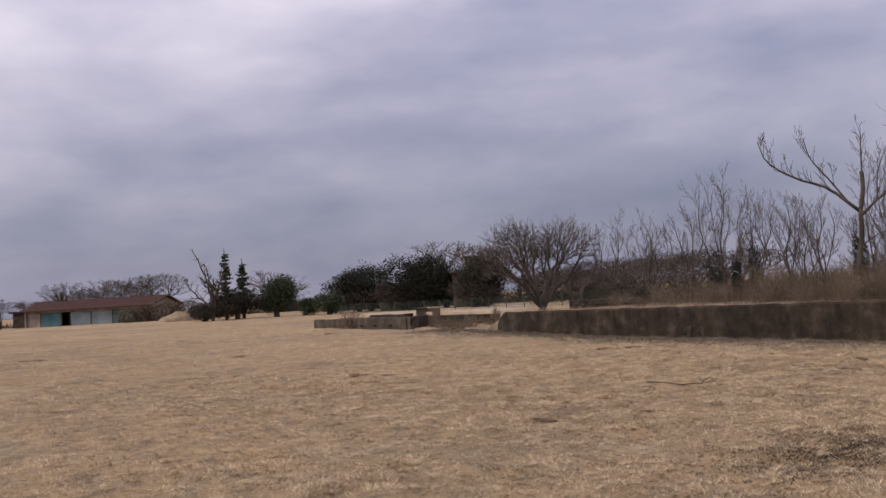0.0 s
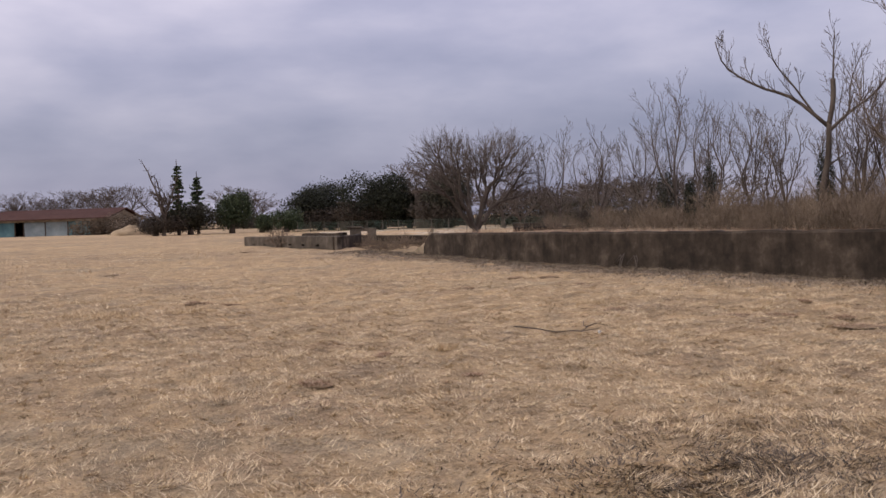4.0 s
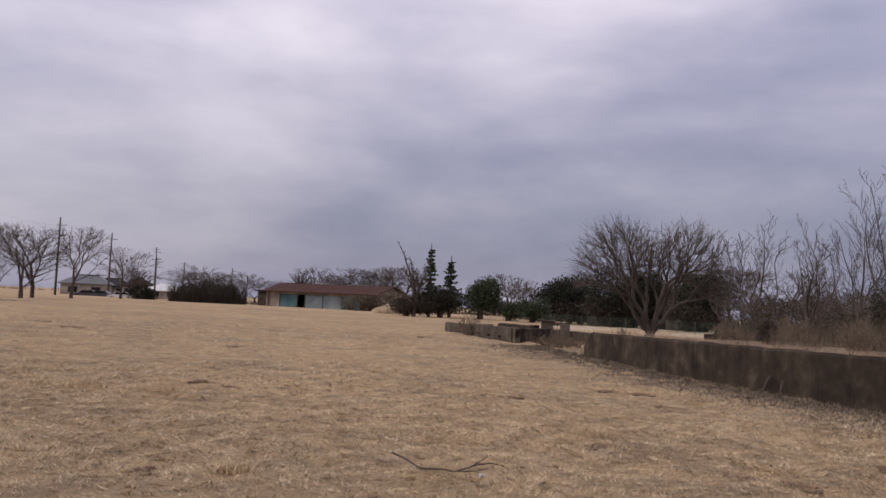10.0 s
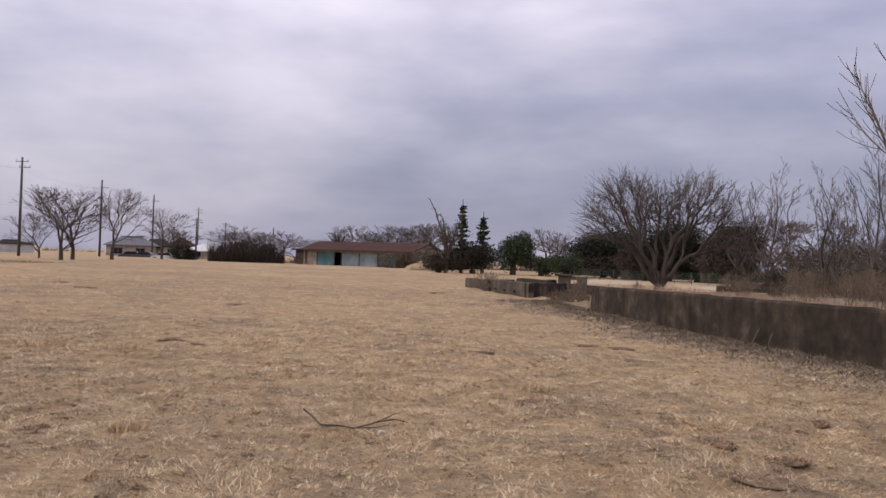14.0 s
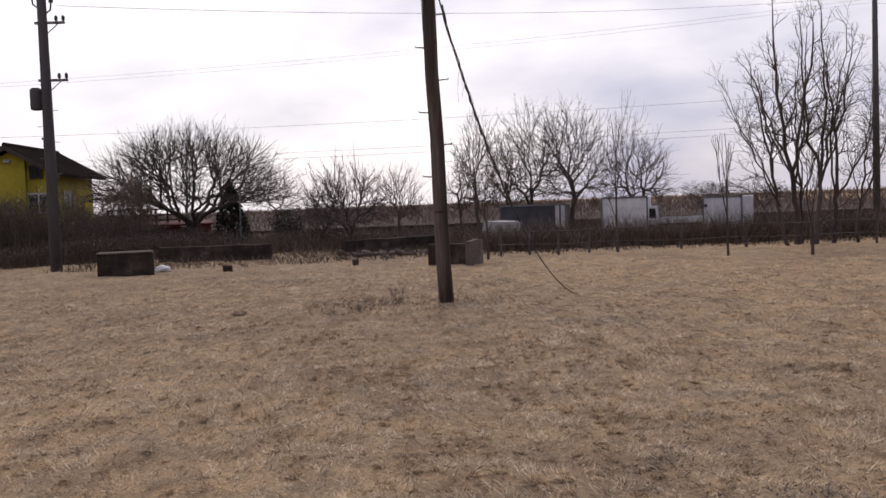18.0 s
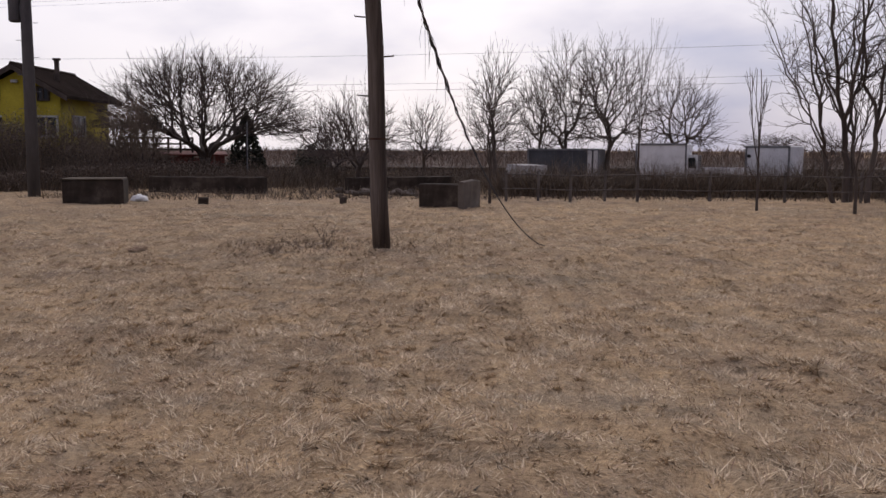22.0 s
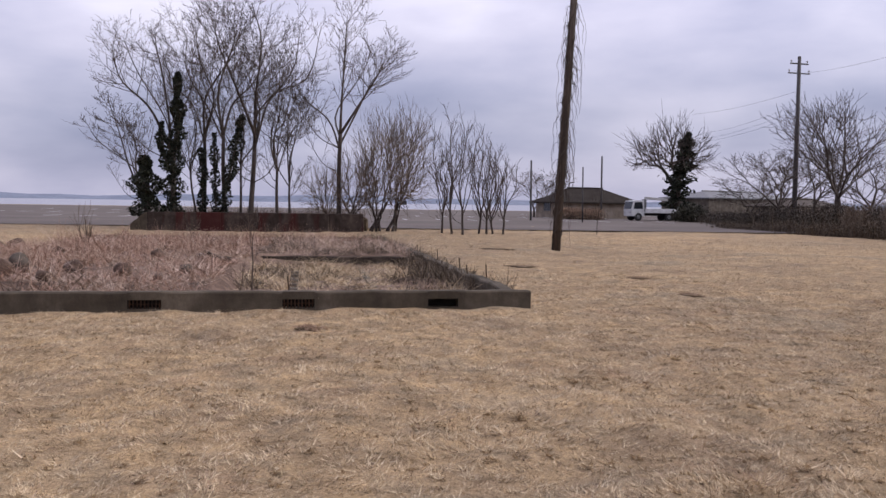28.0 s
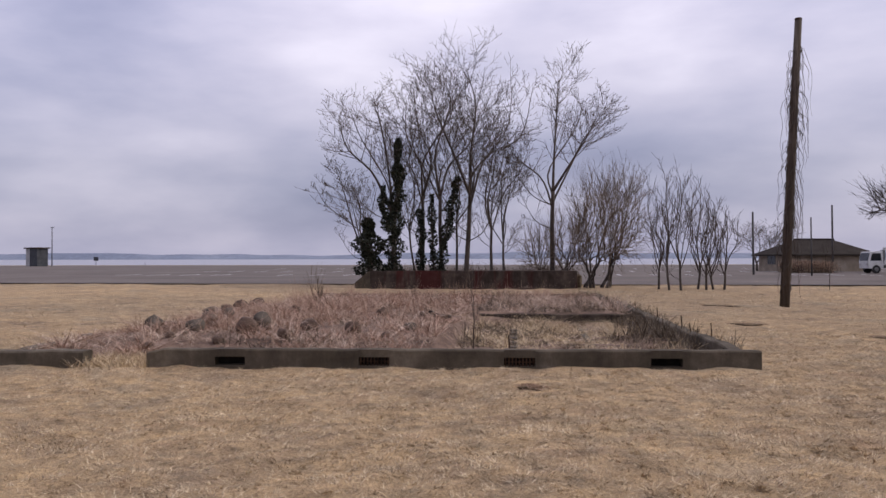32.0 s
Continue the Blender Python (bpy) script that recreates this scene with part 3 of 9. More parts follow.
def skeleton(rng, p, d, L, r, depth, spread=27, up=0.10, shrink=(0.70, 0.88), wander=0.09, shoots=1.3, three=0.22):
    """Limbs that fork again and again: rows of (points, radii). Each limb bends upward a little and bears side shoots."""
    rows, stack, top = [], [(Vector(p), Vector(d).normalized(), L, r, depth)], depth
    while stack:
        p, d, L, r, depth = stack.pop()
        n = 5 if depth > 2 else 4
        full, L = L, L * (0.45 if depth == top else 1.0)
        pts, rad = [p.copy()], [r]
        r1 = r * (0.80 if depth > 0 else 0.35)
        for k in range(1, n):
            d = (d + Vector(rng.normal(size=3)) * wander + Vector((0, 0, up))).normalized()
            p = p + d * L / (n - 1)
            pts.append(p.copy())
            rad.append(r + (r1 - r) * k / (n - 1))
        rows.append((pts, rad))
        side = d.orthogonal().normalized()
        turn = rng.uniform(0, 6.28)
        if depth > 0:
            kids = 3 if rng.uniform() < three else 2
            for k in range(kids):
                s = Matrix.Rotation(turn + 2 * math.pi * k / kids + rng.normal() * 0.3, 3, d) @ side
                a = radians(spread) * (rng.uniform(0.25, 0.8) if k == 0 else rng.uniform(0.75, 1.35))
                stack.append((p, d * math.cos(a) + s * math.sin(a), full * rng.uniform(*shrink), r1 * (0.86 if k == 0 else 0.70), depth - 1))
        if depth > 0:
            for _ in range(int(shoots + rng.uniform())):
                k = int(rng.integers(1, n))
                s = Matrix.Rotation(rng.uniform(0, 6.28), 3, d) @ side
                a = radians(rng.uniform(30, 62))
                stack.append((pts[k], d * math.cos(a) + s * math.sin(a), full * rng.uniform(0.5, 0.9), rad[k] * 0.5, max(0, min(depth - 2, 3))))
    return rows


def fork_tree(name, x, y, z, h, w, label, seed, r=0.1, trunk=0.25, depth=6, tip_r=0.006, stems=((0, 0, 0, 0, 1.0),), limbs=(), bark=None, twig=None, group="",
              category="tree", lean=(0, 0), spread=34, up=0.035, wander=0.10, shoots=1.2, shrink=(0.72, 0.90), bough=1.0):
    """A leafless tree. stems: foot offset, slant and share of the height; limbs: start, end, radius and forks of a limb of its own.
    The whole is brought to the height h and the width w."""
    rng = np.random.default_rng(seed)
    rows = []
    for fx, fy, sx, sy, share in stems:
        some = skeleton(rng, (0, 0, 0), (sx, sy, 1), 1.0, 1.0, depth, spread, up, shrink, wander, shoots)
        top = max(p.z for pts, _ in some for p in pts)
        hh = h * share
        far = sorted(math.hypot(p.x - sx * p.z, p.y - sy * p.z) for pts, _ in some for p in pts)[-len(some) // 12 - 1]
        kz, kx = hh * (1 - trunk) / top, (w / 2 * share) / max(far, 0.1)
        first = hh * trunk
        rr = r * share ** 0.7
        base = Vector((fx + sx * first, fy + sy * first, first))
        mid = Vector((fx + sx * first * 0.35 + rng.normal() * 0.012 * first, fy + sy * first * 0.35, first * 0.5))
        rows.append(([Vector((fx, fy, -0.08)), Vector((fx, fy, 0.06 * hh)), mid, base], [rr * 1.45, rr * 1.15, rr * 1.06, rr]))
        for pts, rad in some:
            rows.append(([base + Vector(((p.x - sx * p.z) * kx + sx * p.z * kz, (p.y - sy * p.z) * kx + sy * p.z * kz, p.z * kz)) for p in pts], [max(tip_r * 0.55, q * rr) for q in rad]))
    for a, b, lr, forks in limbs:
        # a leading limb that bends up towards its end, with boughs along it
        a, b = Vector(a), Vector(b)
        far = (b - a).length
        knee = a.lerp(b, 0.5) + Vector((0, 0, (-0.06 if forks else 0.0) * min(far, 3.0))) + Vector(rng.normal(size=3)) * 0.05 * far
        line = [a * (1 - t) ** 2 + knee * 2 * t * (1 - t) + b * t * t + Vector(rng.normal(size=3)) * 0.012 * far * (0 < t < 1) for t in np.linspace(0, 1, 9)]
        rad = [lr * (1 - (0.72 if forks else 0.3) * k / 8) for k in range(9)]
        rows.append((line, rad))
        for k in (2, 3, 4, 5, 6, 7, 8, 8) if forks else ():
            d = (line[k] - line[k - 1]).normalized()
            side = Matrix.Rotation(rng.uniform(0, 6.28), 3, d) @ d.orthogonal().normalized()
            turn = radians(rng.uniform(10, 24) if k == 8 else rng.uniform(28, 52))
            grown = skeleton(rng, line[k], d * math.cos(turn) + side * math.sin(turn) + Vector((0, 0, 0.15)), far * bough * rng.uniform(0.10, 0.15) * (1.25 - 0.06 * k), rad[k] * 0.75, forks - 2 + (k < 6), spread, up, (0.80, 0.94), wander, shoots)
            rows += [(pts, [max(tip_r * 0.55, q) for q in rr]) for pts, rr in grown]
    root = thing(name, pose(x, y, z), label, category, group)
    wood, crown = Geo(), Geo()
    for pts, rad in rows:
        if lean[0] or lean[1]:
            pts = [p + Vector((lean[0], lean[1], 0)) * (max(0, p.z) / h) ** 1.3 for p in pts]
        big = category != "shrub" and rad[0] > max(0.24 * r, tip_r * 1.6)
        (wood if big else crown).tube(pts, rad, 6 if rad[0] > 0.5 * r else (4 if big else 3))
    if category == "shrub":
        tagged(part("brushwood", crown, twig or M_TWIG, root), kind="stuff")
        return root
    part("trunk", wood, bark or M_BARK, root, "", True)
    part("crown", crown, twig or M_TWIG, root)
    return root


def leaders(foot, h, w, r, fork, seed, count=4, lean=(0, 0), forks=4):
    """Limbs of a tall tree: a bare trunk up to the fork, then leading limbs that spread out to a rounded crown."""
    rng = np.random.default_rng(seed)
    f = Vector(foot)
    tilt = Vector((lean[0], lean[1], 0))
    top = f + tilt * fork + Vector((rng.normal() * 0.05, rng.normal() * 0.05, h * fork))
    out = [(tuple(f + Vector((0, 0, -0.08))), tuple(top), r, 0)]
    a0 = rng.uniform(0, 6.28)
    for k in range(count):
        a = a0 + 2 * math.pi * k / count + rng.normal() * 0.3
        u = 0.12 if k == 0 else rng.uniform(0.45, 0.8)
        start = f.lerp(top, 1.0 if k < 2 else rng.uniform(0.72, 0.96))
        end = f + tilt + Vector((math.cos(a) * u * w / 2, math.sin(a) * u * w / 2, h * (0.96 - 0.22 * u * u - (0.12 if k > 2 else 0.0) * rng.uniform(0, 1))))
        out.append((tuple(start), tuple(end), r * (0.66 if k < 2 else 0.48), forks))
    return out


def along(pts, n):
    """A smooth line of n points through a few guide points."""
    pts = [Vector(p) for p in pts]
    pts = [pts[0] * 2 - pts[1]] + pts + [pts[-1] * 2 - pts[-2]]
    out = []
    for u in np.linspace(0, len(pts) - 3 - 1e-6, n):
        k, t = int(u), u - int(u)
        a, b, c, d = pts[k:k + 4]
        out.append((b * 2 + (c - a) * t + (a * 2 - b * 5 + c * 4 - d) * t * t + (b * 3 - a - c * 3 + d) * t * t * t) * 0.5)
    return out


def shoots_on(rng, line, rad, length, count, tip_r, deep, first=0.2, rise_up=0.16, angle=(24, 52)):
    """Whippy shoots along a limb that leave it at an angle and bend upward; each bears finer ones."""
    rows, n = [], len(line)
    for k in range(count):
        u = first + (0.99 - first) * (k + rng.uniform(0, 1)) / count
        i = min(n - 2, int(u * (n - 1)))
        p = line[i].lerp(line[i + 1], u * (n - 1) - i)
        d = (line[i + 1] - line[i]).normalized()
        side = Matrix.Rotation(rng.uniform(0, 6.28), 3, d) @ d.orthogonal().normalized()
        a = radians(rng.uniform(*angle))
        d = d * math.cos(a) + side * math.sin(a)
        if d.z < -0.1:
            d.z *= -0.5
        L = length * (1.15 - 0.42 * u) * rng.uniform(0.55, 1.15)
        r0 = max(tip_r, min(rad[i] * 0.5, tip_r * (3.0 if deep > 2 else 2.1 if deep > 1 else 1.3)))
        pts, rr, steps = [p.copy()], [r0], 5
        for s in range(steps):
            d = (d + Vector(rng.normal(size=3)) * 0.05 + Vector((0, 0, rise_up))).normalized()
            p = p + d * L / steps
            pts.append(p.copy())
            rr.append(max(tip_r * 0.6, r0 + (tip_r * 0.6 - r0) * (s + 1) / steps))
        rows.append((pts, rr))
        if deep > 1:
            rows += shoots_on(rng, pts, rr, L * 0.55, max(2, int(round(count * 0.45))), tip_r, deep - 1, 0.22, rise_up * 0.6, angle)
    return rows


def limb_tree(name, x, y, z, limbs, label, seed, tip_r, deep=3, shoots=9, length=0.9, bark=None, twig=None, group="", rise_up=0.16, angle=(24, 52), first=0.22):
    """A leafless tree of a few long limbs. limbs: guide points, radius at the start and end, share of shoots."""
    rng = np.random.default_rng(seed)
    root = thing(name, pose(x, y, z), label, "tree", group)
    wood, crown = Geo(), Geo()
    for pts, r0, r1, share in limbs:
        line = along(pts, 12)
        rad = [r0 + (r1 - r0) * k / 11 for k in range(12)]
        wood.tube(line, rad, 8 if r0 > 0.04 else 6, True)
        if share:
            for p, r in shoots_on(rng, line, rad, length * share, max(2, int(shoots * share)), tip_r, deep, first, rise_up, angle):
                (wood if r[0] > 0.016 else crown).tube(p, r, 5 if r[0] > 0.016 else 3)
    part("trunk", wood, bark or M_BARK, root, "", True)
    part("crown", crown, twig or M_TWIG, root)
    return root


def vase_tree(name, x, y, z, h, w, label, seed, r, fork=0.3, count=4, tip_r=0.006, deep=3, shoots=8, lean=(0, 0), group="", bark=None, twig=None, low=2, angle=(24, 52), rise_up=0.16, reach=0.26, flare=1.0, first=0.22):
    """A tree that parts low into leading limbs which rise in a vase, with whippy shoots all along them."""
    rng = np.random.default_rng(seed)
    f = h * fork
    bend = Vector((rng.normal() * 0.03 * h, rng.normal() * 0.03 * h, 0))
    tilt = Vector((lean[0], lean[1], 0))
    top = tilt * fork + bend * 0.5 + Vector((0, 0, f))
    limbs = [((Vector((0, 0, -0.1)), Vector((0, 0, f * 0.12)), bend * 0.4 + tilt * fork * 0.5 + Vector((0, 0, f * 0.55)), top), r * 1.25, r * 0.86, 0)]
    a0 = rng.uniform(0, 6.28)
    for k in range(count):
        a = a0 + 2 * math.pi * k / count + rng.normal() * 0.35
        u = (0.15 if k == 0 else rng.uniform(0.55, 1.0)) * w / 2
        out = Vector((math.cos(a), math.sin(a), 0))
        start = top - Vector((0, 0, f * (0.0 if k < 2 else rng.uniform(0.05, 0.45) * (1.0 if flare > 0 else 0.5))))
        end = tilt + out * u * (0.8 if flare > 0 else 1.0) + Vector((0, 0, h * (0.92 if k == 0 else rng.uniform(0.72, 0.9))))
        gap = end - start
        knee = start + gap * 0.33 + out * u * rng.uniform(0.12, 0.26) * flare + Vector(rng.normal(size=3)) * 0.03 * h
        far = start + gap * 0.68 + out * u * rng.uniform(0.02, 0.2) + Vector(rng.normal(size=3)) * 0.03 * h
        limbs.append(((start, knee, far, end), r * (0.72 if k < 2 else 0.5), tip_r * 1.4, 1.0 if k < 2 else 0.8))
    for k in range(low):
        a = rng.uniform(0, 6.28)
        start = Vector((0, 0, 0)).lerp(top, rng.uniform(0.4, 0.9))
        out = Vector((math.cos(a), math.sin(a), 0)) * w * rng.uniform(0.2, 0.4)
        limbs.append(((start, start + out * 0.5 + Vector((0, 0, h * 0.06)), start + out + Vector((0, 0, h * rng.uniform(0.16, 0.3)))), r * 0.25, tip_r, 0.5))
    return limb_tree(name, x, y, z, limbs, label, seed + 1, tip_r, deep, shoots, h * reach, bark, twig, group, rise_up, angle, first)


def leaf_tree(name, x, y, z, blobs, n, size, label, seed, material=None, trunk_r=0.2, trunk_h=2.0, category="tree", group=""):
    """An evergreen: trunk with a few limbs and a crown of many small leaf clumps."""
    rng = np.random.default_rng(seed)
    root = thing(name, pose(x, y, z), label, category, group)
    g = Geo()
    g.tube([Vector((0, 0, -0.1)), Vector((0.05, 0, trunk_h * 0.5)), Vector((0, 0.05, trunk_h))], [trunk_r * 1.3, trunk_r, trunk_r * 0.8], 7, True)
    for b in blobs:
        g.tube([Vector((0, 0, trunk_h * 0.8)), Vector((b[0] * 0.5, b[1] * 0.5, (trunk_h + b[2]) * 0.5)), Vector(b[:3])], [trunk_r * 0.5, trunk_r * 0.3, 0.02], 5)
    part("trunk", g, M_BARK, root, "", True)
    crown = new("crown", leaves_mesh("crown", blob_points(rng, blobs, int(n * 4.6), 0.3), size * 0.46, material or M_PINE, rng))
    crown.parent = root
    return root


# ---- the ground and what lies flat on it ----
def smooth(a, b, v):
    t = np.clip((v - a) / (b - a), 0, 1)
    return t * t * (3 - 2 * t)


def rise(y):
    """The field climbs a little towards the north."""
    return 0.19 * smooth(13, 30, y) + 0.22 * smooth(40, 95, y)


def lie(x, y):
    """Height of the ground: nearly level, with soft humps, a little lower past the western fence."""
    x, y = np.asarray(x, float), np.asarray(y, float)
    h = 0.05 + rise(y) + 0.05 * smooth(-2, 6, y)
    h = h + 0.022 * np.sin(x * 0.53 + 1.3) * np.cos(y * 0.41) + 0.012 * np.sin(x * 1.7 + y * 1.1) * np.sin(y * 1.3 - x * 0.6)
    for amp, fx, fy, ph in ((0.011, 5.1, 3.7, 0.3), (0.010, -4.3, 6.9, 1.7), (0.008, 9.7, -5.3, 2.9), (0.007, 7.9, 11.3, 4.1), (0.006, -13.1, 8.7, 5.3)):
        h = h + amp * np.sin(x * fx + y * fy + ph + 1.5 * np.sin(0.7 * x - 0.9 * y + ph))
    h = h - 0.48 * smooth(-30, -43, x) * smooth(-6, 1, y) * (1 - smooth(26, 40, y))
    return h


def flat(x, y):
    return float(lie(x, y))


def ground_sheet():
    near = np.concatenate([np.arange(-64, -18, 1.0), np.arange(-18, 16, 0.13), np.arange(16, 64.1, 1.0)])
    out = np.array([70, 75, 80, 85, 90, 95, 125, 170, 250, 400, 700, 1300, 2600, 4500.0])
    g = np.concatenate([-out[::-1], near, out])
    gx, gy = np.meshgrid(g, g)
    z = lie(gx, gy)
    z = np.where(np.maximum(abs(gx), abs(gy)) > 64, 0.04 + rise(gy), z)
    # the shore: the land ends and drops under the bay
    z = np.where(gy < -190, -3.0, z)
    n = len(g)
    co = np.stack([gx, gy, z], -1).reshape(-1, 3)
    idx = np.arange(n * n).reshape(n, n)
    faces = np.stack([idx[:-1, :-1], idx[:-1, 1:], idx[1:, 1:], idx[1:, :-1]], -1).reshape(-1, 4)
    me = bpy.data.meshes.new("ground")
    me.from_pydata(co.tolist(), [], faces.tolist())
    me.polygons.foreach_set("use_smooth", [True] * len(me.polygons))
    me.materials.append(M_GROUND)
    me.update()
    return tagged(new("ground", me), "wide flat field of short straw-coloured winter grass", "ground", "", "structure")


ground_sheet()


def laid(name, corners, lift, material, label, category, n=14):
    """A sheet that follows the ground."""
    a, b, c, d = [np.array(p, float) for p in corners]
    g = Geo()
    for j in range(n + 1):
        for k in range(n + 1):
            u, v = k / n, j / n
            p = (a * (1 - u) + b * u) * (1 - v) + (d * (1 - u) + c * u) * v
            g.v.append(Vector((p[0], p[1], 0.05 + float(rise(p[1])) + lift)))
    for j in range(n):
        for k in range(n):
            q = j * (n + 1) + k
            g.f.append((q, q + 1, q + n + 2, q + n + 1))
    return tagged(part(name, g, material), label, category, "", "structure")


def sheet(name, corners, z, material, label, category, step=40.0):
    g = Geo()
    a, b, c, d = [Vector((*p, z)) for p in corners]
    g.quad(a, b, c, d)
    return tagged(part(name, g, material), label, category, "", "structure")


sheet("parking_lot", ((400, -62), (-70, -44.5), (-150, -186), (400, -186)), 0.10, M_ASPHALT, "wide worn grey asphalt car park behind the field", "car park")
sheet("water", ((4500, -188), (-4500, -188), (-4500, -4600), (4500, -4600)), -0.25, M_WATER, "pale grey bay water under an overcast sky", "water")
M_REEDBED = surface("brown_reed_bed", (0.045, 0.032, 0.023), (0.078, 0.056, 0.040), (0.12, 0.088, 0.062), 0.15, 3.0, 1.0, 0, 0.6)
sheet("reed_bed", ((-54, -62), (-54, 130), (-460, 520), (-460, -420)), 0.30, M_REEDBED, "brown matted floor of the dead reed field", "reed bed")
laid("bare_earth", ((13, 50), (52, 43), (64, 66), (20, 70)), 0.05, M_SAND, "pale bare earth behind the ruined foundation", "bare ground")
laid("turf", ((22, 30), (80, 26), (90, 62), (34, 58)), 0.08, M_LAWN, "strip of greener turf behind the thicket", "turf")

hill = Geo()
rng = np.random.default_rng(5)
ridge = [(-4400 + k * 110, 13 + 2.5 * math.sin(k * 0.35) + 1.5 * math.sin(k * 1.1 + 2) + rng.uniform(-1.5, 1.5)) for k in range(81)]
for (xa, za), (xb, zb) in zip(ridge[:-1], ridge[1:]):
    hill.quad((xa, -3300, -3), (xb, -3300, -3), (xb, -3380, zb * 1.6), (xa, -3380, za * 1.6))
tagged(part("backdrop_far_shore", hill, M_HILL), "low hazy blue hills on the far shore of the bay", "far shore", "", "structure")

# painted bay lines on the asphalt
line = Geo()
for k in range(34):
    x0 = 34 - k * 2.9
    for y0 in (-72, -92, -118):
        if (k * 7 + int(-y0)) % 5:
            line.box((x0, y0 - 4.8, 0.104), (x0 + 0.16, y0, 0.112))
tagged(part("parking_line", line, M_ROADPAINT), "faded white bay lines painted on the asphalt", "road marking", "", "stuff")


# ---- grass ----
def grass(name, centre_rows, count, material, height, width, lean, label, seed, power=1.0, reach=17.0, near=2.5):
    """Blades round the places where the walk passes, thinning out with distance."""
    rng = np.random.default_rng(seed)
    rows = np.array(centre_rows, float)
    k = rng.integers(0, len(rows), count)
    a = np.radians(rows[k, 2] + rng.uniform(-rows[k, 3], rows[k, 3], count))
    r = near + (reach - near) * rng.uniform(0, 1, count) ** power
    x, y = rows[k, 0] + np.sin(a) * r, rows[k, 1] + np.cos(a) * r
    keep = ~((x > -6.2) & (x < 4.6) & (y < -9.9) & (y > -30)) & (x < 8.3 + (22.9 - y) * 0.112)
    x, y = x[keep], y[keep]
    # tufts: blades drawn together in small bunches
    step = 0.17
    cx, cy = np.round(x / step) * step, np.round(y / step) * step
    pull = (0.2 if material is M_BLADE_DARK else 0.55) * (np.sin(cx * 91.7 + cy * 47.3) > -0.2)
    x, y = x + (cx - x) * pull, y + (cy - y) * pull
    tall = 1 + 0.7 * np.maximum(0, np.sin(x * 1.9 + np.sin(y * 1.3)) * np.sin(y * 2.3 + np.sin(x * 0.9)))
    me = blades_mesh(name, x, y, lie(x, y) - 0.005, height * tall, width, lean, material, rng, 0.23)
    return tagged(new(name, me), label, "grass", "", "stuff")


# places along the walk: x, y, the way looked (degrees from +y), half the arc
STANDS = ((-6.5, -5.2, 28, 32), (-4.8, -3.9, 30, 34), (-1.8, -3.5, 16, 34), (0.4, -2.8, 9, 34), (1.8, -2.4, 14, 36), (2.6, -2.3, -60, 40),
          (2.1, -2.1, -88, 36), (-0.6, 0.0, -92, 36), (-1.3, 1.4, -95, 38), (-3.5, 1.9, -150, 50), (-3.5, 1.9, -180, 36), (-3.5, 1.9, -172, 40), (-3.5, 1.9, -180, 34))
grass("grass", STANDS, 520000, M_BLADE, 0.026, 0.0036, 2.4, "short trampled straw-coloured grass blades", 1, 0.75, 19.0)
grass("grass_far", STANDS, 120000, M_BLADE, 0.03, 0.010, 2.4, "mown straw-coloured grass further out", 2, 0.7, 42.0, 15.0)
grass("grass_mat", STANDS, 190000, M_BLADE, 0.016, 0.0034, 4.2, "flattened pale straw lying in swirls", 7, 0.7, 15.0)
grass("grass_red", STANDS, 60000, M_WEED, 0.02, 0.0042, 3.2, "reddish rotting straw in the thatch", 8, 0.7, 16.0)
# dead blades, coloured dark to paint the shaded gaps between tufts
grass("grass_dead", STANDS, 140000, M_BLADE_DARK, 0.014, 0.005, 3.0, "dark dead blades, also standing in for shaded gaps in the thatch", 3, 0.75, 19.0)
grass("grass_tuft", STANDS, 80000, M_BLADE, 0.032, 0.004, 1.2, "small upright straw tufts in the thatch", 6, 0.75, 17.0)
grass("grass_tall", STANDS, 9000, M_BLADE, 0.05, 0.0035, 1.3, "scattered taller pale straws", 4, 0.7, 16.0)


def clods(name, places, label, material, seed, tall=0.02):
    """Small mounds of dug earth or rotted tufts, each with blades on it."""
    for k, (x, y, sx, sy) in enumerate(places):
        rng = np.random.default_rng(seed + k)
        bm = bmesh.new()
        bmesh.ops.create_icosphere(bm, subdivisions=3, radius=1.0)
        for v in bm.verts:
            w = 1 + 0.30 * noise.noise(v.co * 2.1 + Vector((k * 3.7, seed, 0))) + 0.12 * noise.noise(v.co * 6.0)
            v.co = Vector((v.co.x * sx * w, v.co.y * sy * w, max(-0.02, v.co.z * tall * w)))
        g = Geo().add(bm)
        root = thing(name, pose(x, y, flat(x, y), 0, 0, rng.uniform(0, 180)), label, "grass clump")
        part("mound", g, material, root, "", True)
        n = 260
        a, r = rng.uniform(0, 6.28, n), np.sqrt(rng.uniform(0, 1, n))
        me = blades_mesh("blades", np.cos(a) * r * sx * 1.15, np.sin(a) * r * sy * 1.15, np.sqrt(np.maximum(0, 1 - r * r)) * tall * 0.9, 0.028, 0.004, 2.2, M_WEED, rng)
        bl = tagged(new("grass", me), kind="stuff")
        bl.parent = root


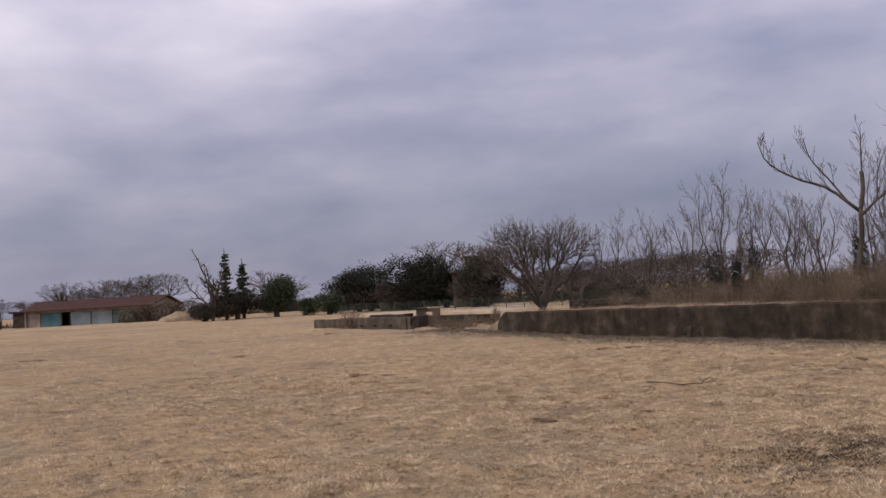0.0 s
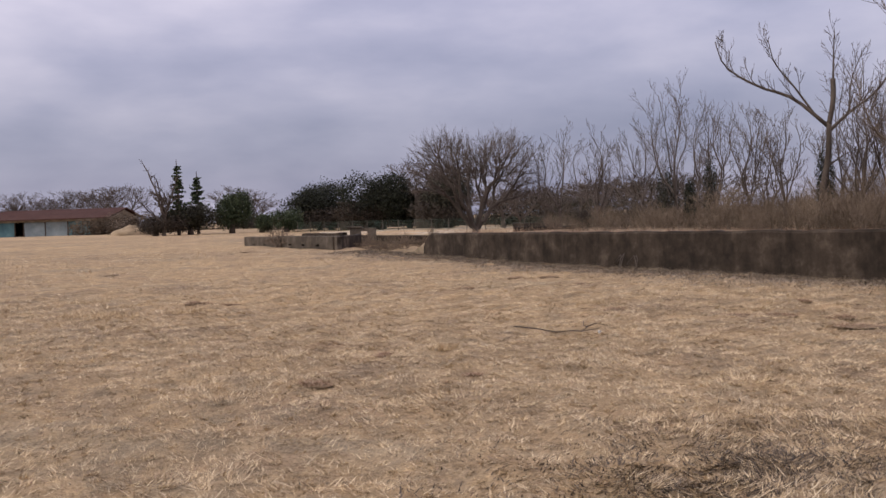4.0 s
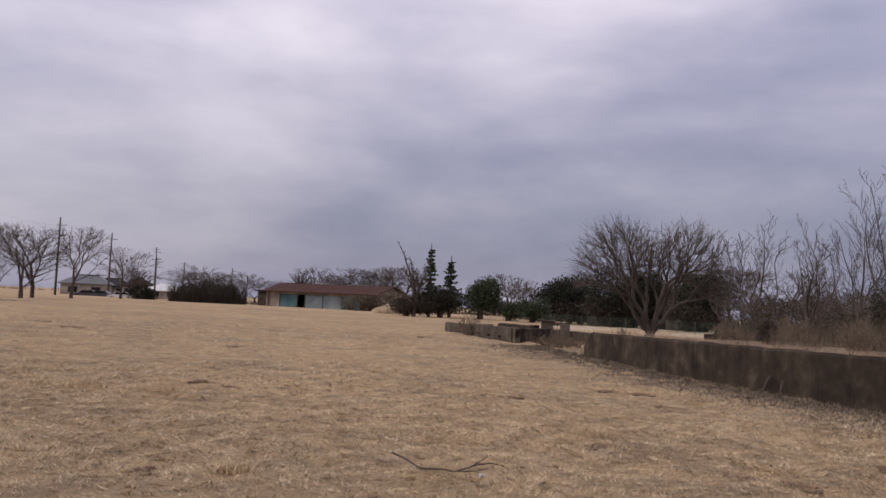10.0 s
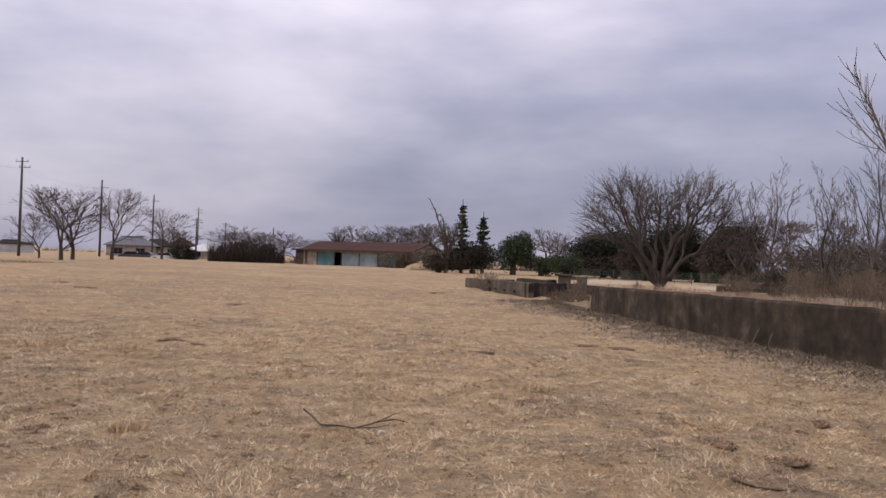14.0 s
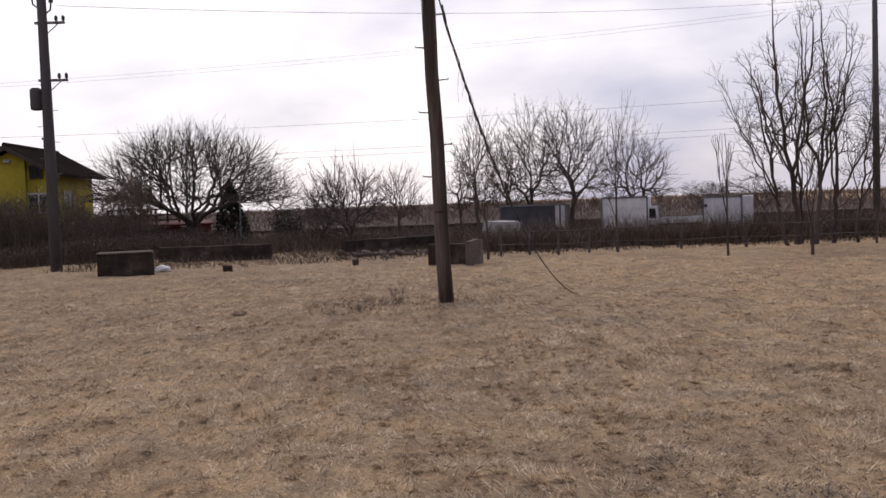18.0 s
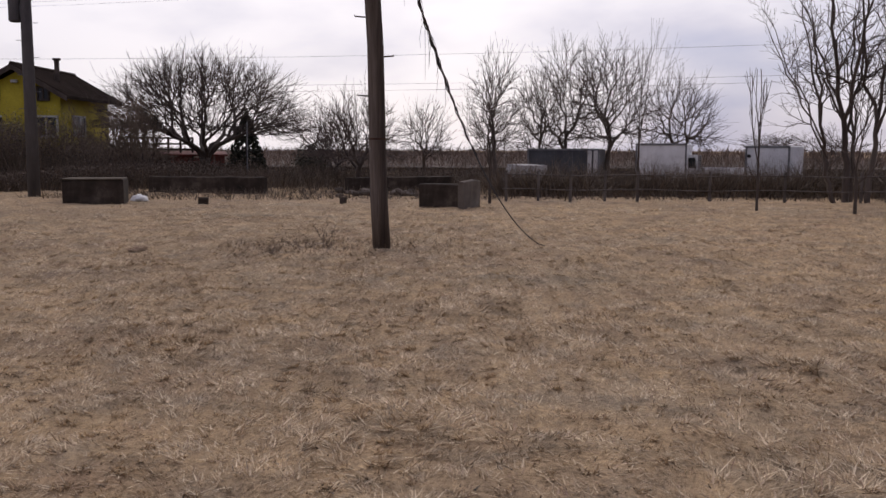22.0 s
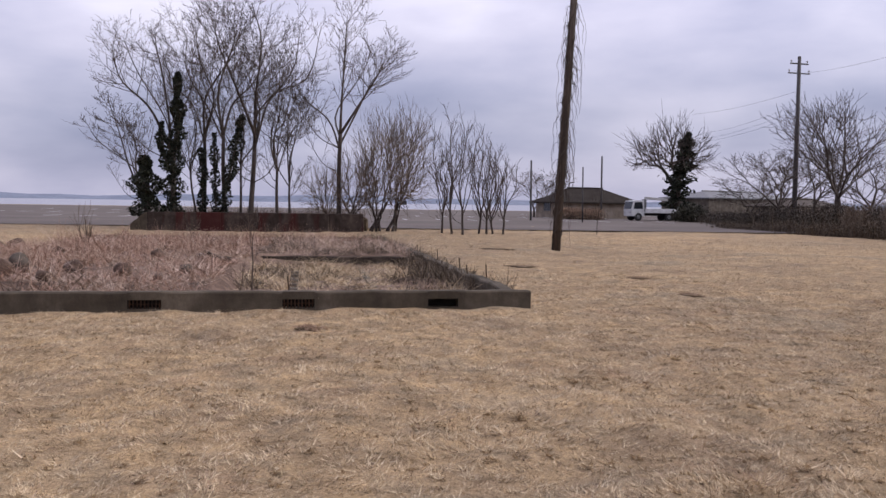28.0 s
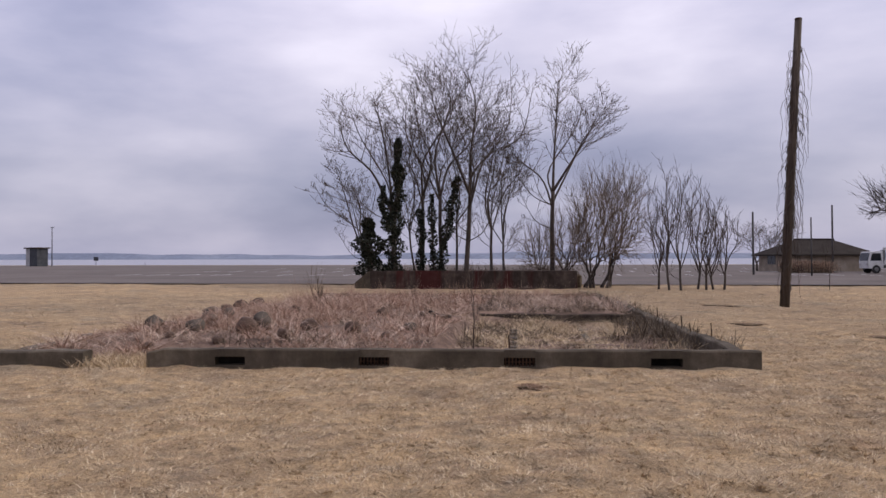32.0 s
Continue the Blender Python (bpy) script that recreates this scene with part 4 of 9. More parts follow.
clods("earth_mound", ((*(6.07, 10.57), 0.22, 0.15), (*(5.92, 12.76), 0.18, 0.12), (*(6.36, 12.13), 0.20, 0.09), (*(4.68, 4.89), 0.24, 0.15),
                      (*(3.86, 6.40), 0.26, 0.16), (*(5.03, 4.53), 0.2, 0.11), (*(5.30, 3.87), 0.17, 0.12), (*(4.90, 3.28), 0.26, 0.17),
                      (*(6.34, 5.37), 0.16, 0.07), (*(-1.05, 11.86), 0.24, 0.11), (*(-0.48, 11.32), 0.18, 0.06), (*(3.86, 11.17), 0.2, 0.07),
                      (*(7.62, 36.31), 0.3, 0.15), (*(4.46, 30.96), 0.3, 0.12), (*(-1.33, 21.30), 0.4, 0.18), (*(-7.20, 26.89), 0.5, 0.2), (*(-9.08, 30.14), 0.5, 0.2),
                      (*(-1.48, 3.50), 0.16, 0.08), (*(-0.41, 4.61), 0.14, 0.06), (*(-0.82, 11.64), 0.2, 0.07)),
      "dark clump of dug earth and rotted grass in the field", M_DIRT, 40)
clods("earth_mound", ((*(-15.28, 14.32), 0.4, 0.18), (*(-15.36, 13.87), 0.3, 0.15), (*(-10.66, 10.05), 0.35, 0.15), (*(-11.52, 10.05), 0.3, 0.1), (*(-0.14, 3.16), 0.09, 0.05),
                      (*(-10.90, -4.66), 0.22, 0.1), (*(-14.10, -6.43), 0.5, 0.2)),
      "dark clump of dug earth and rotted grass in the field", M_DIRT, 80, 0.012)
clods("earth_mound", ((*(-3.27, -8.04), 0.20, 0.07), (*(-3.27, -8.06), 0.2, 0.07), (*(-9.47, -15.06), 0.22, 0.1), (*(-9.23, -11.81), 0.22, 0.1), (*(-8.67, -26.18), 0.6, 0.2), (*(-7.78, -18.40), 0.4, 0.15), (*(-17.15, -15.01), 0.5, 0.2)),
      "dark clump of dug earth and rotted grass in the field", M_DIRT, 120, 0.025)

# tussocks of longer pale grass
def tussock(places, label, seed, material, h=0.075):
    for k, (x, y, s) in enumerate(places):
        rng = np.random.default_rng(seed + k)
        n = 260
        a, r = rng.uniform(0, 6.28, n), np.sqrt(rng.uniform(0, 1, n)) * s
        root = thing("grass_tussock", pose(x, y, flat(x, y)), label, "grass clump")
        bl = tagged(new("grass", blades_mesh("grass", np.cos(a) * r, np.sin(a) * r * 0.5, np.zeros(n), h, 0.005, 0.7, material, rng)), kind="stuff")
        bl.parent = root


tussock(((*(-2.74, 10.67), 0.5), (*(-2.60, 13.66), 0.4), (*(0.29, 4.62), 0.18), (*(-2.42, 10.43), 0.35), (*(-2.59, 10.91), 0.3), (*(-1.41, 10.27), 0.4), (*(3.93, 7.12), 0.25)),
        "tussock of longer golden dry grass", 300, M_BLADE)

# ashy patch of dead thatch
rng = np.random.default_rng(330)
ax, ay = (-0.34, -0.25)
for material, n, label in ((M_BLADE_DARK, 9000, "ashy grey dead thatch lying in a patch"), (M_RUBBLE, 7000, "grey rotted stalks in the ashy patch")):
    a, r = rng.uniform(0, 6.28, n), np.abs(rng.normal(0, 0.55, n))
    x, y = ax + np.cos(a) * r * 1.9, ay + np.sin(a) * r * 1.15
    keep = np.sin(x * 7.1 + 2 * np.sin(y * 5)) * np.sin(y * 8.3) > rng.uniform(-1.1, 0.4, n)
    x, y = x[keep], y[keep]
    tagged(new("dead_thatch", blades_mesh("dead_thatch", x, y, lie(x, y), 0.022, 0.006, 2.6, material, rng, 0.2)), label, "thatch", "", "stuff")

# branch lying in the grass
stick = thing("fallen_branch", pose(2.01, 4.75, 0.10), "thin crooked fallen branch lying on dry grass", "branch")
g = Geo()
g.tube([Vector(p) for p in ((-0.40, 0.68, 0.05), (-0.30, 0.35, 0.05), (-0.21, 0.07, 0.03), (-0.02, -0.02, 0.04), (0.06, -0.06, 0.03), (0.22, 0.06, 0.05), (0.30, 0.25, 0.05), (0.42, 0.42, 0.08))], [0.0085 - 0.0007 * k for k in range(8)], 5, True)
g.tube([Vector(p) for p in ((0.22, 0.09, 0.05), (0.40, 0.16, 0.07), (0.52, 0.12, 0.05))], [0.007, 0.005, 0.003], 4)
g.tube([Vector(p) for p in ((0.05, -0.05, 0.03), (0.24, -0.12, 0.05), (0.34, -0.05, 0.06))], [0.006, 0.005, 0.002], 4)
part("stem", g, M_BARK, stick, "", True)

# white scrap beside the branch
g = Geo().tube([Vector((-0.05, -0.01, 0.0)), Vector((-0.02, 0.01, 0.035)), Vector((0.03, 0.0, 0.03)), Vector((0.06, -0.02, 0.01))], [0.008, 0.026, 0.022, 0.006], 6, True)
scrap = part("plastic_scrap", g, M_BAG, None, "", True)
scrap.matrix_basis = pose(2.30, 4.66, flat(2.30, 4.66), 0, 0, 35) @ Matrix.Scale(0.6, 4)
tagged(scrap, "small crumpled white scrap lying in dry grass", "litter")

# ---- north: retaining wall, thicket, ruined foundation ----
WALL_DX = 0.112


def wall_x(y):
    return 8.45 + (22.9 - y) * WALL_DX


def retaining_wall():
    """Long cast wall: built in pours with small joints, its north end broken off at a slant."""
    root = thing("retaining_wall", pose(0, 0, 0), "long low dark concrete retaining wall with pale streaks", "wall")
    ys = [23.05, 20.4, 16.6, 12.9, 9.5, 6.2, 2.8, -0.6]
    rng = np.random.default_rng(11)
    for k, (ya, yb) in enumerate(zip(ys[:-1], ys[1:])):
        ya, yb = ya - 0.001, yb + 0.001
        g = Geo()
        n = 26
        prev = None
        for j in range(n + 1):
            y = ya + (yb - ya) * j / n
            top = 0.93 + (22.9 - y) * 0.0055 + 0.018 * noise.noise(Vector((y * 1.3, 2, 0))) + 0.008 * rng.normal()
            if k == 0 and j < 5:
                top -= (5 - j) ** 1.6 * 0.030
            x = wall_x(y) + 0.006 * rng.normal()
            row = [Vector((x + 0.0, y, -0.2)), Vector((x, y, top - 0.05)), Vector((x + 0.035, y, top)), Vector((x + 0.24, y, top)), Vector((x + 0.26, y, top - 0.03)), Vector((x + 0.26, y, -0.2))]
            b = len(g.v)
            g.v += row
            if prev is not None:
                for m in range(5):
                    g.f.append((prev + m, prev + m + 1, b + m + 1, b + m))
            else:
                g.f.append(tuple(b + m for m in range(6)))
            prev = b
        g.f.append(tuple(prev + m for m in reversed(range(6))))
        part("wall_section", g, M_WALLCONC, root)
    return root


retaining_wall()

# earth held by the wall
bank = Geo()
rows = []
for y in np.linspace(-6, 26, 60):
    xs = [wall_x(y) + 0.20, wall_x(y) + 0.22, wall_x(y) + 0.6, wall_x(y) + 2, wall_x(y) + 5, wall_x(y) + 9, wall_x(y) + 16, wall_x(y) + 24]
    fade = 1 - float(smooth(22.5, 25.5, y))
    zs = [-0.25, 0.80, 0.86, 0.88, 0.92, 0.95, 0.9, 0.0]
    rows.append([Vector((x, y, -0.1 + (z + 0.1 + 0.05 * noise.noise(Vector((x * 0.7, y * 0.7, 0)))) * fade)) for x, z in zip(xs, zs)])
for a in rows:
    bank.v += a
for k in range(len(rows) - 1):
    for j in range(7):
        a = k * 8 + j
        bank.f.append((a, a + 1, a + 9, a + 8))
M_LITTER = surface("leaf_litter", (0.13, 0.098, 0.066), (0.22, 0.168, 0.112), (0.34, 0.265, 0.18), 2.2, 30, 1.0, 0, 0.9)
tagged(part("earth_bank", bank, M_LITTER, None, "", True), "brown earth bank behind the retaining wall, strewn with dead leaves", "bank", "", "structure")

M_PALELITTER = leafy("pale_leaf_litter", (0.13, 0.104, 0.080), (0.235, 0.193, 0.150), (0.37, 0.31, 0.245))
# dead stalks and leaves along the foot of the wall
rng = np.random.default_rng(21)
n = 14000
y = rng.uniform(0.5, 27, n)
x = wall_x(y) - np.abs(rng.normal(0, 0.8, n)) - 0.02
me = blades_mesh("wall_foot_litter", x, y, lie(x, y), 0.07, 0.008, 1.6, M_BRUSH, rng)
tagged(new("wall_foot_litter", me), "dead grey-brown stalks and leaves along the wall's foot", "litter", "", "stuff")
n = 75000
y = rng.uniform(0.5, 27, n)
x = wall_x(y) - np.abs(rng.normal(0, 1.0 + 0.35 * np.sin(y * 0.9), n)) - 0.05
tagged(new("wall_foot_straw", blades_mesh("wall_foot_straw", x, y, lie(x, y), 0.028, 0.0065, 2.6, M_PALELITTER, rng)), "pale dry litter scattered before the wall", "litter", "", "stuff")

# bent sticks leaning on the wall
sticks = thing("stick_bundle", pose(wall_x(13.1) - 0.15, 13.1, 0.1), "few pale bent sticks leaning on the wall", "sticks")
for k in range(4):
    a = rng.uniform(-0.5, 0.5)
    g = Geo().tube([Vector((-0.25 - 0.05 * k, a - 0.3, 0.0)), Vector((-0.12, a - 0.12, 0.22 + 0.05 * k)), Vector((0.02, a + 0.1, 0.32)), Vector((0.0, a + 0.35, 0.12))], [0.010, 0.012, 0.010, 0.006], 5, True)
    part("stick", g, M_BARK, sticks, "", True)


def thicket(name, x0, x1, y0, y1, n, h, material, label, seed, base=None, lean=0.35, width=0.011, follow=None, category="thicket"):
    """Dense upright brush: thin stems in drifts of uneven height."""
    rng = np.random.default_rng(seed)
    x, y = rng.uniform(x0, x1, n), rng.uniform(y0, y1, n)
    if follow:
        x = x + follow(y)
    hh = h * (0.55 + 0.45 * np.sin(x * 0.9 + 1.7 * np.sin(y * 0.5 + seed)) ** 2 + 0.25 * rng.normal(size=n).clip(-1, 2))
    z = lie(x, y) if base is None else np.full(n, base)
    return tagged(new(name, blades_mesh(name, x, y, z - 0.05, np.maximum(0.25, hh), width, lean, material, rng)), label, category, "", "stuff")


thicket("brush_thicket", 1.6, 7.0, 1.0, 11.5, 17000, 0.90, M_BRUSH, "dense brown leafless brush on the bank", 31, 0.85, 0.6, 0.0045, wall_x)
thicket("brush_thicket", 3.5, 10.0, 1.0, 15.5, 9000, 1.2, M_BRUSH, "taller brown thicket behind the wall", 32, 0.9, 0.45, 0.005, wall_x)
thicket("dry_bank_grass", 0.2, 2.2, 0.5, 23, 6000, 0.20, M_WEED, "dry grass fringing the top of the wall", 33, 0.84, 1.0, 0.006, wall_x)
thicket("brush_thicket", 4.2, 9.5, 10, 24, 11000, 0.95, M_BRUSH, "thin brown scrub behind the wall's far half", 34, 0.75, 0.6, 0.0055, wall_x)
thicket("brush_thicket", 9.5, 15.0, 12, 30, 5000, 1.0, M_BRUSH, "brown scrub north of the bank", 38, 0.6, 0.6, 0.008, wall_x)


def shrub(x, y, z, h, w, n, seed, label, tip_r=0.006, name="bare_shrub", twig=None):
    rng = np.random.default_rng(seed)
    tips = dome_tips(rng, n, 0, 0, h * 0.42, w / 2, w / 2, h * 0.58, -0.35, 0.3)
    return bare_tree(name, x, y, z, tips, label, seed, tip_r, 0.42, h * 0.10, 5, 0.10, 30, 0.14, (0.2, 0.42), None, twig or M_BRUSHTWIG, "", "shrub")


def brush_kind(k):
    """One of four kinds of tangled brush, many-stemmed and twiggy."""
    rng = np.random.default_rng(400 + k)
    stems = [(rng.normal() * 0.16, rng.normal() * 0.16, rng.normal() * 0.30, rng.normal() * 0.30, rng.uniform(0.6, 1.0)) for _ in range(9)]
    return fork_tree("bare_shrub", wall_x(3 + k) + 2.2, 3.0 + k, 0.85, 1.25, 1.25, "tangled leafless brown shrub on the bank", 410 + k, 0.012, 0.12, 4, 0.0042, stems, (), M_BRUSHTWIG, M_BRUSHTWIG,
                     "tangled brush on the bank", "shrub", (0, 0), 26, 0.05, 0.12, 1.6)


kinds = [brush_kind(k) for k in range(4)]
rng = np.random.default_rng(420)
for k in range(84):
    y = 1.2 + 19 * (k / 84) ** 1.5 + rng.normal() * 0.25
    x = wall_x(y) + (1.2, 2.6, 4.2, 6.2)[k % 4] * (1.0 if y < 11 else 1.6) + rng.normal() * 0.4
    s = rng.uniform(0.8, 1.45) * (0.65 if k % 4 == 0 else 1.0) * (1.0 if y < 12 else 0.75)
    copy_thing(kinds[k % 4 if k % 3 else (k + 1) % 4], pose(x, y, 0.85, 0, 0, rng.uniform(0, 360)) @ Matrix.Diagonal((s * 1.15, s * 1.15, s, 1)))

# ivy-dark stump clumps in the thicket
for spot, h, w in (((15.2, 18.87), 2.1, 0.75), ((15.4, 17.1), 2.1, 0.5), ((15.04, 17.62), 1.5, 0.4), ((14.2, 11.8), 2.0, 0.45), ((11.60, 7.3), 1.0, 1.3)):
    leaf_tree("ivy_bush", spot[0], spot[1], 0.85, ((0, 0, h * 0.6, w * 0.5, w * 0.5, h * 0.45), (w * 0.2, 0.1, h * 0.35, w * 0.5, w * 0.5, h * 0.35)), 900, 0.05,
              "dark ivy-covered bush in the thicket", int(abs(spot[0] * 100)), M_IVY, 0.06, h * 0.5, "bush")

# ---- trees on the bank ----
rng = np.random.default_rng(51)

lobes = ((-1.0, 0.1, 1.95, 1.35, 1.5, 1.35, 900), (1.05, -0.1, 2.0, 1.35, 1.5, 1.35, 850), (0.1, 0.6, 1.8, 1.3, 1.4, 1.35, 500), (-1.7, -0.2, 1.25, 0.95, 1.0, 0.85, 260), (2.0, -0.2, 1.1, 0.75, 0.9, 0.85, 260))
tips = np.concatenate([dome_tips(rng, n, x, y, z, rx, ry, rz, -0.1, 0.45) for x, y, z, rx, ry, rz, n in lobes])
bare_tree("spreading_tree", 10.52, 23.25, 0.94, tips * np.array((1.02, 1.02, 1.05)),
          "wide spreading leafless tree with a low forked trunk", 52, 0.0056, 0.45, 0.22, 6, 0.06, 30, 0.07, (0.22, 0.40), None, M_GREYBARK)
# tall tree with a wide fork
FX1, FY1 = (14.0, 11.5)


def facing_south_west(*rows):
    """Guide points of a limb that spreads across the bank: metres to the north-west, and height."""
    return tuple(Vector((-0.646 * s, 0.763 * s, z)) for s, z in rows)


limb_tree("forked_tree", FX1, FY1, 0.9, (
    (facing_south_west((0.24, -0.1), (0.16, 0.9), (0.02, 1.8), (0.0, 2.55)), 0.080, 0.062, 0.2),
    (facing_south_west((0.0, 2.45), (0.8, 3.2), (1.58, 3.55), (2.35, 4.1), (2.6, 4.75)), 0.050, 0.010, 1.0),
    (facing_south_west((0.3, 2.75), (0.75, 3.45), (1.2, 4.1), (1.35, 4.7)), 0.030, 0.008, 0.8),
    (facing_south_west((0.0, 2.5), (-0.1, 3.1), (-0.1, 3.6)), 0.060, 0.058, 0),
    (facing_south_west((-0.1, 3.4), (-0.12, 4.1), (-0.15, 4.8)), 0.028, 0.008, 0.7),
    (facing_south_west((0.0, 2.35), (-0.43, 2.75), (-1.05, 3.25), (-1.6, 4.1)), 0.046, 0.009, 1.0),
    (facing_south_west((-0.45, 2.75), (-0.5, 3.5), (-0.75, 4.2)), 0.022, 0.007, 0.7),
    (facing_south_west((0.05, 1.5), (-0.4, 1.8), (-0.9, 1.95)), 0.022, 0.008, 0.5),
), "tall leafless tree with wide forked limbs", 53, 0.0062, 3, 11, 0.80, None, None, "", 0.22)


def slim_tree(x, y, z, h, w, n, seed, label="slim leafless tree with upright twigs", tip_r=0.008, bark=None, twig=None, group="row of slim bare trees", base=0.35, lean=(0, 0), category="tree", power=0.40, spread=27, wander=0.055):
    deep = int(np.clip(round(math.log(n) / math.log(2.25)), 3, 6))
    rr = max(tip_r * 2.4, tip_r * n ** power * 0.8)
    return fork_tree("bare_tree", x, y, z, h, w * 1.75, label, seed, rr, base * 0.5, deep, tip_r, ((0, 0, 0, 0, 1.0),), (), bark, twig, group, category, lean, spread, 0.065 if spread < 30 else 0.03, wander, 1.5)


BANK_TREES = ((13.57, 22.57, 4.25, 1.9), (15.33, 22.81, 4.45, 1.9), (15.63, 20.66, 4.4, 1.8), (15.0, 18.1, 5.45, 2.1), (15.33, 16.81, 4.6, 1.3), (15.47, 15.54, 4.4, 1.4),
              (15.78, 14.61, 4.2, 1.4), (14.96, 11.49, 3.9, 1.6), (16.46, 12.58, 5.5, 1.6), (15.32, 10.77, 4.6, 1.6), (12.52, 7.3, 5.9, 2.2), (11.2, 5.1, 6.4, 2.3),
              (12.42, 5.7, 6.9, 2.4), (15.5, 28.6, 3.0, 2.4), (17.2, 25.5, 3.4, 1.8), (18.4, 21.0, 3.6, 1.6), (18.0, 17.2, 3.5, 1.6), (17.6, 14.2, 3.6, 1.7))
for k, (x, y, top, w) in enumerate(BANK_TREES):
    near = k in (10, 11, 12)
    vase_tree("bare_tree", x, y, 0.8, top - 0.8, w * (1.3 if near else 1.35), "slim leafless tree with upright limbs and twigs", 60 + k, 0.062 if near else 0.044, 0.32 if near else 0.24,
              5 if near else 5 + k % 2, 0.0052, 3, 12 if near else 11, (0, 0), "row of slim bare trees", M_GREYBARK, M_GREYBARK)
leaf_tree("brown_bush", 12.29, 19.43, 0.85, ((0, 0, 0.30, 0.30, 0.30, 0.30), (0.05, 0, 0.52, 0.22, 0.22, 0.22)), 420, 0.045, "small rounded brown bush behind the wall", 96, M_SCRUB, 0.03, 0.4, "bush")

# young tree standing alone in the grass before the wall
YX, YY = (7.06, 3.07)


def aslant(*rows):
    """Guide points of a limb: metres along the wall's slant, height, and metres across."""
    return tuple(Vector((-0.728 * s + 0.686 * d, 0.686 * s + 0.728 * d, z)) for s, z, d in rows)


limb_tree("young_tree", YX, YY, 0.05, (
    (aslant((-0.08, -0.1, 0), (-0.02, 0.3, 0), (0.08, 0.7, 0.0), (0.15, 1.12, 0)), 0.062, 0.046, 0.12),
    (aslant((0.15, 1.0, 0), (0.52, 1.62, 0.05), (0.95, 2.06, 0.1), (1.30, 2.35, 0.1), (1.50, 2.85, 0.05)), 0.026, 0.006, 1.0),
    (aslant((0.15, 1.06, 0), (0.38, 2.0, 0.0), (0.57, 2.5, -0.1), (0.86, 3.2, -0.15), (1.25, 3.9, -0.2)), 0.029, 0.006, 1.1),
    (aslant((0.40, 2.05, 0), (0.75, 2.6, -0.3), (1.10, 3.0, -0.5)), 0.015, 0.005, 0.7),
    (aslant((0.16, 1.1, 0), (0.28, 1.85, 0.1), (0.18, 2.5, 0.2), (0.32, 3.2, 0.25), (0.42, 4.1, 0.3)), 0.029, 0.006, 1.1),
    (aslant((0.55, 2.45, -0.1), (0.44, 3.0, -0.3), (0.34, 3.8, -0.4)), 0.015, 0.005, 0.8),
    (aslant((0.14, 0.98, 0), (-0.15, 1.7, 0.15), (-0.45, 2.5, 0.2), (-0.62, 3.6, 0.2)), 0.026, 0.006, 1.1),
    (aslant((0.15, 1.1, 0), (0.05, 2.0, -0.4), (0.0, 3.0, -0.8), (-0.05, 3.9, -0.9)), 0.023, 0.006, 1.0),
    (aslant((0.13, 0.95, 0), (-0.6, 1.3, -0.1), (-1.05, 2.0, -0.2), (-1.25, 2.7, -0.2)), 0.019, 0.005, 0.9),
    (aslant((0.13, 0.9, 0), (0.30, 1.22, 0.15), (0.66, 1.42, 0.3)), 0.012, 0.005, 0.4),
), "young leafless tree with pale bark standing in dry grass", 91, 0.0036, 2, 15, 0.78, M_PALEBARK, M_PALEBARK, "", 0.17, (16, 44))


# ---- ruined foundation with square holes ----
def holed_wall(g, length, height, thick, holes, size, sill, m):
    """A wall along x with square holes right through it."""
    edges = sorted({0.0, length, *[h - size / 2 for h in holes], *[h + size / 2 for h in holes]})
    for a, b in zip(edges[:-1], edges[1:]):
        mid = (a + b) / 2
        if any(abs(mid - h) < size / 2 for h in holes):
            g.box((a, 0, -0.2), (b, thick, sill), 0, m)
            g.box((a, 0, sill + size), (b, thick, height), 0, m)
        else:
            g.box((a, 0, -0.2), (b, thick, height), 0, m)


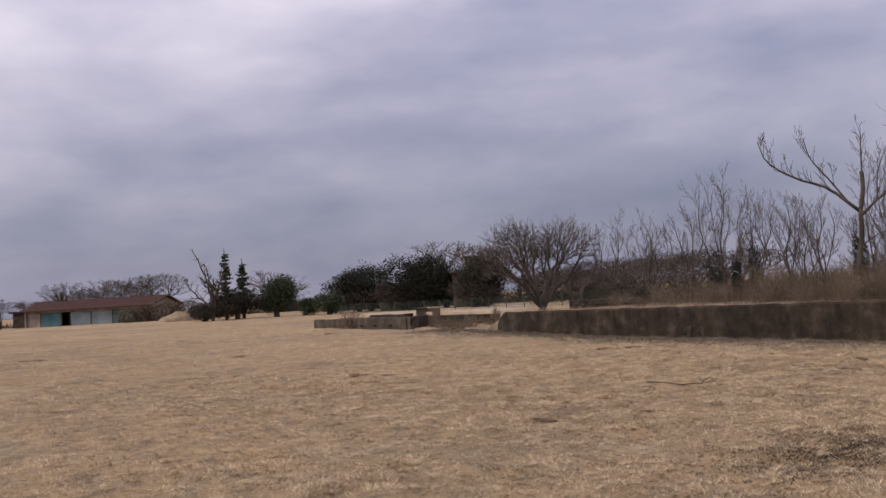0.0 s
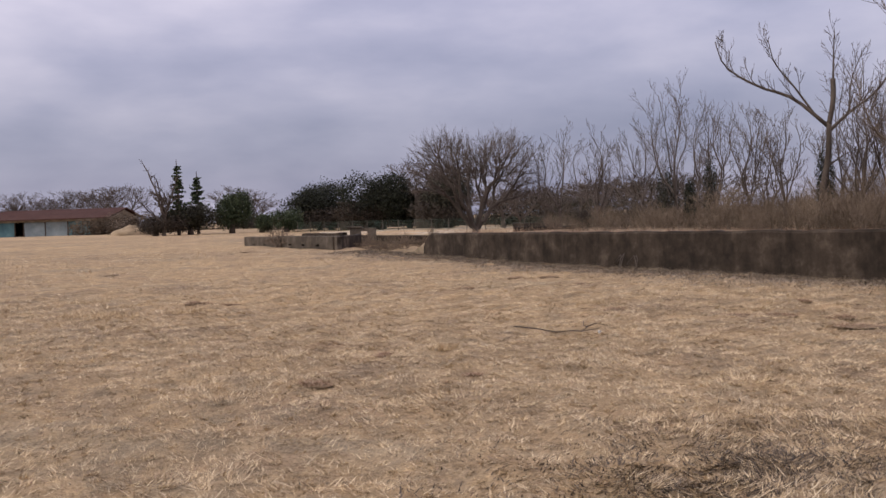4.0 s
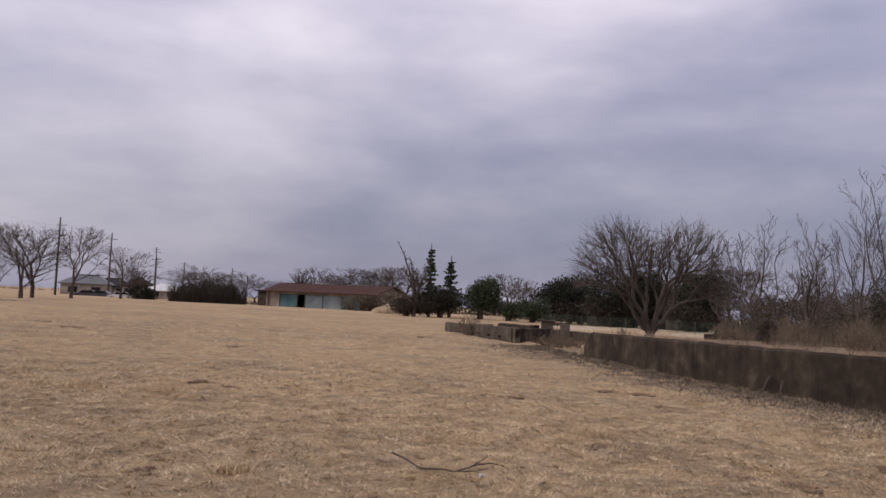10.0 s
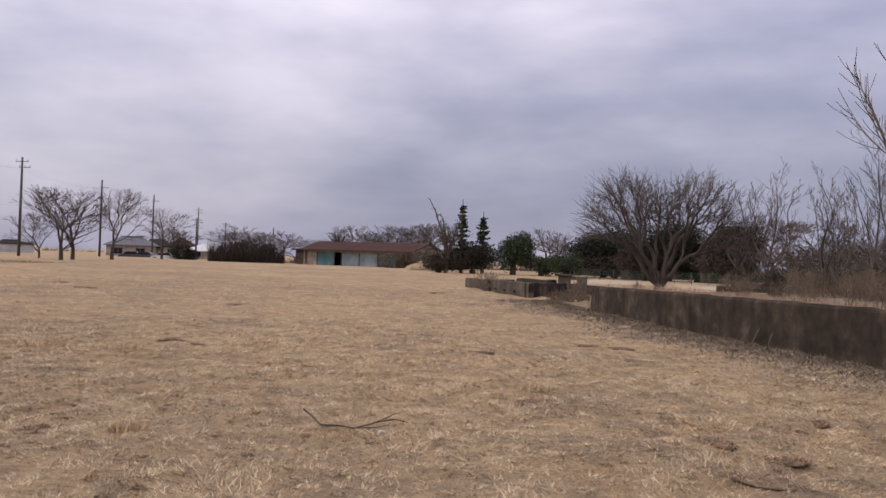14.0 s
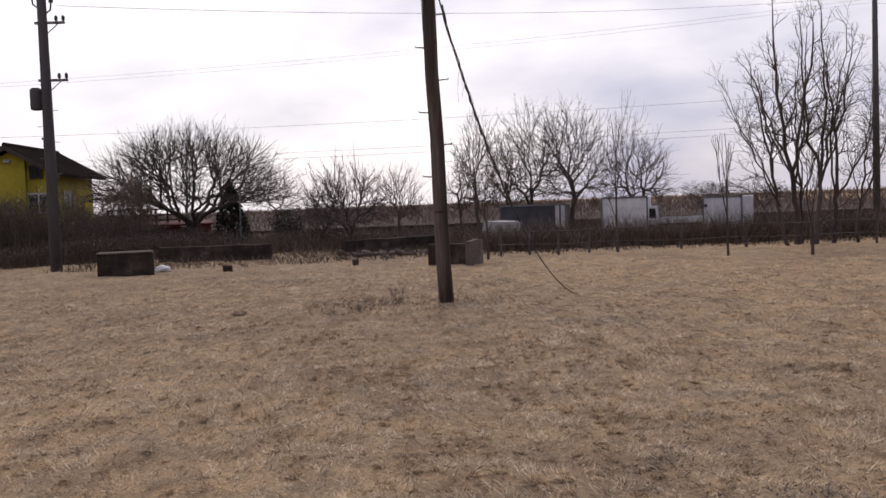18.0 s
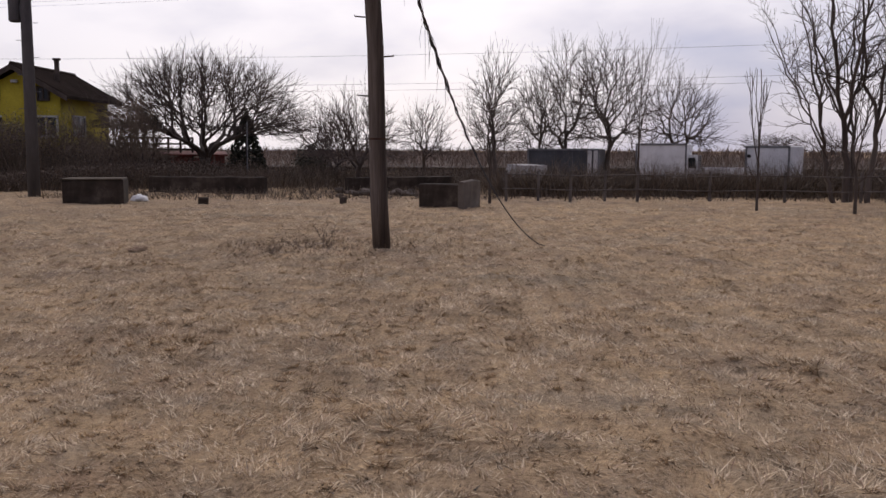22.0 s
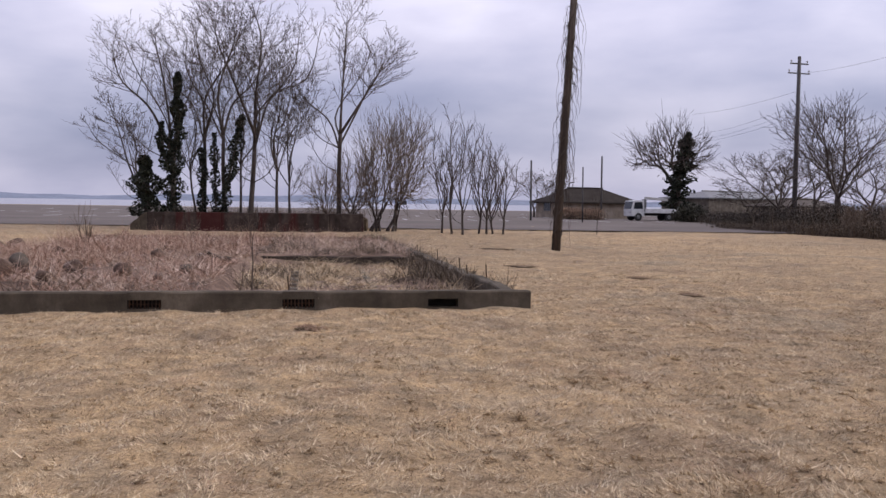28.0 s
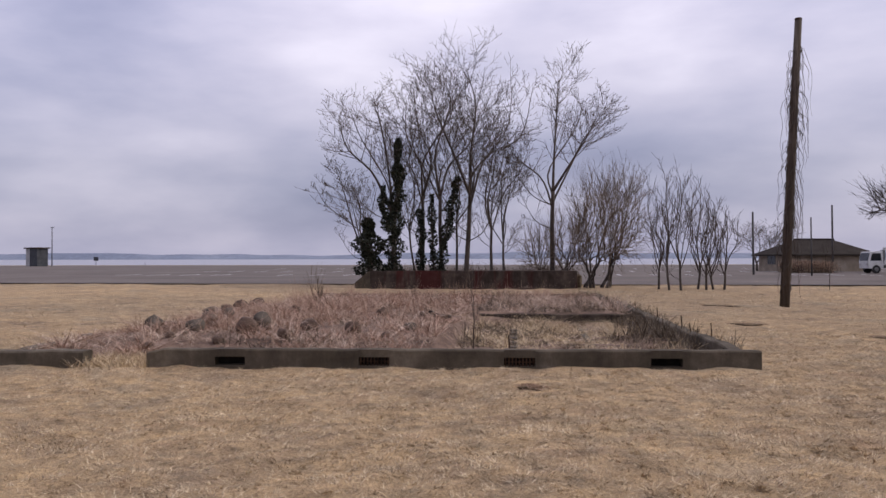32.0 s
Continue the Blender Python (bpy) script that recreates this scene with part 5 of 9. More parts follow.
def ruin():
    """Roofless footings: a long side wall in two lengths with square air holes, a blank end wall, and piers and cross walls behind."""
    g0 = 0.26
    a, b = Vector((6.40, 39.84, g0)), Vector((7.69, 29.76, g0))
    root = thing("ruined_foundation", pose(0, 0, 0), "grey roofless concrete foundation with small square holes", "ruin")

    def along(p, q):
        d = q - p
        return Matrix.Translation(p) @ Matrix.Rotation(math.atan2(d.y, d.x), 4, "Z"), d.length

    def worn(length, height, thick, m, jag=0.03, lean=0.0):
        """A cast wall along x whose top edge is chipped and uneven."""
        g, prev, n = Geo(), None, max(4, int(length / 0.22))
        for k in range(n + 1):
            x = length * k / n
            top = height + jag * noise.noise(Vector((x * 1.9, length, height * 7))) - (0.5 * jag if k % 5 == 0 else 0)
            row = [m @ Vector(p) for p in ((x, 0, -0.3), (x, lean, top - 0.03), (x, 0.03 + lean, top), (x, thick - 0.02, top), (x, thick, top - 0.03), (x, thick, -0.3))]
            q = len(g.v)
            g.v += row
            if prev is not None:
                g.f += [(prev + j, q + j, q + j + 1, prev + j + 1) for j in range(5)]
            else:
                g.f.append(tuple(q + j for j in range(6)))
            prev = q
        g.f.append(tuple(prev + j for j in reversed(range(6))))
        return g

    m, n = along(a, b)
    holes = [1.22, 2.63, 5.42, 6.84, 8.32]
    cut = 4.55
    for lo, hi, h, some in ((0.0, cut, 0.50, holes[:2]), (cut + 0.02, n, 0.55, holes[2:])):
        g = Geo()
        holed_wall(g, hi - lo, h - 0.05, 0.2, [x - lo for x in some], 0.30, 0.12, m @ Matrix.Translation((lo, 0.05 if lo else 0.0, 0)))
        part("side_wall", g, M_RUINCONC, root)
        part("coping", worn(hi - lo, 0.055, 0.215, m @ Matrix.Translation((lo, 0.043 if lo else -0.007, h - 0.047)) @ Matrix.Diagonal((1, 1, 1, 1)), 0.02), M_RUINCONC, root)
    # dark plates at the back paint the shade inside the holes
    for x in holes:
        part("hole_shade", Geo().box((x - 0.145, 0.19, 0.12), (x + 0.145, 0.2, 0.42), 0, m), M_VOID, root)
    c = Vector((9.55, 32.05, g0))
    m2, n2 = along(b, c)
    part("end_wall", worn(n2, 0.55, 0.22, m2 @ Matrix.Translation((0.2, 0, 0)), 0.03), M_WALLCONC, root)
    g = Geo()
    g.box((n2 + 0.25, 0.1, -0.2), (n2 + 0.5, 0.35, 0.50), 0.03, m2 @ pose(0, 0, 0, 3, 4, 0))
    part("broken_pier", g, M_RUINCONC, root)
    # upright pier with a small hole, and what is left of the cross walls
    m3 = pose(9.55, 33.3, g0, 0, 0, -24)
    g = Geo()
    holed_wall(g, 1.15, 0.80, 0.22, [0.62], 0.3, 0.36, m3)
    part("pier", g, M_RUINCONC, root)
    part("pier_cap", Geo().box((-0.15, -0.05, 0.80), (0.55, 0.3, 0.88), 0.02, m3), M_RUINCONC, root)
    m4, n4 = along(Vector((8.35, 36.6, g0)), Vector((9.35, 33.7, g0)))
    part("inner_wall", worn(n4, 0.62, 0.25, m4), M_WALLCONC, root)
    m5, n5 = along(Vector((7.3, 39.9, g0)), Vector((9.0, 41.2, g0)))
    part("back_wall", worn(n5, 0.45, 0.25, m5), M_RUINCONC, root)
    return a, b


ra, rb = ruin()
low = thing("low_ruin_wall", pose(0, 0, 0), "low brown broken wall between the ruins", "wall")
for p0, p1, h in (((10.6, 36.2), (11.9, 29.6), 0.70), ((14.35, 27.31), (14.30, 23.95), 1.12), ((12.77, 24.56), (13.00, 21.11), 1.02)):
    d = Vector((p1[0] - p0[0], p1[1] - p0[1], 0))
    g = Geo().box((0, 0, -0.2), (d.length, 0.25, h), 0.02, pose(p0[0], p0[1], 0, 0, 0, math.degrees(math.atan2(d.y, d.x))))
    part("wall_section", g, M_WALLCONC, low)
for k, (sx, sy, h, w) in enumerate(((6.75, 35.2, 1.05, 1.3), (7.2, 35.6, 0.9, 1.2), (9.9, 32.3, 0.75, 0.9), (10.9, 30.2, 0.6, 0.7), (11.6, 29.0, 0.8, 0.6), (9.4, 29.6, 0.5, 0.9), (8.3, 26.2, 0.45, 1.2), (8.9, 27.0, 0.5, 1.4), (9.6, 27.5, 0.6, 1.5), (8.6, 28.5, 0.45, 1.4), (10.2, 26.5, 0.6, 1.3))):
    shrub(sx, sy, 0.2, h, w, 120, 450 + k, "thin leafless weeds growing against the ruin", 0.007)


# ---- far north: trees, garage, houses, poles ----
def far_bare(x, y, h, w, n, seed, tip_r=0.036, label="distant bare tree at the field's far edge", base=0.3, z=0.0, group="distant bare trees"):
    return slim_tree(x, y, z, h, w, n, seed, label, tip_r, None, None, group, base)


# conifers
def conifer(x, y, h, w, seed):
    """A ragged spruce: tiers of boughs that droop and turn up at the ends, with gaps between the tiers."""
    rng = np.random.default_rng(seed)
    root = thing("conifer", pose(x, y, 0.3), "slim ragged dark conifer with drooping tiers", "tree", "two ragged conifers")
    wood = Geo().tube([Vector((0, 0, -0.1)), Vector((0.05, 0, h * 0.5)), Vector((0, 0, h))], [0.2, 0.12, 0.03], 6)
    pts = []
    for k in range(15):
        t = k / 15
        for j in range(5):
            z = h * (0.20 + 0.78 * t + rng.normal() * 0.012) - 0.3 * t
            a, L = rng.uniform(0, 6.28), w / 2 * (1 - t * 0.86) * rng.uniform(0.45, 1.2)
            line = [Vector((math.cos(a) * L * u, math.sin(a) * L * u, z + L * (-0.45 * u + 0.38 * u * u * u))) for u in (0, 0.33, 0.66, 1.0)]
            wood.tube(line, [0.04, 0.03, 0.02, 0.01], 4)
            for u in np.linspace(0.1, 1, 30):
                hang = abs(rng.normal()) * 0.16 * L * (1.15 - u)
                pts.append((math.cos(a) * L * u + rng.normal() * 0.09, math.sin(a) * L * u + rng.normal() * 0.09, z + L * (-0.45 * u + 0.38 * u ** 3) - hang))
    part("trunk", wood, M_BARK, root, "", True)
    crown = new("crown", leaves_mesh("crown", np.array(pts), 0.125, M_PINE, rng))
    crown.parent = root


conifer(*(10.03, 81.68), 7.15, 2.5, 70)
conifer(*(12.46, 85.17), 6.3, 3.0, 71)
# gnarled bare tree beside them, with a broken leaning leader
fork_tree("gnarled_tree", 8.48, 80.38, 0.3, 5.7, 3.7, "gnarled leafless tree with thick crooked limbs", 73, 0.20, 0.3, 4, 0.017, ((0, 0, 0.10, 0.0, 0.85),),
          (((0.1, 0, 1.5), (-1.5, 0.2, 6.6), 0.15, 3), ((0.1, 0, 1.7), (1.2, 0, 5.0), 0.13, 4), ((0, 0, 1.2), (-2.4, 0.3, 3.9), 0.11, 4), ((0.1, 0, 2.0), (-0.4, 0.4, 5.2), 0.12, 4)), None, None, "", "tree", (0, 0), 40, 0.03, 0.2, 1.0)
# low fan of bare stems behind the garage roof
fan = thing("fan_tree", pose(-3.6, 124.5, 0), "fan-shaped tree of stiff bare stems behind the garage", "tree")
g = Geo()
rng = np.random.default_rng(74)
for k in range(44):
    a, b = rng.uniform(0, 6.28), rng.uniform(0.1, 1.25)
    L = rng.uniform(2.0, 3.0)
    d = Vector((math.cos(a) * math.sin(b), math.sin(a) * math.sin(b), math.cos(b)))
    g.tube([Vector((0, 0, 3.0)), Vector((0, 0, 3.0)) + d * L * 0.6, Vector((0, 0, 3.0)) + d * L - Vector((0, 0, 0.15 * b * L * 0.4))], [0.07, 0.06, 0.02], 4)
part("crown", g, M_TWIG, fan)
part("trunk", Geo().tube([Vector((0, 0, -0.1)), Vector((0.05, 0, 1.6)), Vector((0, 0, 3.1))], [0.24, 0.2, 0.16], 8, True), M_BARK, fan, "", True)

EVERGREENS = (
    ((15.09, 82.23), 4.7, 3.8, 2600, 0.17, "rounded dark green evergreen tree at the field edge", M_PINE),
    ((7.9, 81.6), 2.1, 5.0, 2200, 0.15, "dark brown scrub under the gnarled tree", M_SCRUB),
    ((26.19, 124.64), 2.6, 9.0, 2200, 0.22, "dark scrub at the field edge", M_SCRUB),
    ((24.5, 80.5), 2.6, 6.5, 2200, 0.16, "dark scrub under the dome-shaped tree", M_SCRUB),
    ((19.2, 77.8), 2.4, 3.1, 1500, 0.15, "low green evergreen bush at the field edge", M_PINE),
    ((17.4, 80.0), 2.0, 2.4, 1100, 0.15, "low green evergreen bush at the field edge", M_PINE),
    ((11.2, 82.4), 3.2, 5.2, 3000, 0.16, "dark tangled evergreen thicket under the conifers", M_HEDGE),
    ((23.9, 82.3), 5.5, 7.0, 4200, 0.20, "broad dark dome-shaped evergreen tree", M_IVY),
    ((27.1, 73.8), 5.6, 6.8, 4600, 0.20, "broad dark evergreen beside the old building", M_IVY),
    ((30.9, 67.2), 5.3, 4.4, 3200, 0.20, "dark evergreen tree beside the old building", M_HEDGE),
    ((25.8, 74.6), 3.0, 5.0, 2600, 0.16, "dark scrub before the old wing", M_SCRUB),
    ((29.6, 66.6), 2.8, 5.0, 2200, 0.16, "dark scrub before the old building", M_SCRUB),
    ((30.6, 75.0), 4.8, 6.0, 2600, 0.20, "dark trees behind the old building", M_HEDGE),
)
for k, (spot, h, w, n, s, label, material) in enumerate(EVERGREENS):
    rng = np.random.default_rng(500 + k)
    blobs = [(rng.uniform(-0.3, 0.3) * w, rng.uniform(-0.2, 0.2) * w, h * rng.uniform(0.35, 0.62), w * rng.uniform(0.24, 0.36), w * 0.3, h * rng.uniform(0.30, 0.40)) for _ in range(8)]
    leaf_tree("evergreen_tree", spot[0], spot[1], 0.35, blobs, n, s, label, 500 + k, material, 0.25, h * 0.4)

# old concrete building on the rise
M_OLDCONC = stained_concrete("weathered_old_concrete", (0.10, 0.083, 0.067), (0.165, 0.14, 0.115), (0.24, 0.21, 0.18), None, 0.5)


# darker copy of the old concrete: the building's shade is painted into it
M_SHADECONC = stained_concrete("shaded_old_concrete", (0.060, 0.050, 0.042), (0.105, 0.088, 0.074), (0.16, 0.138, 0.118), None, 0.6)


def old_building():
    p = (31.2, 70.6)
    root = thing("old_concrete_building", pose(*p, 0.3, 0, 0, -25) @ Matrix.Scale(0.57, 4), "derelict two-storey concrete building among dark trees", "building")
    for z0, z1 in ((-0.2, 3.6), (4.5, 5.9)):
        part("wall_band", Geo().box((-3, -3, z0), (3, -2.7, z1), 0), M_SHADECONC, root)
    for x0, x1 in ((-3, -2.1), (-1.2, -0.6), (0.3, 1.4), (2.3, 3)):
        part("wall_pier", Geo().box((x0, -2.996, 3.601), (x1, -2.704, 4.499), 0), M_SHADECONC, root)
    for lo, hi in (((-3, -2.69, -0.2), (-2.7, 2.69, 5.9)), ((2.7, -2.69, -0.2), (3, 2.69, 5.9)), ((-3, 2.7, -0.2), (3, 3, 5.9))):
        part("wall", Geo().box(lo, hi, 0), M_SHADECONC, root)
    part("roof_slab", Geo().box((-3.5, -3.5, 5.9), (3.5, 3.5, 6.2), 0.03), M_RUINCONC, root)
    for z0, z1 in ((6.2, 7.0), (7.7, 8.4)):
        part("tower_band", Geo().box((-0.8, -2.6, z0), (2.4, -2.35, z1), 0), M_SHADECONC, root)
    for x0, x1 in ((-0.8, 0.2), (0.9, 1.4), (2.1, 2.4)):
        part("tower_pier", Geo().box((x0, -2.596, 7.001), (x1, -2.354, 7.699), 0), M_SHADECONC, root)
    for lo, hi in (((-0.8, -2.34, 6.2), (-0.55, 1.24, 8.4)), ((2.15, -2.34, 6.2), (2.4, 1.24, 8.4)), ((-0.8, 1.25, 6.2), (2.4, 1.5, 8.4))):
        part("tower_wall", Geo().box(lo, hi, 0), M_SHADECONC, root)
    part("tower_roof", Geo().box((-1.0, -2.8, 8.4), (2.6, 1.7, 8.6), 0.03), M_RUINCONC, root)
    wing = thing("old_concrete_building", pose(*(26.3, 77.0), 0.3, 0, 0, -25) @ Matrix.Scale(0.62, 4), "derelict flat-roofed concrete wing among dark trees", "building")
    part("wall", Geo().box((-3, -2, -0.2), (4, 2, 4.2), 0.02), M_SHADECONC, wing)
    part("roof_slab", Geo().box((-3.4, -2.6, 4.2), (4.4, 2.6, 4.5), 0.03), M_RUINCONC, wing)


old_building()

# hill of bare trees and scrub behind
FAR_ROW = ((*(-2.76, 147.18), 6.0, 5), (*(0.97, 152.21), 5.2, 5), (*(3.75, 147.18), 6.2, 6), (*(6.77, 152.08), 6.4, 5), (*(9.39, 146.94), 6.6, 6), (*(12.22, 146.75), 6.8, 6),
           (*(32.07, 154.05), 6.8, 7), (*(36.11, 158.31), 5.8, 6), (*(-7.64, 162.01), 4.0, 6), (*(-13.57, 166.63), 4.0, 5), (*(-15.61, 156.41), 5.0, 6), (*(-19.38, 155.98), 5.0, 7), (*(-23.84, 160.42), 5.6, 7),
           (*(70.98, 148.35), 9.5, 9), (*(66.22, 156.12), 10.5, 9), (*(78.60, 144.31), 9.0, 9), (*(43.76, 71.96), 5.2, 6), (*(52.84, 77.89), 6.0, 8), (*(56.89, 74.88), 6.0, 8), (*(53.73, 64.55), 6.0, 8), (*(50.11, 54.35), 5.5, 7),
           (*(32.69, 60.37), 4.8, 5), (*(33.17, 54.50), 4.8, 5), (*(33.10, 48.77), 4.8, 5), (*(29.97, 38.91), 4.8, 5), (*(28.34, 33.96), 4.5, 5))
protos = []
for k, (x, y, h, w) in enumerate(FAR_ROW):
    h *= 1.2 if k < 16 else 0.78
    if k < 5:
        protos.append((far_bare(x, y, h, w * 1.15, 170, 610 + k), h, w))
    else:
        ob, h0, w0 = protos[k % 5]
        copy_thing(ob, pose(x, y, 0, 0, 0, (k * 73) % 360) @ Matrix.Diagonal((w / w0, w / w0, h / h0, 1)))

# left: bare trees by the road, hedge, houses
for k, (spot, top, w) in enumerate((((*(-28.01, 87.85),), 7.82, 4.6), ((*(-27.33, 98.47),), 8.67, 4.2), ((*(-27.39, 82.80),), 7.13, 4.5), ((*(-28.02, 124.06),), 7.77, 5.0), ((*(-28.08, 134.28),), 5.25, 4.0))):
    far_bare(spot[0], spot[1], top, w * 1.15, 210, 640 + k, 0.028)
thicket("bamboo_hedge", -5.0, 5.0, -1.5, 1.5, 6000, 2.9, M_SCRUB, "dark brown upright hedge at the field's edge", 35, 0.0, 0.2, 0.03)
bpy.data.objects["bamboo_hedge"].matrix_basis = pose(*(-15.89, 121.14), 0, 0, 0, 5)
leaf_tree("evergreen_bush", *(-16.02, 122.13), 0, ((-2.6, 0, 1.6, 1.6, 1.2, 1.5), (0, 0, 1.9, 2.2, 1.2, 1.7), (2.6, 0, 1.7, 1.6, 1.2, 1.5)), 1800, 0.22, "dark brown-green hedge at the field's edge", 646, M_HEDGE, 0.1, 1.0, "hedge")
leaf_tree("evergreen_bush", *(-27.68, 134.36), 0, ((0, 0, 1.4, 2.0, 1.4, 1.5), (1.5, 0, 1.1, 1.2, 1, 1.0)), 900, 0.22, "dark rounded bush beside the houses", 647, M_HEDGE, 0.1, 1.0, "bush")
leaf_tree("evergreen_bush", *(7.16, 109.01), 0, ((-3, 0, 1.2, 2.4, 1.4, 1.3), (0.5, 0, 1.5, 2.6, 1.4, 1.6), (3.4, 0, 1.4, 2.4, 1.4, 1.6)), 2400, 0.18, "dark brown scrub beside the garage", 648, M_BRUSH, 0.1, 1.0, "bush")
leaf_tree("evergreen_bush", *(38.5, 66.0), 0.3, ((0, 0, 1.4, 5, 2, 1.8), (6, 0, 1.2, 4, 2, 1.6)), 1800, 0.25, "dark scrub behind the bank", 649, M_HEDGE, 0.1, 1.0, "bush")
thicket("far_scrub", -24, 30, -2, 3, 9000, 1.3, M_SCRUB, "belt of brown scrub along the field's far edge", 36, 0.0, 0.8, 0.03)
bpy.data.objects["far_scrub"].matrix_basis = pose(*(7.67, 132.02), 0, 0, 0, -4)
thicket("far_scrub", -40, 40, -6, 6, 16000, 2.2, M_SCRUB, "brown wooded slope behind the thicket", 37, 0.0, 0.8, 0.035)
bpy.data.objects["far_scrub.001"].matrix_basis = pose(*(53.29, 71.34), 0, 0, 0, -45)

# heap of straw
M_FILL0 = surface("old_straw", (0.20, 0.15, 0.095), (0.30, 0.225, 0.145), (0.38, 0.29, 0.19), 1.2, 20, 1.0, 0, 0.6)
bm = bmesh.new()
bmesh.ops.create_icosphere(bm, subdivisions=3, radius=1.0)
for v in bm.verts:
    w = 1 + 0.25 * noise.noise(v.co * 2.0)
    v.co = Vector((v.co.x * 2.2 * w, v.co.y * 1.4 * w, max(-0.1, v.co.z * 1.1 * w)))
heap = Geo().add(bm)
ob = part("earth_heap", heap, M_FILL0, None, "", True)
ob.matrix_basis = pose(*(7.37, 93.3), 0.35)
tagged(ob, "pale heap of straw and earth at the field edge", "heap")

# green mesh fence far off
fence = thing("mesh_fence", pose(0, 0, 0), "green mesh fence with pale posts far behind the ruin", "fence")
fa, fb = Vector((19.6, 75.5, 0.3)), Vector((33.0, 46.0, 0.25))
for k in range(19):
    p = fa.lerp(fb, k / 18)
    part("post", Geo().tube([p, p + Vector((0, 0, 1.0))], [0.035, 0.035], 6, True), M_GREYTIMBER, fence)
    if k < 18:
        q = fa.lerp(fb, (k + 1) / 18)
        g = Geo()
        for j in range(7):
            h = 0.15 + j * 0.13
            g.tube([p + Vector((0, 0, h)), q + Vector((0, 0, h))], [0.010, 0.010], 3)
        part("mesh_panel", g, M_GREENNET, fence)


# ---- buildings ----
def window(parent, m, w, h, frame_mat=None):
    """A window set into a wall: frame, sill and two panes, facing -y."""
    fr = Geo()
    t = 0.07
    fr.box((-w / 2 - t, -0.05, -t), (w / 2 + t, 0.02, 0), 0, m)
    fr.box((-w / 2 - t, -0.05, h), (w / 2 + t, 0.02, h + t), 0, m)
    fr.box((-w / 2 - t, -0.05, 0), (-w / 2, 0.02, h), 0, m)
    fr.box((w / 2, -0.05, 0), (w / 2 + t, 0.02, h), 0, m)
    fr.box((-0.03, -0.045, 0), (0.03, 0.02, h), 0, m)
    win = part("window", fr, frame_mat or M_STEEL, parent)
    for s in (-1, 1):
        part("pane", Geo().box((min(s * 0.03, s * w / 2), -0.02, 0), (max(s * 0.03, s * w / 2), 0.0, h), 0, m), M_PANE, win)


def garage():
    p0, p1 = (-7.87, 120.93), (6.56, 111.05)
    d = Vector((p1[0] - p0[0], p1[1] - p0[1], 0))
    L = d.length
    m = pose(*p0, 0.0, 0, 0, math.degrees(math.atan2(d.y, d.x)))
    root = thing("garage_building", m, "long low garage with maroon sheet roof and turquoise shutters", "building")
    roof_h, eave, deep = 3.75, 2.55, 7.0
    g = Geo()
    g.prism([(-0.4, 0), (-0.4, eave), (deep / 2, roof_h - 0.15), (deep, eave), (deep, 0)], 0, 0.2, Matrix(((0, 1, 0, 0), (1, 0, 0, 0), (0, 0, 1, 0), (0, 0, 0, 1))))
    g.box((0.2, deep - 0.2, 0), (L, deep, eave), 0)
    g.prism([(0, 0), (0, eave), (deep / 2, roof_h - 0.15), (deep, eave), (deep, 0)], L - 0.2, L, Matrix(((0, 1, 0, 0), (1, 0, 0, 0), (0, 0, 1, 0), (0, 0, 0, 1))))
    g.box((0.2, 0, eave - 0.35), (L - 0.2, 0.2, eave), 0)
    part("wall", g, M_WARMPLASTER, root)
    g = Geo()
    turn = Matrix(((0, 1, 0, 0), (1, 0, 0, 0), (0, 0, 1, 0), (0, 0, 0, 1)))
    g.prism([(-0.9, eave - 0.12), (-0.9, eave + 0.0), (deep / 2, roof_h), (deep / 2, roof_h - 0.12)], -0.5, L + 0.5, turn)
    g.prism([(deep + 0.9, eave - 0.12), (deep / 2, roof_h - 0.12), (deep / 2, roof_h), (deep + 0.9, eave)], -0.5, L + 0.5, turn)
    part("roof", g, M_MAROON, root)
    bays = ((0.25, 2.0, None), (2.0, 4.9, M_TURQ), (6.2, 9.0, M_PALEDOOR), (9.1, 12.0, M_PALEDOOR), (12.1, 14.9, M_TURQ))
    for x0, x1, material in bays:
        if material is None:
            part("front_wall", Geo().box((x0, 0.0, 0), (x1, 0.2, eave - 0.35), 0), M_PLASTER, root)
            continue
        sh = part("shutter", Geo().box((x0, 0.08, 0.02), (x1, 0.14, 2.18)), material, root)
        for j in range(8):
            h0 = 0.02 + j * 0.27
            part("slat", Geo().box((x0 + 0.01, 0.04 + 0.01 * (j % 2), h0), (x1 - 0.01, 0.078, h0 + 0.255), 0.01), material, sh)
    for x in (2.0, 4.95, 6.15, 9.05, 12.05):
        part("post", Geo().box((x - 0.06, -0.02, 0), (x + 0.06, 0.16, eave - 0.35), 0.01), M_TIMBER, root)
    part("annex", Geo().box((-3.0, 1.5, 0), (-0.5, 5, 2.4), 0.02), M_TIMBER, root)
    part("annex_roof", Geo().box((-3.4, 1.1, 2.4), (-0.45, 5.4, 2.6), 0.02), M_GREYTILE, root)


garage()


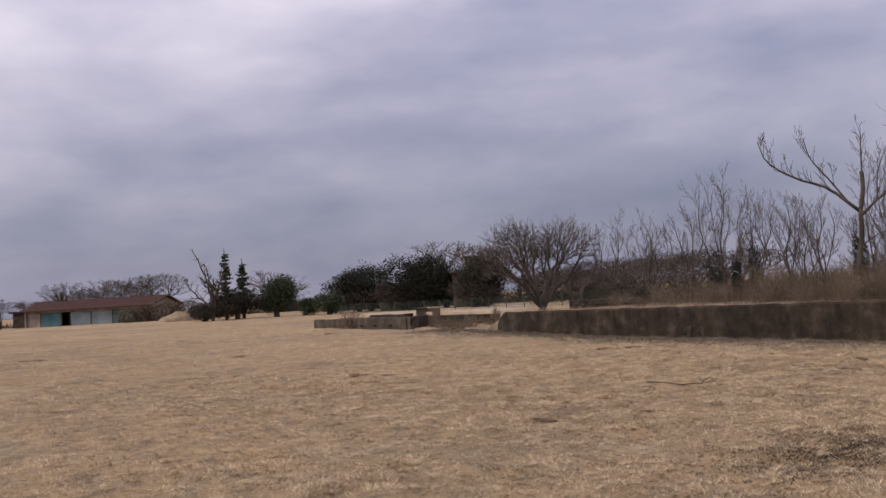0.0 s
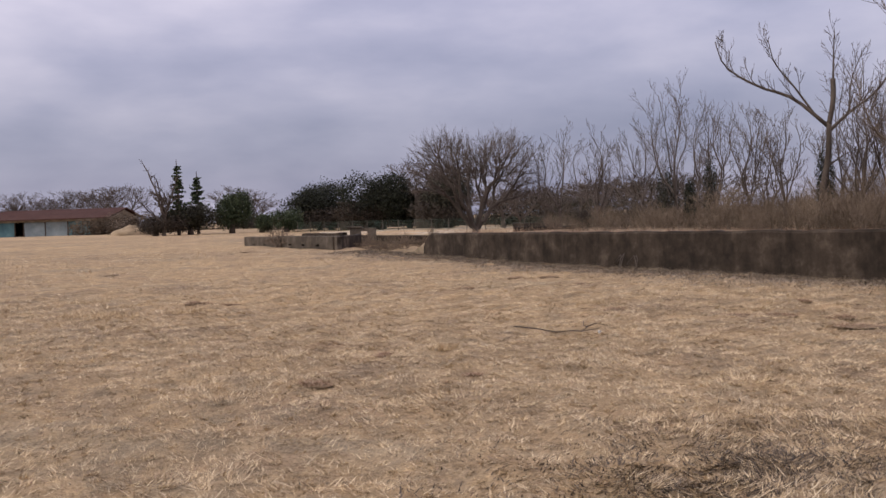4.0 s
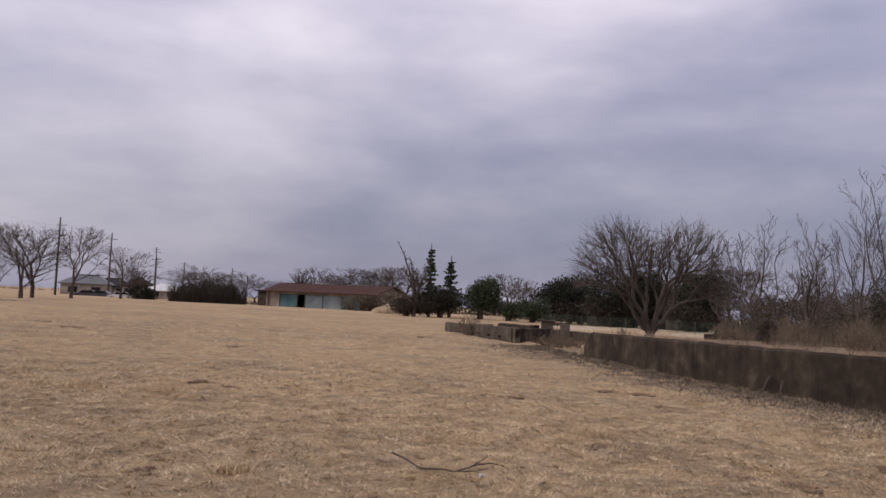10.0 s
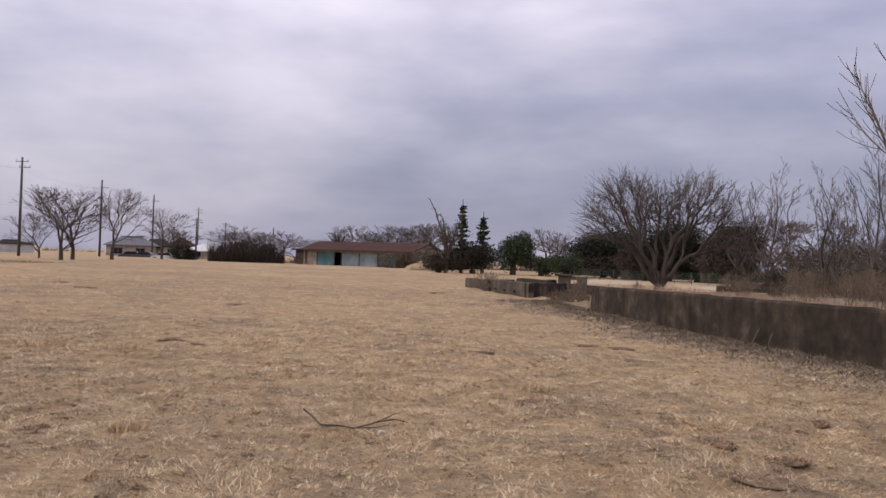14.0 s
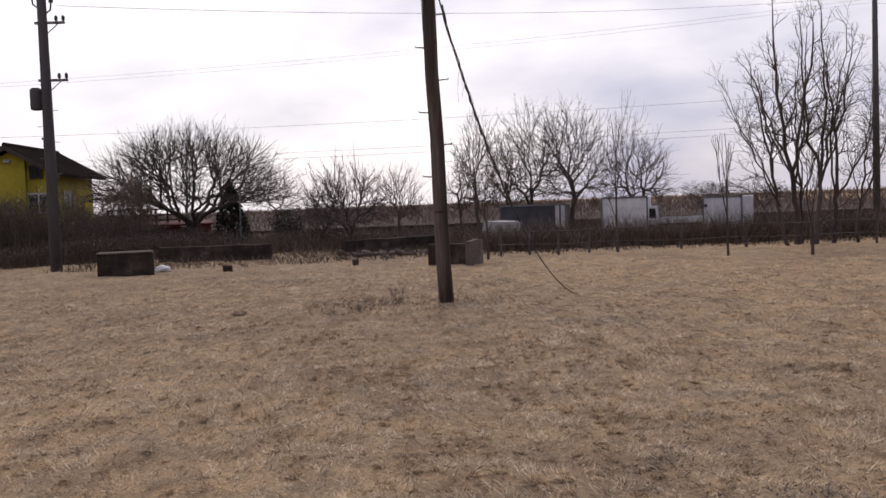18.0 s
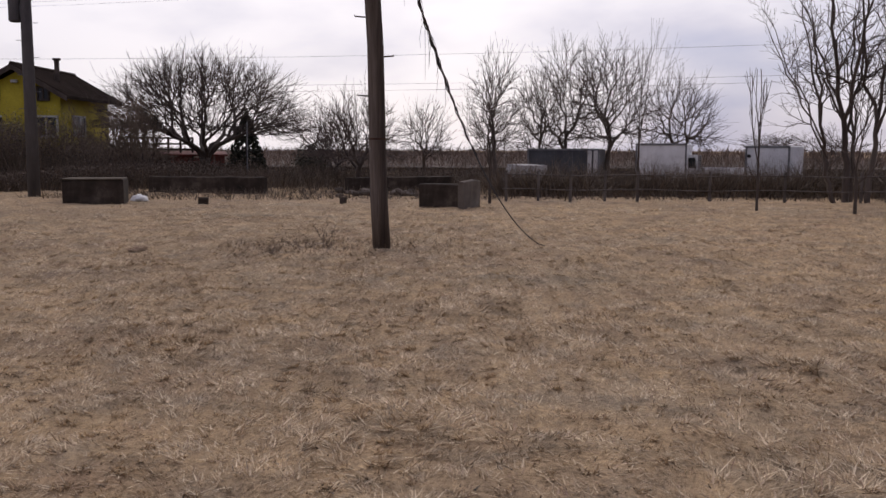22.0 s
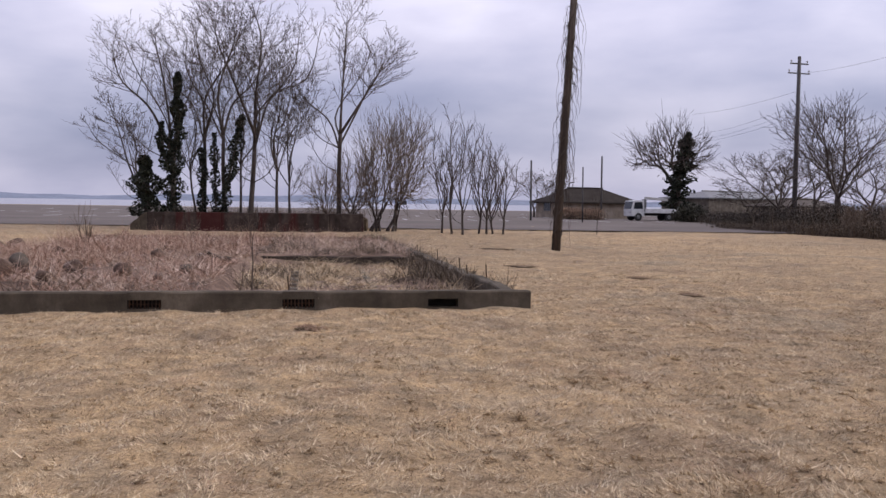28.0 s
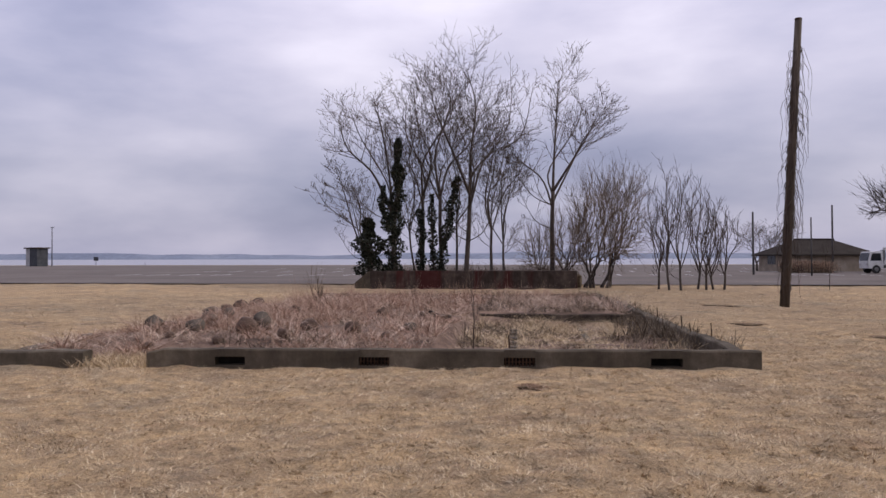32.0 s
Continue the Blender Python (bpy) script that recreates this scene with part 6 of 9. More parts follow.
def hip_house(name, m, w, d, eave, ridge, over, wall_mat, roof_mat, label, windows=(), gable=0.0, group="", category="house"):
    """A house with a hipped roof; gable > 0 puts a small gable over the hips."""
    root = thing(name, m, label, category, group)
    part("wall", Geo().box((-w / 2, -d / 2, -0.3), (w / 2, d / 2, eave), 0.02), wall_mat, root)
    rr = w / 2 - d / 2 * 0.85 if w > d else 0.3
    g = Geo()
    x, y = w / 2 + over, d / 2 + over
    low = [Vector((sx * x, sy * y, eave - 0.12)) for sx, sy in ((-1, -1), (1, -1), (1, 1), (-1, 1))]
    low2 = [v + Vector((0, 0, 0.14)) for v in low]
    if gable:
        hz = eave + (ridge - eave) * (1 - gable)
        ry = y * gable * 1.02
        rx = rr + (x - rr) * gable
        mid = [Vector((sx * rx, sy * ry, hz)) for sx, sy in ((-1, -1), (1, -1), (1, 1), (-1, 1))]
        b = len(g.v)
        g.v += low + low2 + mid
        for k in range(4):
            j = (k + 1) % 4
            g.f.append((b + k, b + j, b + 4 + j, b + 4 + k))
            g.f.append((b + 4 + k, b + 4 + j, b + 8 + j, b + 8 + k))
        g.f.append((b + 3, b + 2, b + 1, b))
        part("roof", g, roof_mat, root)
        up = Geo()
        tm = Matrix(((0, 1, 0, 0), (1, 0, 0, 0), (0, 0, 1, 0), (0, 0, 0, 1)))
        up.prism([(-ry - 0.35, hz - 0.06), (-ry - 0.35, hz + 0.06), (0, ridge + 0.06), (0, ridge - 0.06)], -rx - 0.3, rx + 0.3, tm)
        up.prism([(ry + 0.35, hz - 0.06), (0, ridge - 0.06), (0, ridge + 0.06), (ry + 0.35, hz + 0.06)], -rx - 0.3, rx + 0.3, tm)
        part("upper_roof", up, roof_mat, root)
        ga = Geo()
        ga.prism([(-ry, hz - 0.05), (0, ridge - 0.1), (ry, hz - 0.05)], -rx + 0.1, -rx + 0.2, tm)
        ga.prism([(-ry, hz - 0.05), (0, ridge - 0.1), (ry, hz - 0.05)], rx - 0.2, rx - 0.1, tm)
        part("gable", ga, M_PLASTER, root)
        part("ridge_tile", Geo().tube([Vector((-rx - 0.35, 0, ridge + 0.1)), Vector((rx + 0.35, 0, ridge + 0.1))], [0.13, 0.13], 8, True), roof_mat, root)
        for sx in (-1, 1):
            for sy in (-1, 1):
                part("hip_tile", Geo().tube([Vector((sx * rx, sy * ry, hz + 0.08)), Vector((sx * x, sy * y, eave + 0.08))], [0.11, 0.11], 6, True), roof_mat, root)
    else:
        top = [Vector((-rr, 0, ridge)), Vector((rr, 0, ridge))]
        b = len(g.v)
        g.v += low + low2 + top
        for k in range(4):
            j = (k + 1) % 4
            g.f.append((b + k, b + j, b + 4 + j, b + 4 + k))
        g.f += [(b + 4, b + 5, b + 9, b + 8), (b + 6, b + 7, b + 8, b + 9), (b + 5, b + 6, b + 9), (b + 7, b + 4, b + 8), (b + 3, b + 2, b + 1, b)]
        part("roof", g, roof_mat, root)
        part("ridge_tile", Geo().tube([top[0] + Vector((-0.2, 0, 0.04)), top[1] + Vector((0.2, 0, 0.04))], [0.1, 0.1], 6, True), roof_mat, root)
    for side, u, z0, ww, hh in windows:
        wm = {"front": pose(u, -d / 2 - 0.01, z0), "right": pose(w / 2 + 0.01, u, z0, 0, 0, 90), "left": pose(-w / 2 - 0.01, u, z0, 0, 0, -90)}[side]
        window(root, wm, ww, hh)
    return root


# low houses beside the road, far off
for k, (spot, w, r, label, roof) in enumerate((
        ((*(-47.59, 181.04),), 9.0, 4.4, "low house with a pale shining metal roof", M_STEEL), ((*(-44.02, 187.08),), 8.0, 4.0, "low dark house beside the road", M_GREYTILE),
        ((*(-34.99, 168.59),), 6.0, 4.2, "small grey house with a plain gable wall", M_GREYROOF), ((*(-28.72, 159.61),), 6.5, 3.2, "low shed with a white metal roof", M_WHITE))):
    hip_house("roadside_house", pose(spot[0], spot[1], 0, 0, 0, 8), w, 6.0, r * 0.6, r, 0.5, M_PLASTER, roof, label, (("front", -w * 0.25, 0.9, 1.6, 1.1), ("front", w * 0.22, 0.9, 1.6, 1.1)), 0.0, "houses beside the road")


def car(m, paint, label):
    root = thing("parked_car", m, label, "car", "cars parked by the houses")
    g = Geo()
    g.prism([(-2.0, 0.28), (-2.05, 0.75), (-1.3, 0.88), (-0.75, 1.38), (0.95, 1.42), (1.55, 0.95), (2.0, 0.9), (2.05, 0.3)], -0.8, 0.8)
    part("body", g, paint, root)
    g = Geo()
    g.prism([(-1.15, 0.92), (-0.70, 1.32), (0.90, 1.36), (1.40, 0.95)], -0.812, 0.812)
    part("side_window", g, M_PANE, root)
    for x in (-1.3, 1.3):
        for y in (-0.72, 0.72):
            w = part("wheel", Geo().tube([Vector((x, y - 0.09, 0.3)), Vector((x, y + 0.09, 0.3))], [0.3, 0.3], 14, True), M_TYRE, root)
            part("rim", Geo().tube([Vector((x, y - 0.095, 0.3)), Vector((x, y + 0.095, 0.3))], [0.17, 0.17], 10, True), M_STEEL, w)


car(pose(*(-34.77, 153.29), 0.0, 0, 0, 10), M_WHITE, "white hatchback parked by the houses")
car(pose(*(-41.14, 156.89), 0.0, 0, 0, 4), M_CARPAINT, "dark car parked by the houses")
car(pose(*(-38.96, 157.44), 0.0, 0, 0, -8), M_CARPAINT, "dark car parked beside a white one")


# ---- utility poles ----
def crossarm(root, z, reach0, reach1, m=None, knobs=3):
    arm = part("crossarm", Geo().box((-0.045, reach0, z), (0.045, reach1, z + 0.09), 0.01), M_STEEL, root)
    for k in range(knobs):
        y = reach0 + 0.08 + (reach1 - reach0 - 0.16) * k / max(1, knobs - 1)
        g = Geo()
        g.tube([Vector((0, y, z + 0.09)), Vector((0, y, z + 0.17)), Vector((0, y, z + 0.19)), Vector((0, y, z + 0.27)), Vector((0, y, z + 0.30))], [0.02, 0.02, 0.065, 0.055, 0.02], 8, True)
        part("insulator", g, M_PORCELAIN, arm)
    return arm


def utility_pole(x, y, h, label, seed, arms=1, turn=0.0, transformer=False, z=0.0, r=0.16, one_side=True, material=None):
    root = thing("utility_pole", pose(x, y, z, 0, 0, turn), label, "utility pole", "line of utility poles")
    part("pole", Geo().tube([Vector((0, 0, -0.3)), Vector((0, 0, h * 0.5)), Vector((0, 0, h))], [r, r * 0.82, r * 0.62], 12, True), material or M_CONCPOLE, root, "", True)
    if arms >= 1:
        crossarm(root, h * 0.90, -1.0 if one_side else -0.9, 0.35 if one_side else 0.9)
    if arms >= 2:
        crossarm(root, h * 0.955, -0.75, 0.75)
    if arms >= 3:
        crossarm(root, h * 0.78, -0.2, 0.95, None, 2)
    for k in range(int((h - 2.2) / 0.9)):
        zz = 2.2 + k * 0.9
        s = 1 if k % 2 else -1
        part("climbing_peg", Geo().tube([Vector((0, s * r * 0.5, zz)), Vector((0, s * (r + 0.16), zz))], [0.01, 0.01], 4, True), M_STEEL, root)
    if transformer:
        t = part("transformer", Geo().tube([Vector((0, -0.40, h * 0.575)), Vector((0, -0.40, h * 0.58)), Vector((0, -0.40, h * 0.64)), Vector((0, -0.40, h * 0.645))], [0.15, 0.19, 0.19, 0.15], 12, True), M_CONCPOLE, root)
        part("bracket", Geo().box((-0.04, -0.25, h * 0.60), (0.04, -0.08, h * 0.63)), M_STEEL, t)
    return root


POLES = ((-41.1, 21.9), (-41.1, 66.9), (-41.1, 108), (-41.1, 139), (-41.1, 171))
for k, (x, y) in enumerate(POLES):
    utility_pole(x, y, 12.6 if k == 0 else 12.35, "tall dark concrete utility pole with an insulated crossarm", k, 2 if k in (0, 2) else 1, 90, False, -0.3 if k == 0 else 0, 0.19)
for k, (spot, top) in enumerate((((*(-38.13, 198.55),), 11.54), ((*(-27.53, 144.58),), 7.12), ((*(-29.72, 184.80),), 8.01), ((*(-22.40, 205.97),), 8.01))):
    utility_pole(spot[0], spot[1], top, "distant utility pole with crossarms beside the houses", 20 + k, 2 if k != 3 else 1, 90, False, 0, 0.16)


def hanging(a, b, sag, r=0.014, n=18):
    a, b = Vector(a), Vector(b)
    pts = [a.lerp(b, k / n) - Vector((0, 0, 4 * sag * (k / n) * (1 - k / n))) for k in range(n + 1)]
    return Geo().tube(pts, [r] * (n + 1), 4)


def cable(a, b, sag, r=0.014):
    ob = part("overhead_cable", hanging(a, b, sag, r * 0.65), M_WIRE)
    return tagged(ob, "thin dark overhead cable strung between utility poles", "cable", "overhead cables")

# ---- west: old wooden pole with its stay ----
PX, PY = -10.95, -1.53
pole = thing("old_wooden_pole", pose(PX, PY, 0.06), "weathered brown leaning wooden pole with iron climbing pegs", "pole")
foot, head = Vector((0, 0, -0.25)), Vector((0.24, -0.20, 7.2))
pts = [foot.lerp(head, k / 8) + Vector((0.012 * math.sin(k * 1.9), 0.012 * math.cos(k * 2.3), 0)) for k in range(9)]
part("shaft", Geo().tube(pts, [0.118, 0.112, 0.108, 0.104, 0.101, 0.099, 0.096, 0.094, 0.091], 14, True), M_POLEWOOD, pole, "", True)
# dry splits running up the shaft
g = Geo()
for k in range(7):
    a = k * 0.9 + 0.3
    z0 = 0.3 + (k * 1.37) % 4.2
    L = 0.9 + (k % 3) * 0.5
    line = [foot.lerp(head, (z0 + L * j / 5 + 0.25) / 7.45) + Vector((math.cos(a) * 0.101, math.sin(a) * 0.101, 0)) for j in range(6)]
    g.tube(line, [0.002, 0.006, 0.007, 0.007, 0.006, 0.002], 4)
part("split", g, M_VOID, pole)
for k in range(9):
    z = 1.95 + k * 0.48
    c = foot.lerp(head, (z + 0.25) / 7.45)
    s = 1 if k % 2 else -1
    g = Geo().tube([c + Vector((0, s * 0.09, 0)), c + Vector((0, s * 0.23, 0.01)), c + Vector((0, s * 0.235, 0.03))], [0.009, 0.009, 0.009], 6, True)
    part("climbing_peg", g, M_RUSTIRON, pole)
for z, r in ((1.42, 0.107), (3.95, 0.099)):
    c = foot.lerp(head, (z + 0.25) / 7.45)
    part("iron_band", Geo().tube([c - Vector((0, 0, 0.012)), c + Vector((0, 0, 0.012))], [r + 0.003, r + 0.003], 14, True), M_RUSTIRON, pole)
c = foot.lerp(head, 5.55 / 7.45)
ins = Geo()
for k in range(2):
    ins.tube([c + Vector((0, -0.2, 0.05 + k * 0.28)), c + Vector((0, -0.2, 0.13 + k * 0.28)), c + Vector((0, -0.2, 0.18 + k * 0.28)), c + Vector((0, -0.2, 0.24 + k * 0.28))], [0.02, 0.045, 0.04, 0.015], 8, True)
ins.box((-0.02, -0.21, -0.05), (0.02, -0.1, 0.0), 0, Matrix.Translation(c))
part("insulator", ins, M_PORCELAIN, pole)

stay = thing("stay_wire", pose(0, 0, 0), "slack stay wire wound with dead vines, anchored in grass", "stay wire")
A, B = Vector((PX + 0.05, PY + 0.03, 4.70)), Vector((-11.46, 0.60, 0.08))


def stay_at(t):
    """A slack line from the pole to its anchor: steep above, flatter towards the ground."""
    return Vector((A.x + (B.x - A.x) * t, A.y + (B.y - A.y) * t, B.z + (A.z - B.z) * (0.55 * (1 - t) ** 1.4 + 0.45 * (1 - t) ** 2.1)))


part("wire", Geo().tube([stay_at(k / 24) for k in range(25)], [0.011 - 0.0045 * k / 24 for k in range(25)], 6, True), M_WIRE, stay, "", True)
rng = np.random.default_rng(700)
for s in range(5):
    t0, t1 = 0.01 + 0.008 * s, 0.56 - 0.05 * s
    line = []
    for k in range(46):
        t = t0 + (t1 - t0) * k / 45
        q = stay_at(t)
        a = k * 0.9 + s * 1.3
        w = 0.014 + 0.010 * math.sin(k * 0.5 + s)
        line.append(q + Vector((math.cos(a) * w, math.sin(a) * w, rng.normal() * 0.01)))
    part("vine", Geo().tube(line, [0.007 + 0.004 * math.sin(k * 0.3 + s) for k in range(46)], 5), M_TIMBER, stay, "", True)
for s in range(12):
    t = rng.uniform(0.03, 0.5)
    q = stay_at(t)
    L = rng.uniform(0.2, 0.75)
    d = Vector(rng.normal(size=3) * 0.05)
    line = [q, q + d + Vector((0, 0, -L * 0.3)), q + d * 1.6 + Vector((0, 0, -L * 0.7)), q + d * 1.2 + Vector((0, 0, -L))]
    part("vine_tendril", Geo().tube(line, [0.004, 0.0035, 0.003, 0.002], 4), M_BARK, stay)

# brushwood round the pole's foot
for k, (spot, h, w) in enumerate((((*(-11.14, -2.58),), 0.20, 0.7), ((*(-11.17, -2.29),), 0.36, 0.35), ((*(-10.42, -2.83),), 0.18, 0.5))):
    shrub(spot[0], spot[1], flat(*spot), h, w, 12, 710 + k, "low bare brushwood in the grass by the old pole", 0.004)
rng = np.random.default_rng(716)
n = 700
a, r = rng.uniform(0, 6.28, n), np.sqrt(rng.uniform(0, 1, n))
x, y = PX - 0.2 + np.cos(a) * r * 1.1, PY - 0.7 + np.sin(a) * r * 1.6
tagged(new("dead_weeds", blades_mesh("dead_weeds", x, y, lie(x, y), 0.09, 0.005, 1.3, M_BLADE_DARK, rng)), "dark dead weeds round the pole's foot", "weeds", "", "stuff")


# ---- concrete remains ----
def slab(name, p0, p1, deep, h, label, material=M_WALLCONC, ch=0.02, z=0.0, jag=0.0, category="concrete block"):
    """A standing block or wall piece from p0 to p1, with a worn, slightly uneven top."""
    d = Vector((p1[0] - p0[0], p1[1] - p0[1], 0))
    m = pose(p0[0], p0[1], z, 0, 0, math.degrees(math.atan2(d.y, d.x)))
    L = d.length
    root = thing(name, m, label, category)
    n = max(3, int(L / 0.25))
    g = Geo()
    prev = None
    for j in range(n + 1):
        x = L * j / n
        top = h + jag * noise.noise(Vector((x * 1.7, p0[0], p0[1])))
        row = [Vector((x, 0, -0.25)), Vector((x, 0, top - ch)), Vector((x, ch, top)), Vector((x, deep - ch, top)), Vector((x, deep, top - ch)), Vector((x, deep, -0.25))]
        b = len(g.v)
        g.v += row
        if prev is not None:
            for k in range(5):
                g.f.append((prev + k, b + k, b + k + 1, prev + k + 1))
        else:
            g.f.append(tuple(b + k for k in range(6)))
        prev = b
    g.f.append(tuple(prev + k for k in reversed(range(6))))
    part("body", g, material, root)
    return root


b1 = slab("concrete_block", (-20.31, -9.87), (-20.65, -8.55), 1.0, 0.58, "dark box-shaped concrete block with a pale top edge", M_WALLCONC, 0.03, 0.03, 0.02)
g = Geo().box((-0.02, -0.02, 0.575), (1.34, 1.02, 0.615), 0.012)
part("cap", g, M_FOUNDCONC, b1, "pale worn cap")
slab("low_concrete_wall", (-25.99, -9.84), (-25.48, -6.28), 0.3, 0.50, "low dark concrete wall behind a block", M_WALLCONC, 0.02, 0.03, 0.03, "wall")
slab("low_concrete_wall", (-26.92, -3.98), (-28.86, -0.81), 0.3, 0.46, "low dark concrete wall behind the old pole", M_WALLCONC, 0.02, 0.03, 0.03, "wall")
b2 = slab("concrete_block", (-20.10, -1.49), (-19.63, -0.46), 0.35, 0.55, "dark mossy concrete block beside the stay", M_WALLCONC, 0.03, 0.03, 0.02)
b3 = slab("broken_slab", (-19.21, -0.47), (-20.04, -0.09), 0.14, 0.62, "pale broken upright slab leaning by a block", M_OLDCONC, 0.02, 0.03, 0.10)
slab("concrete_stump", (-20.77, -6.81), (-20.83, -6.58), 0.25, 0.16, "small dark concrete stump in the grass", M_WALLCONC, 0.03, 0.03, 0.03)
slab("post_stump", (-21.21, -3.48), (-21.14, -3.38), 0.12, 0.17, "short dark stump of a post", M_TIMBER, 0.01, 0.03, 0.0, "post")
bm = bmesh.new()
bmesh.ops.create_icosphere(bm, subdivisions=3, radius=0.22)
for v in bm.verts:
    v.co = Vector((v.co.x * 1.2, v.co.y * 0.9, max(-0.02, v.co.z * 0.65))) * (1 + 0.3 * noise.noise(v.co * 9))
bag = part("plastic_sack", Geo().add(bm), M_BAG, None, "", True)
bag.matrix_basis = pose(*(-22.13, -8.71), 0.05)
tagged(bag, "crumpled white plastic sack lying by a block", "sack")
rng = np.random.default_rng(720)
rub = Geo()
for k in range(40):
    s = rng.uniform(0.05, 0.16)
    x, y = (-24.89, -2.15)
    rub.box((-s, -s * 0.8, -s * 0.4), (s, s * 0.8, s * 0.4), s * 0.2, pose(x + rng.normal() * 0.5, y + rng.normal() * 1.0, 0.06 + rng.uniform(0, 0.1), rng.uniform(-30, 30), rng.uniform(-30, 30), rng.uniform(0, 180)))
tagged(part("rubble", rub, M_RUBBLE), "scattered grey broken rubble by the low wall", "rubble", "", "stuff")

# ---- rail fence ----
fence = thing("rail_fence", pose(0, 0, 0), "low weathered fence with two thin rails along the field", "fence")
FX, FY0, FY1 = -22.3, 0.6, 40.0


def fence_x(y):
    return -22.0 + 0.06 * (y - 1.0) - (0.0016 * (y - 12) ** 2 if y > 12 else 0)


posts = [0.6, 1.4, 2.2, 3.05, 3.85, 5.6, 7.4, 9.2, 11]
for y in posts:
    part("post", Geo().tube([Vector((fence_x(y), y, -0.2)), Vector((fence_x(y) + 0.01, y, 0.85))], [0.04, 0.035], 7, True), M_GREYTIMBER, fence)
for z in (0.38, 0.74):
    line = [Vector((fence_x(y) + 0.04, y, z + 0.015 * math.sin(y * 2))) for y in np.linspace(0.5, 11.1, 34)]
    part("rail", Geo().tube(line, [0.016] * 34, 6, True), M_GREYTIMBER, fence, "", True)

# brush along the fence
thicket("roadside_brush", -2.5, 1.0, 0.5, 12, 22000, 0.82, M_BRUSH, "brown low brush behind the rail fence", 730, None, 0.95, 0.010, lambda y: -25.0 + 0 * y)
thicket("roadside_brush", -3.0, 1.2, 12, 26, 20000, 0.82, M_BRUSH, "brown low brush behind the saplings", 731, None, 0.95, 0.010, lambda y: -25.0 + 0 * y)
thicket("roadside_brush", -3.0, 3.0, -24, 2, 20000, 0.7, M_BRUSH, "dark brown brush behind the concrete remains", 732, None, 0.95, 0.011, lambda y: -31.5 + 0 * y)
thicket("roadside_grass", -4.0, 2.0, -12, 26, 14000, 0.16, M_BRUSH, "dry verge grass by the fence", 733, None, 0.9, 0.012, lambda y: -24.5 + 0 * y)
thicket("reed_field", -60, 0, -60, 120, 60000, 1.4, M_REED, "wide field of dead brown reeds beyond the road", 734, -0.4, 0.6, 0.045, lambda y: -58.0 + 0 * y, "reeds")
thicket("reed_field", -340, 0, -300, 420, 50000, 2.1, M_REED, "dead brown reeds reaching to the horizon", 736, -0.4, 0.6, 0.22, lambda y: -118.0 + 0 * y, "reeds")
thicket("reed_field", -8, 0, -30, 60, 18000, 1.1, M_REED, "edge of the dead brown reed field", 735, -0.45, 0.6, 0.025, lambda y: -52.0 + 0 * y, "reeds")


def hedge_line(name, pts, h, w, n, size, material, label, seed, stems=True, category="hedge"):
    """A belt of scrub along a line of (x, y, height): leaf clumps, an uneven top and bare stems showing."""
    rng = np.random.default_rng(seed)
    n = int(n * 4.4)
    p = np.array(pts, float)
    seg = rng.integers(0, len(p) - 1, n)
    t = rng.uniform(0, 1, n)
    c = p[seg] + (p[seg + 1] - p[seg]) * t[:, None]
    hump = 0.72 + 0.28 * np.sin(c[:, 0] * 0.9 + c[:, 1] * 1.1 + seed) * np.sin(c[:, 1] * 0.37) + 0.10 * rng.normal(size=n)
    z = h * c[:, 2] * hump * np.sqrt(rng.uniform(0, 1, n))
    off = rng.normal(size=(n, 2)) * w * 0.4
    pos = np.stack([c[:, 0] + off[:, 0], c[:, 1] + off[:, 1], np.maximum(0.03, z)], 1)
    root = thing(name, pose(0, 0, 0), label, category)
    lv = tagged(new("foliage", leaves_mesh("foliage", pos, size * 0.38, material, rng)), kind="stuff")
    lv.parent = root
    if stems:
        k = n // 14
        st = tagged(new("brush", blades_mesh("brush", pos[:k, 0], pos[:k, 1], np.zeros(k), h * 0.95 * c[:k, 2] * np.clip(hump[:k], 0.3, 1.4), size * 0.16, 0.4, M_BRUSH, rng)), kind="stuff")
        st.parent = root
    return root


hedge_line("dark_hedge", ((*(-30.47, 19.79), 0.7), (*(-31.40, 21.97), 1.0), (*(-31.00, 28.79), 0.95), (*(-32.13, 36.11), 0.85), (*(-32.28, 46.28), 0.8), (*(-33.34, 50.42), 0.6)), 1.75, 2.0, 9000, 0.11, M_HEDGE, "long dark overgrown hedge along the field's edge", 740)
hedge_line("verge_brush", ((*(-25.86, 6.42), 0.8), (*(-24.76, 15.74), 1), (*(-25.89, 25.47), 1), (*(-26.56, 45.29), 1), (*(-23.43, 68.93), 1)), 0.55, 2.0, 8000, 0.10, M_BRUSH, "low brown brush along the field's edge", 741)
hedge_line("clipped_hedge", ((*(-35.54, 67.81), 1), (*(-30.32, 70.42), 1)), 2.0, 0.8, 4200, 0.10, M_IVY, "clipped dark hedge before a tiled house", 742, False)

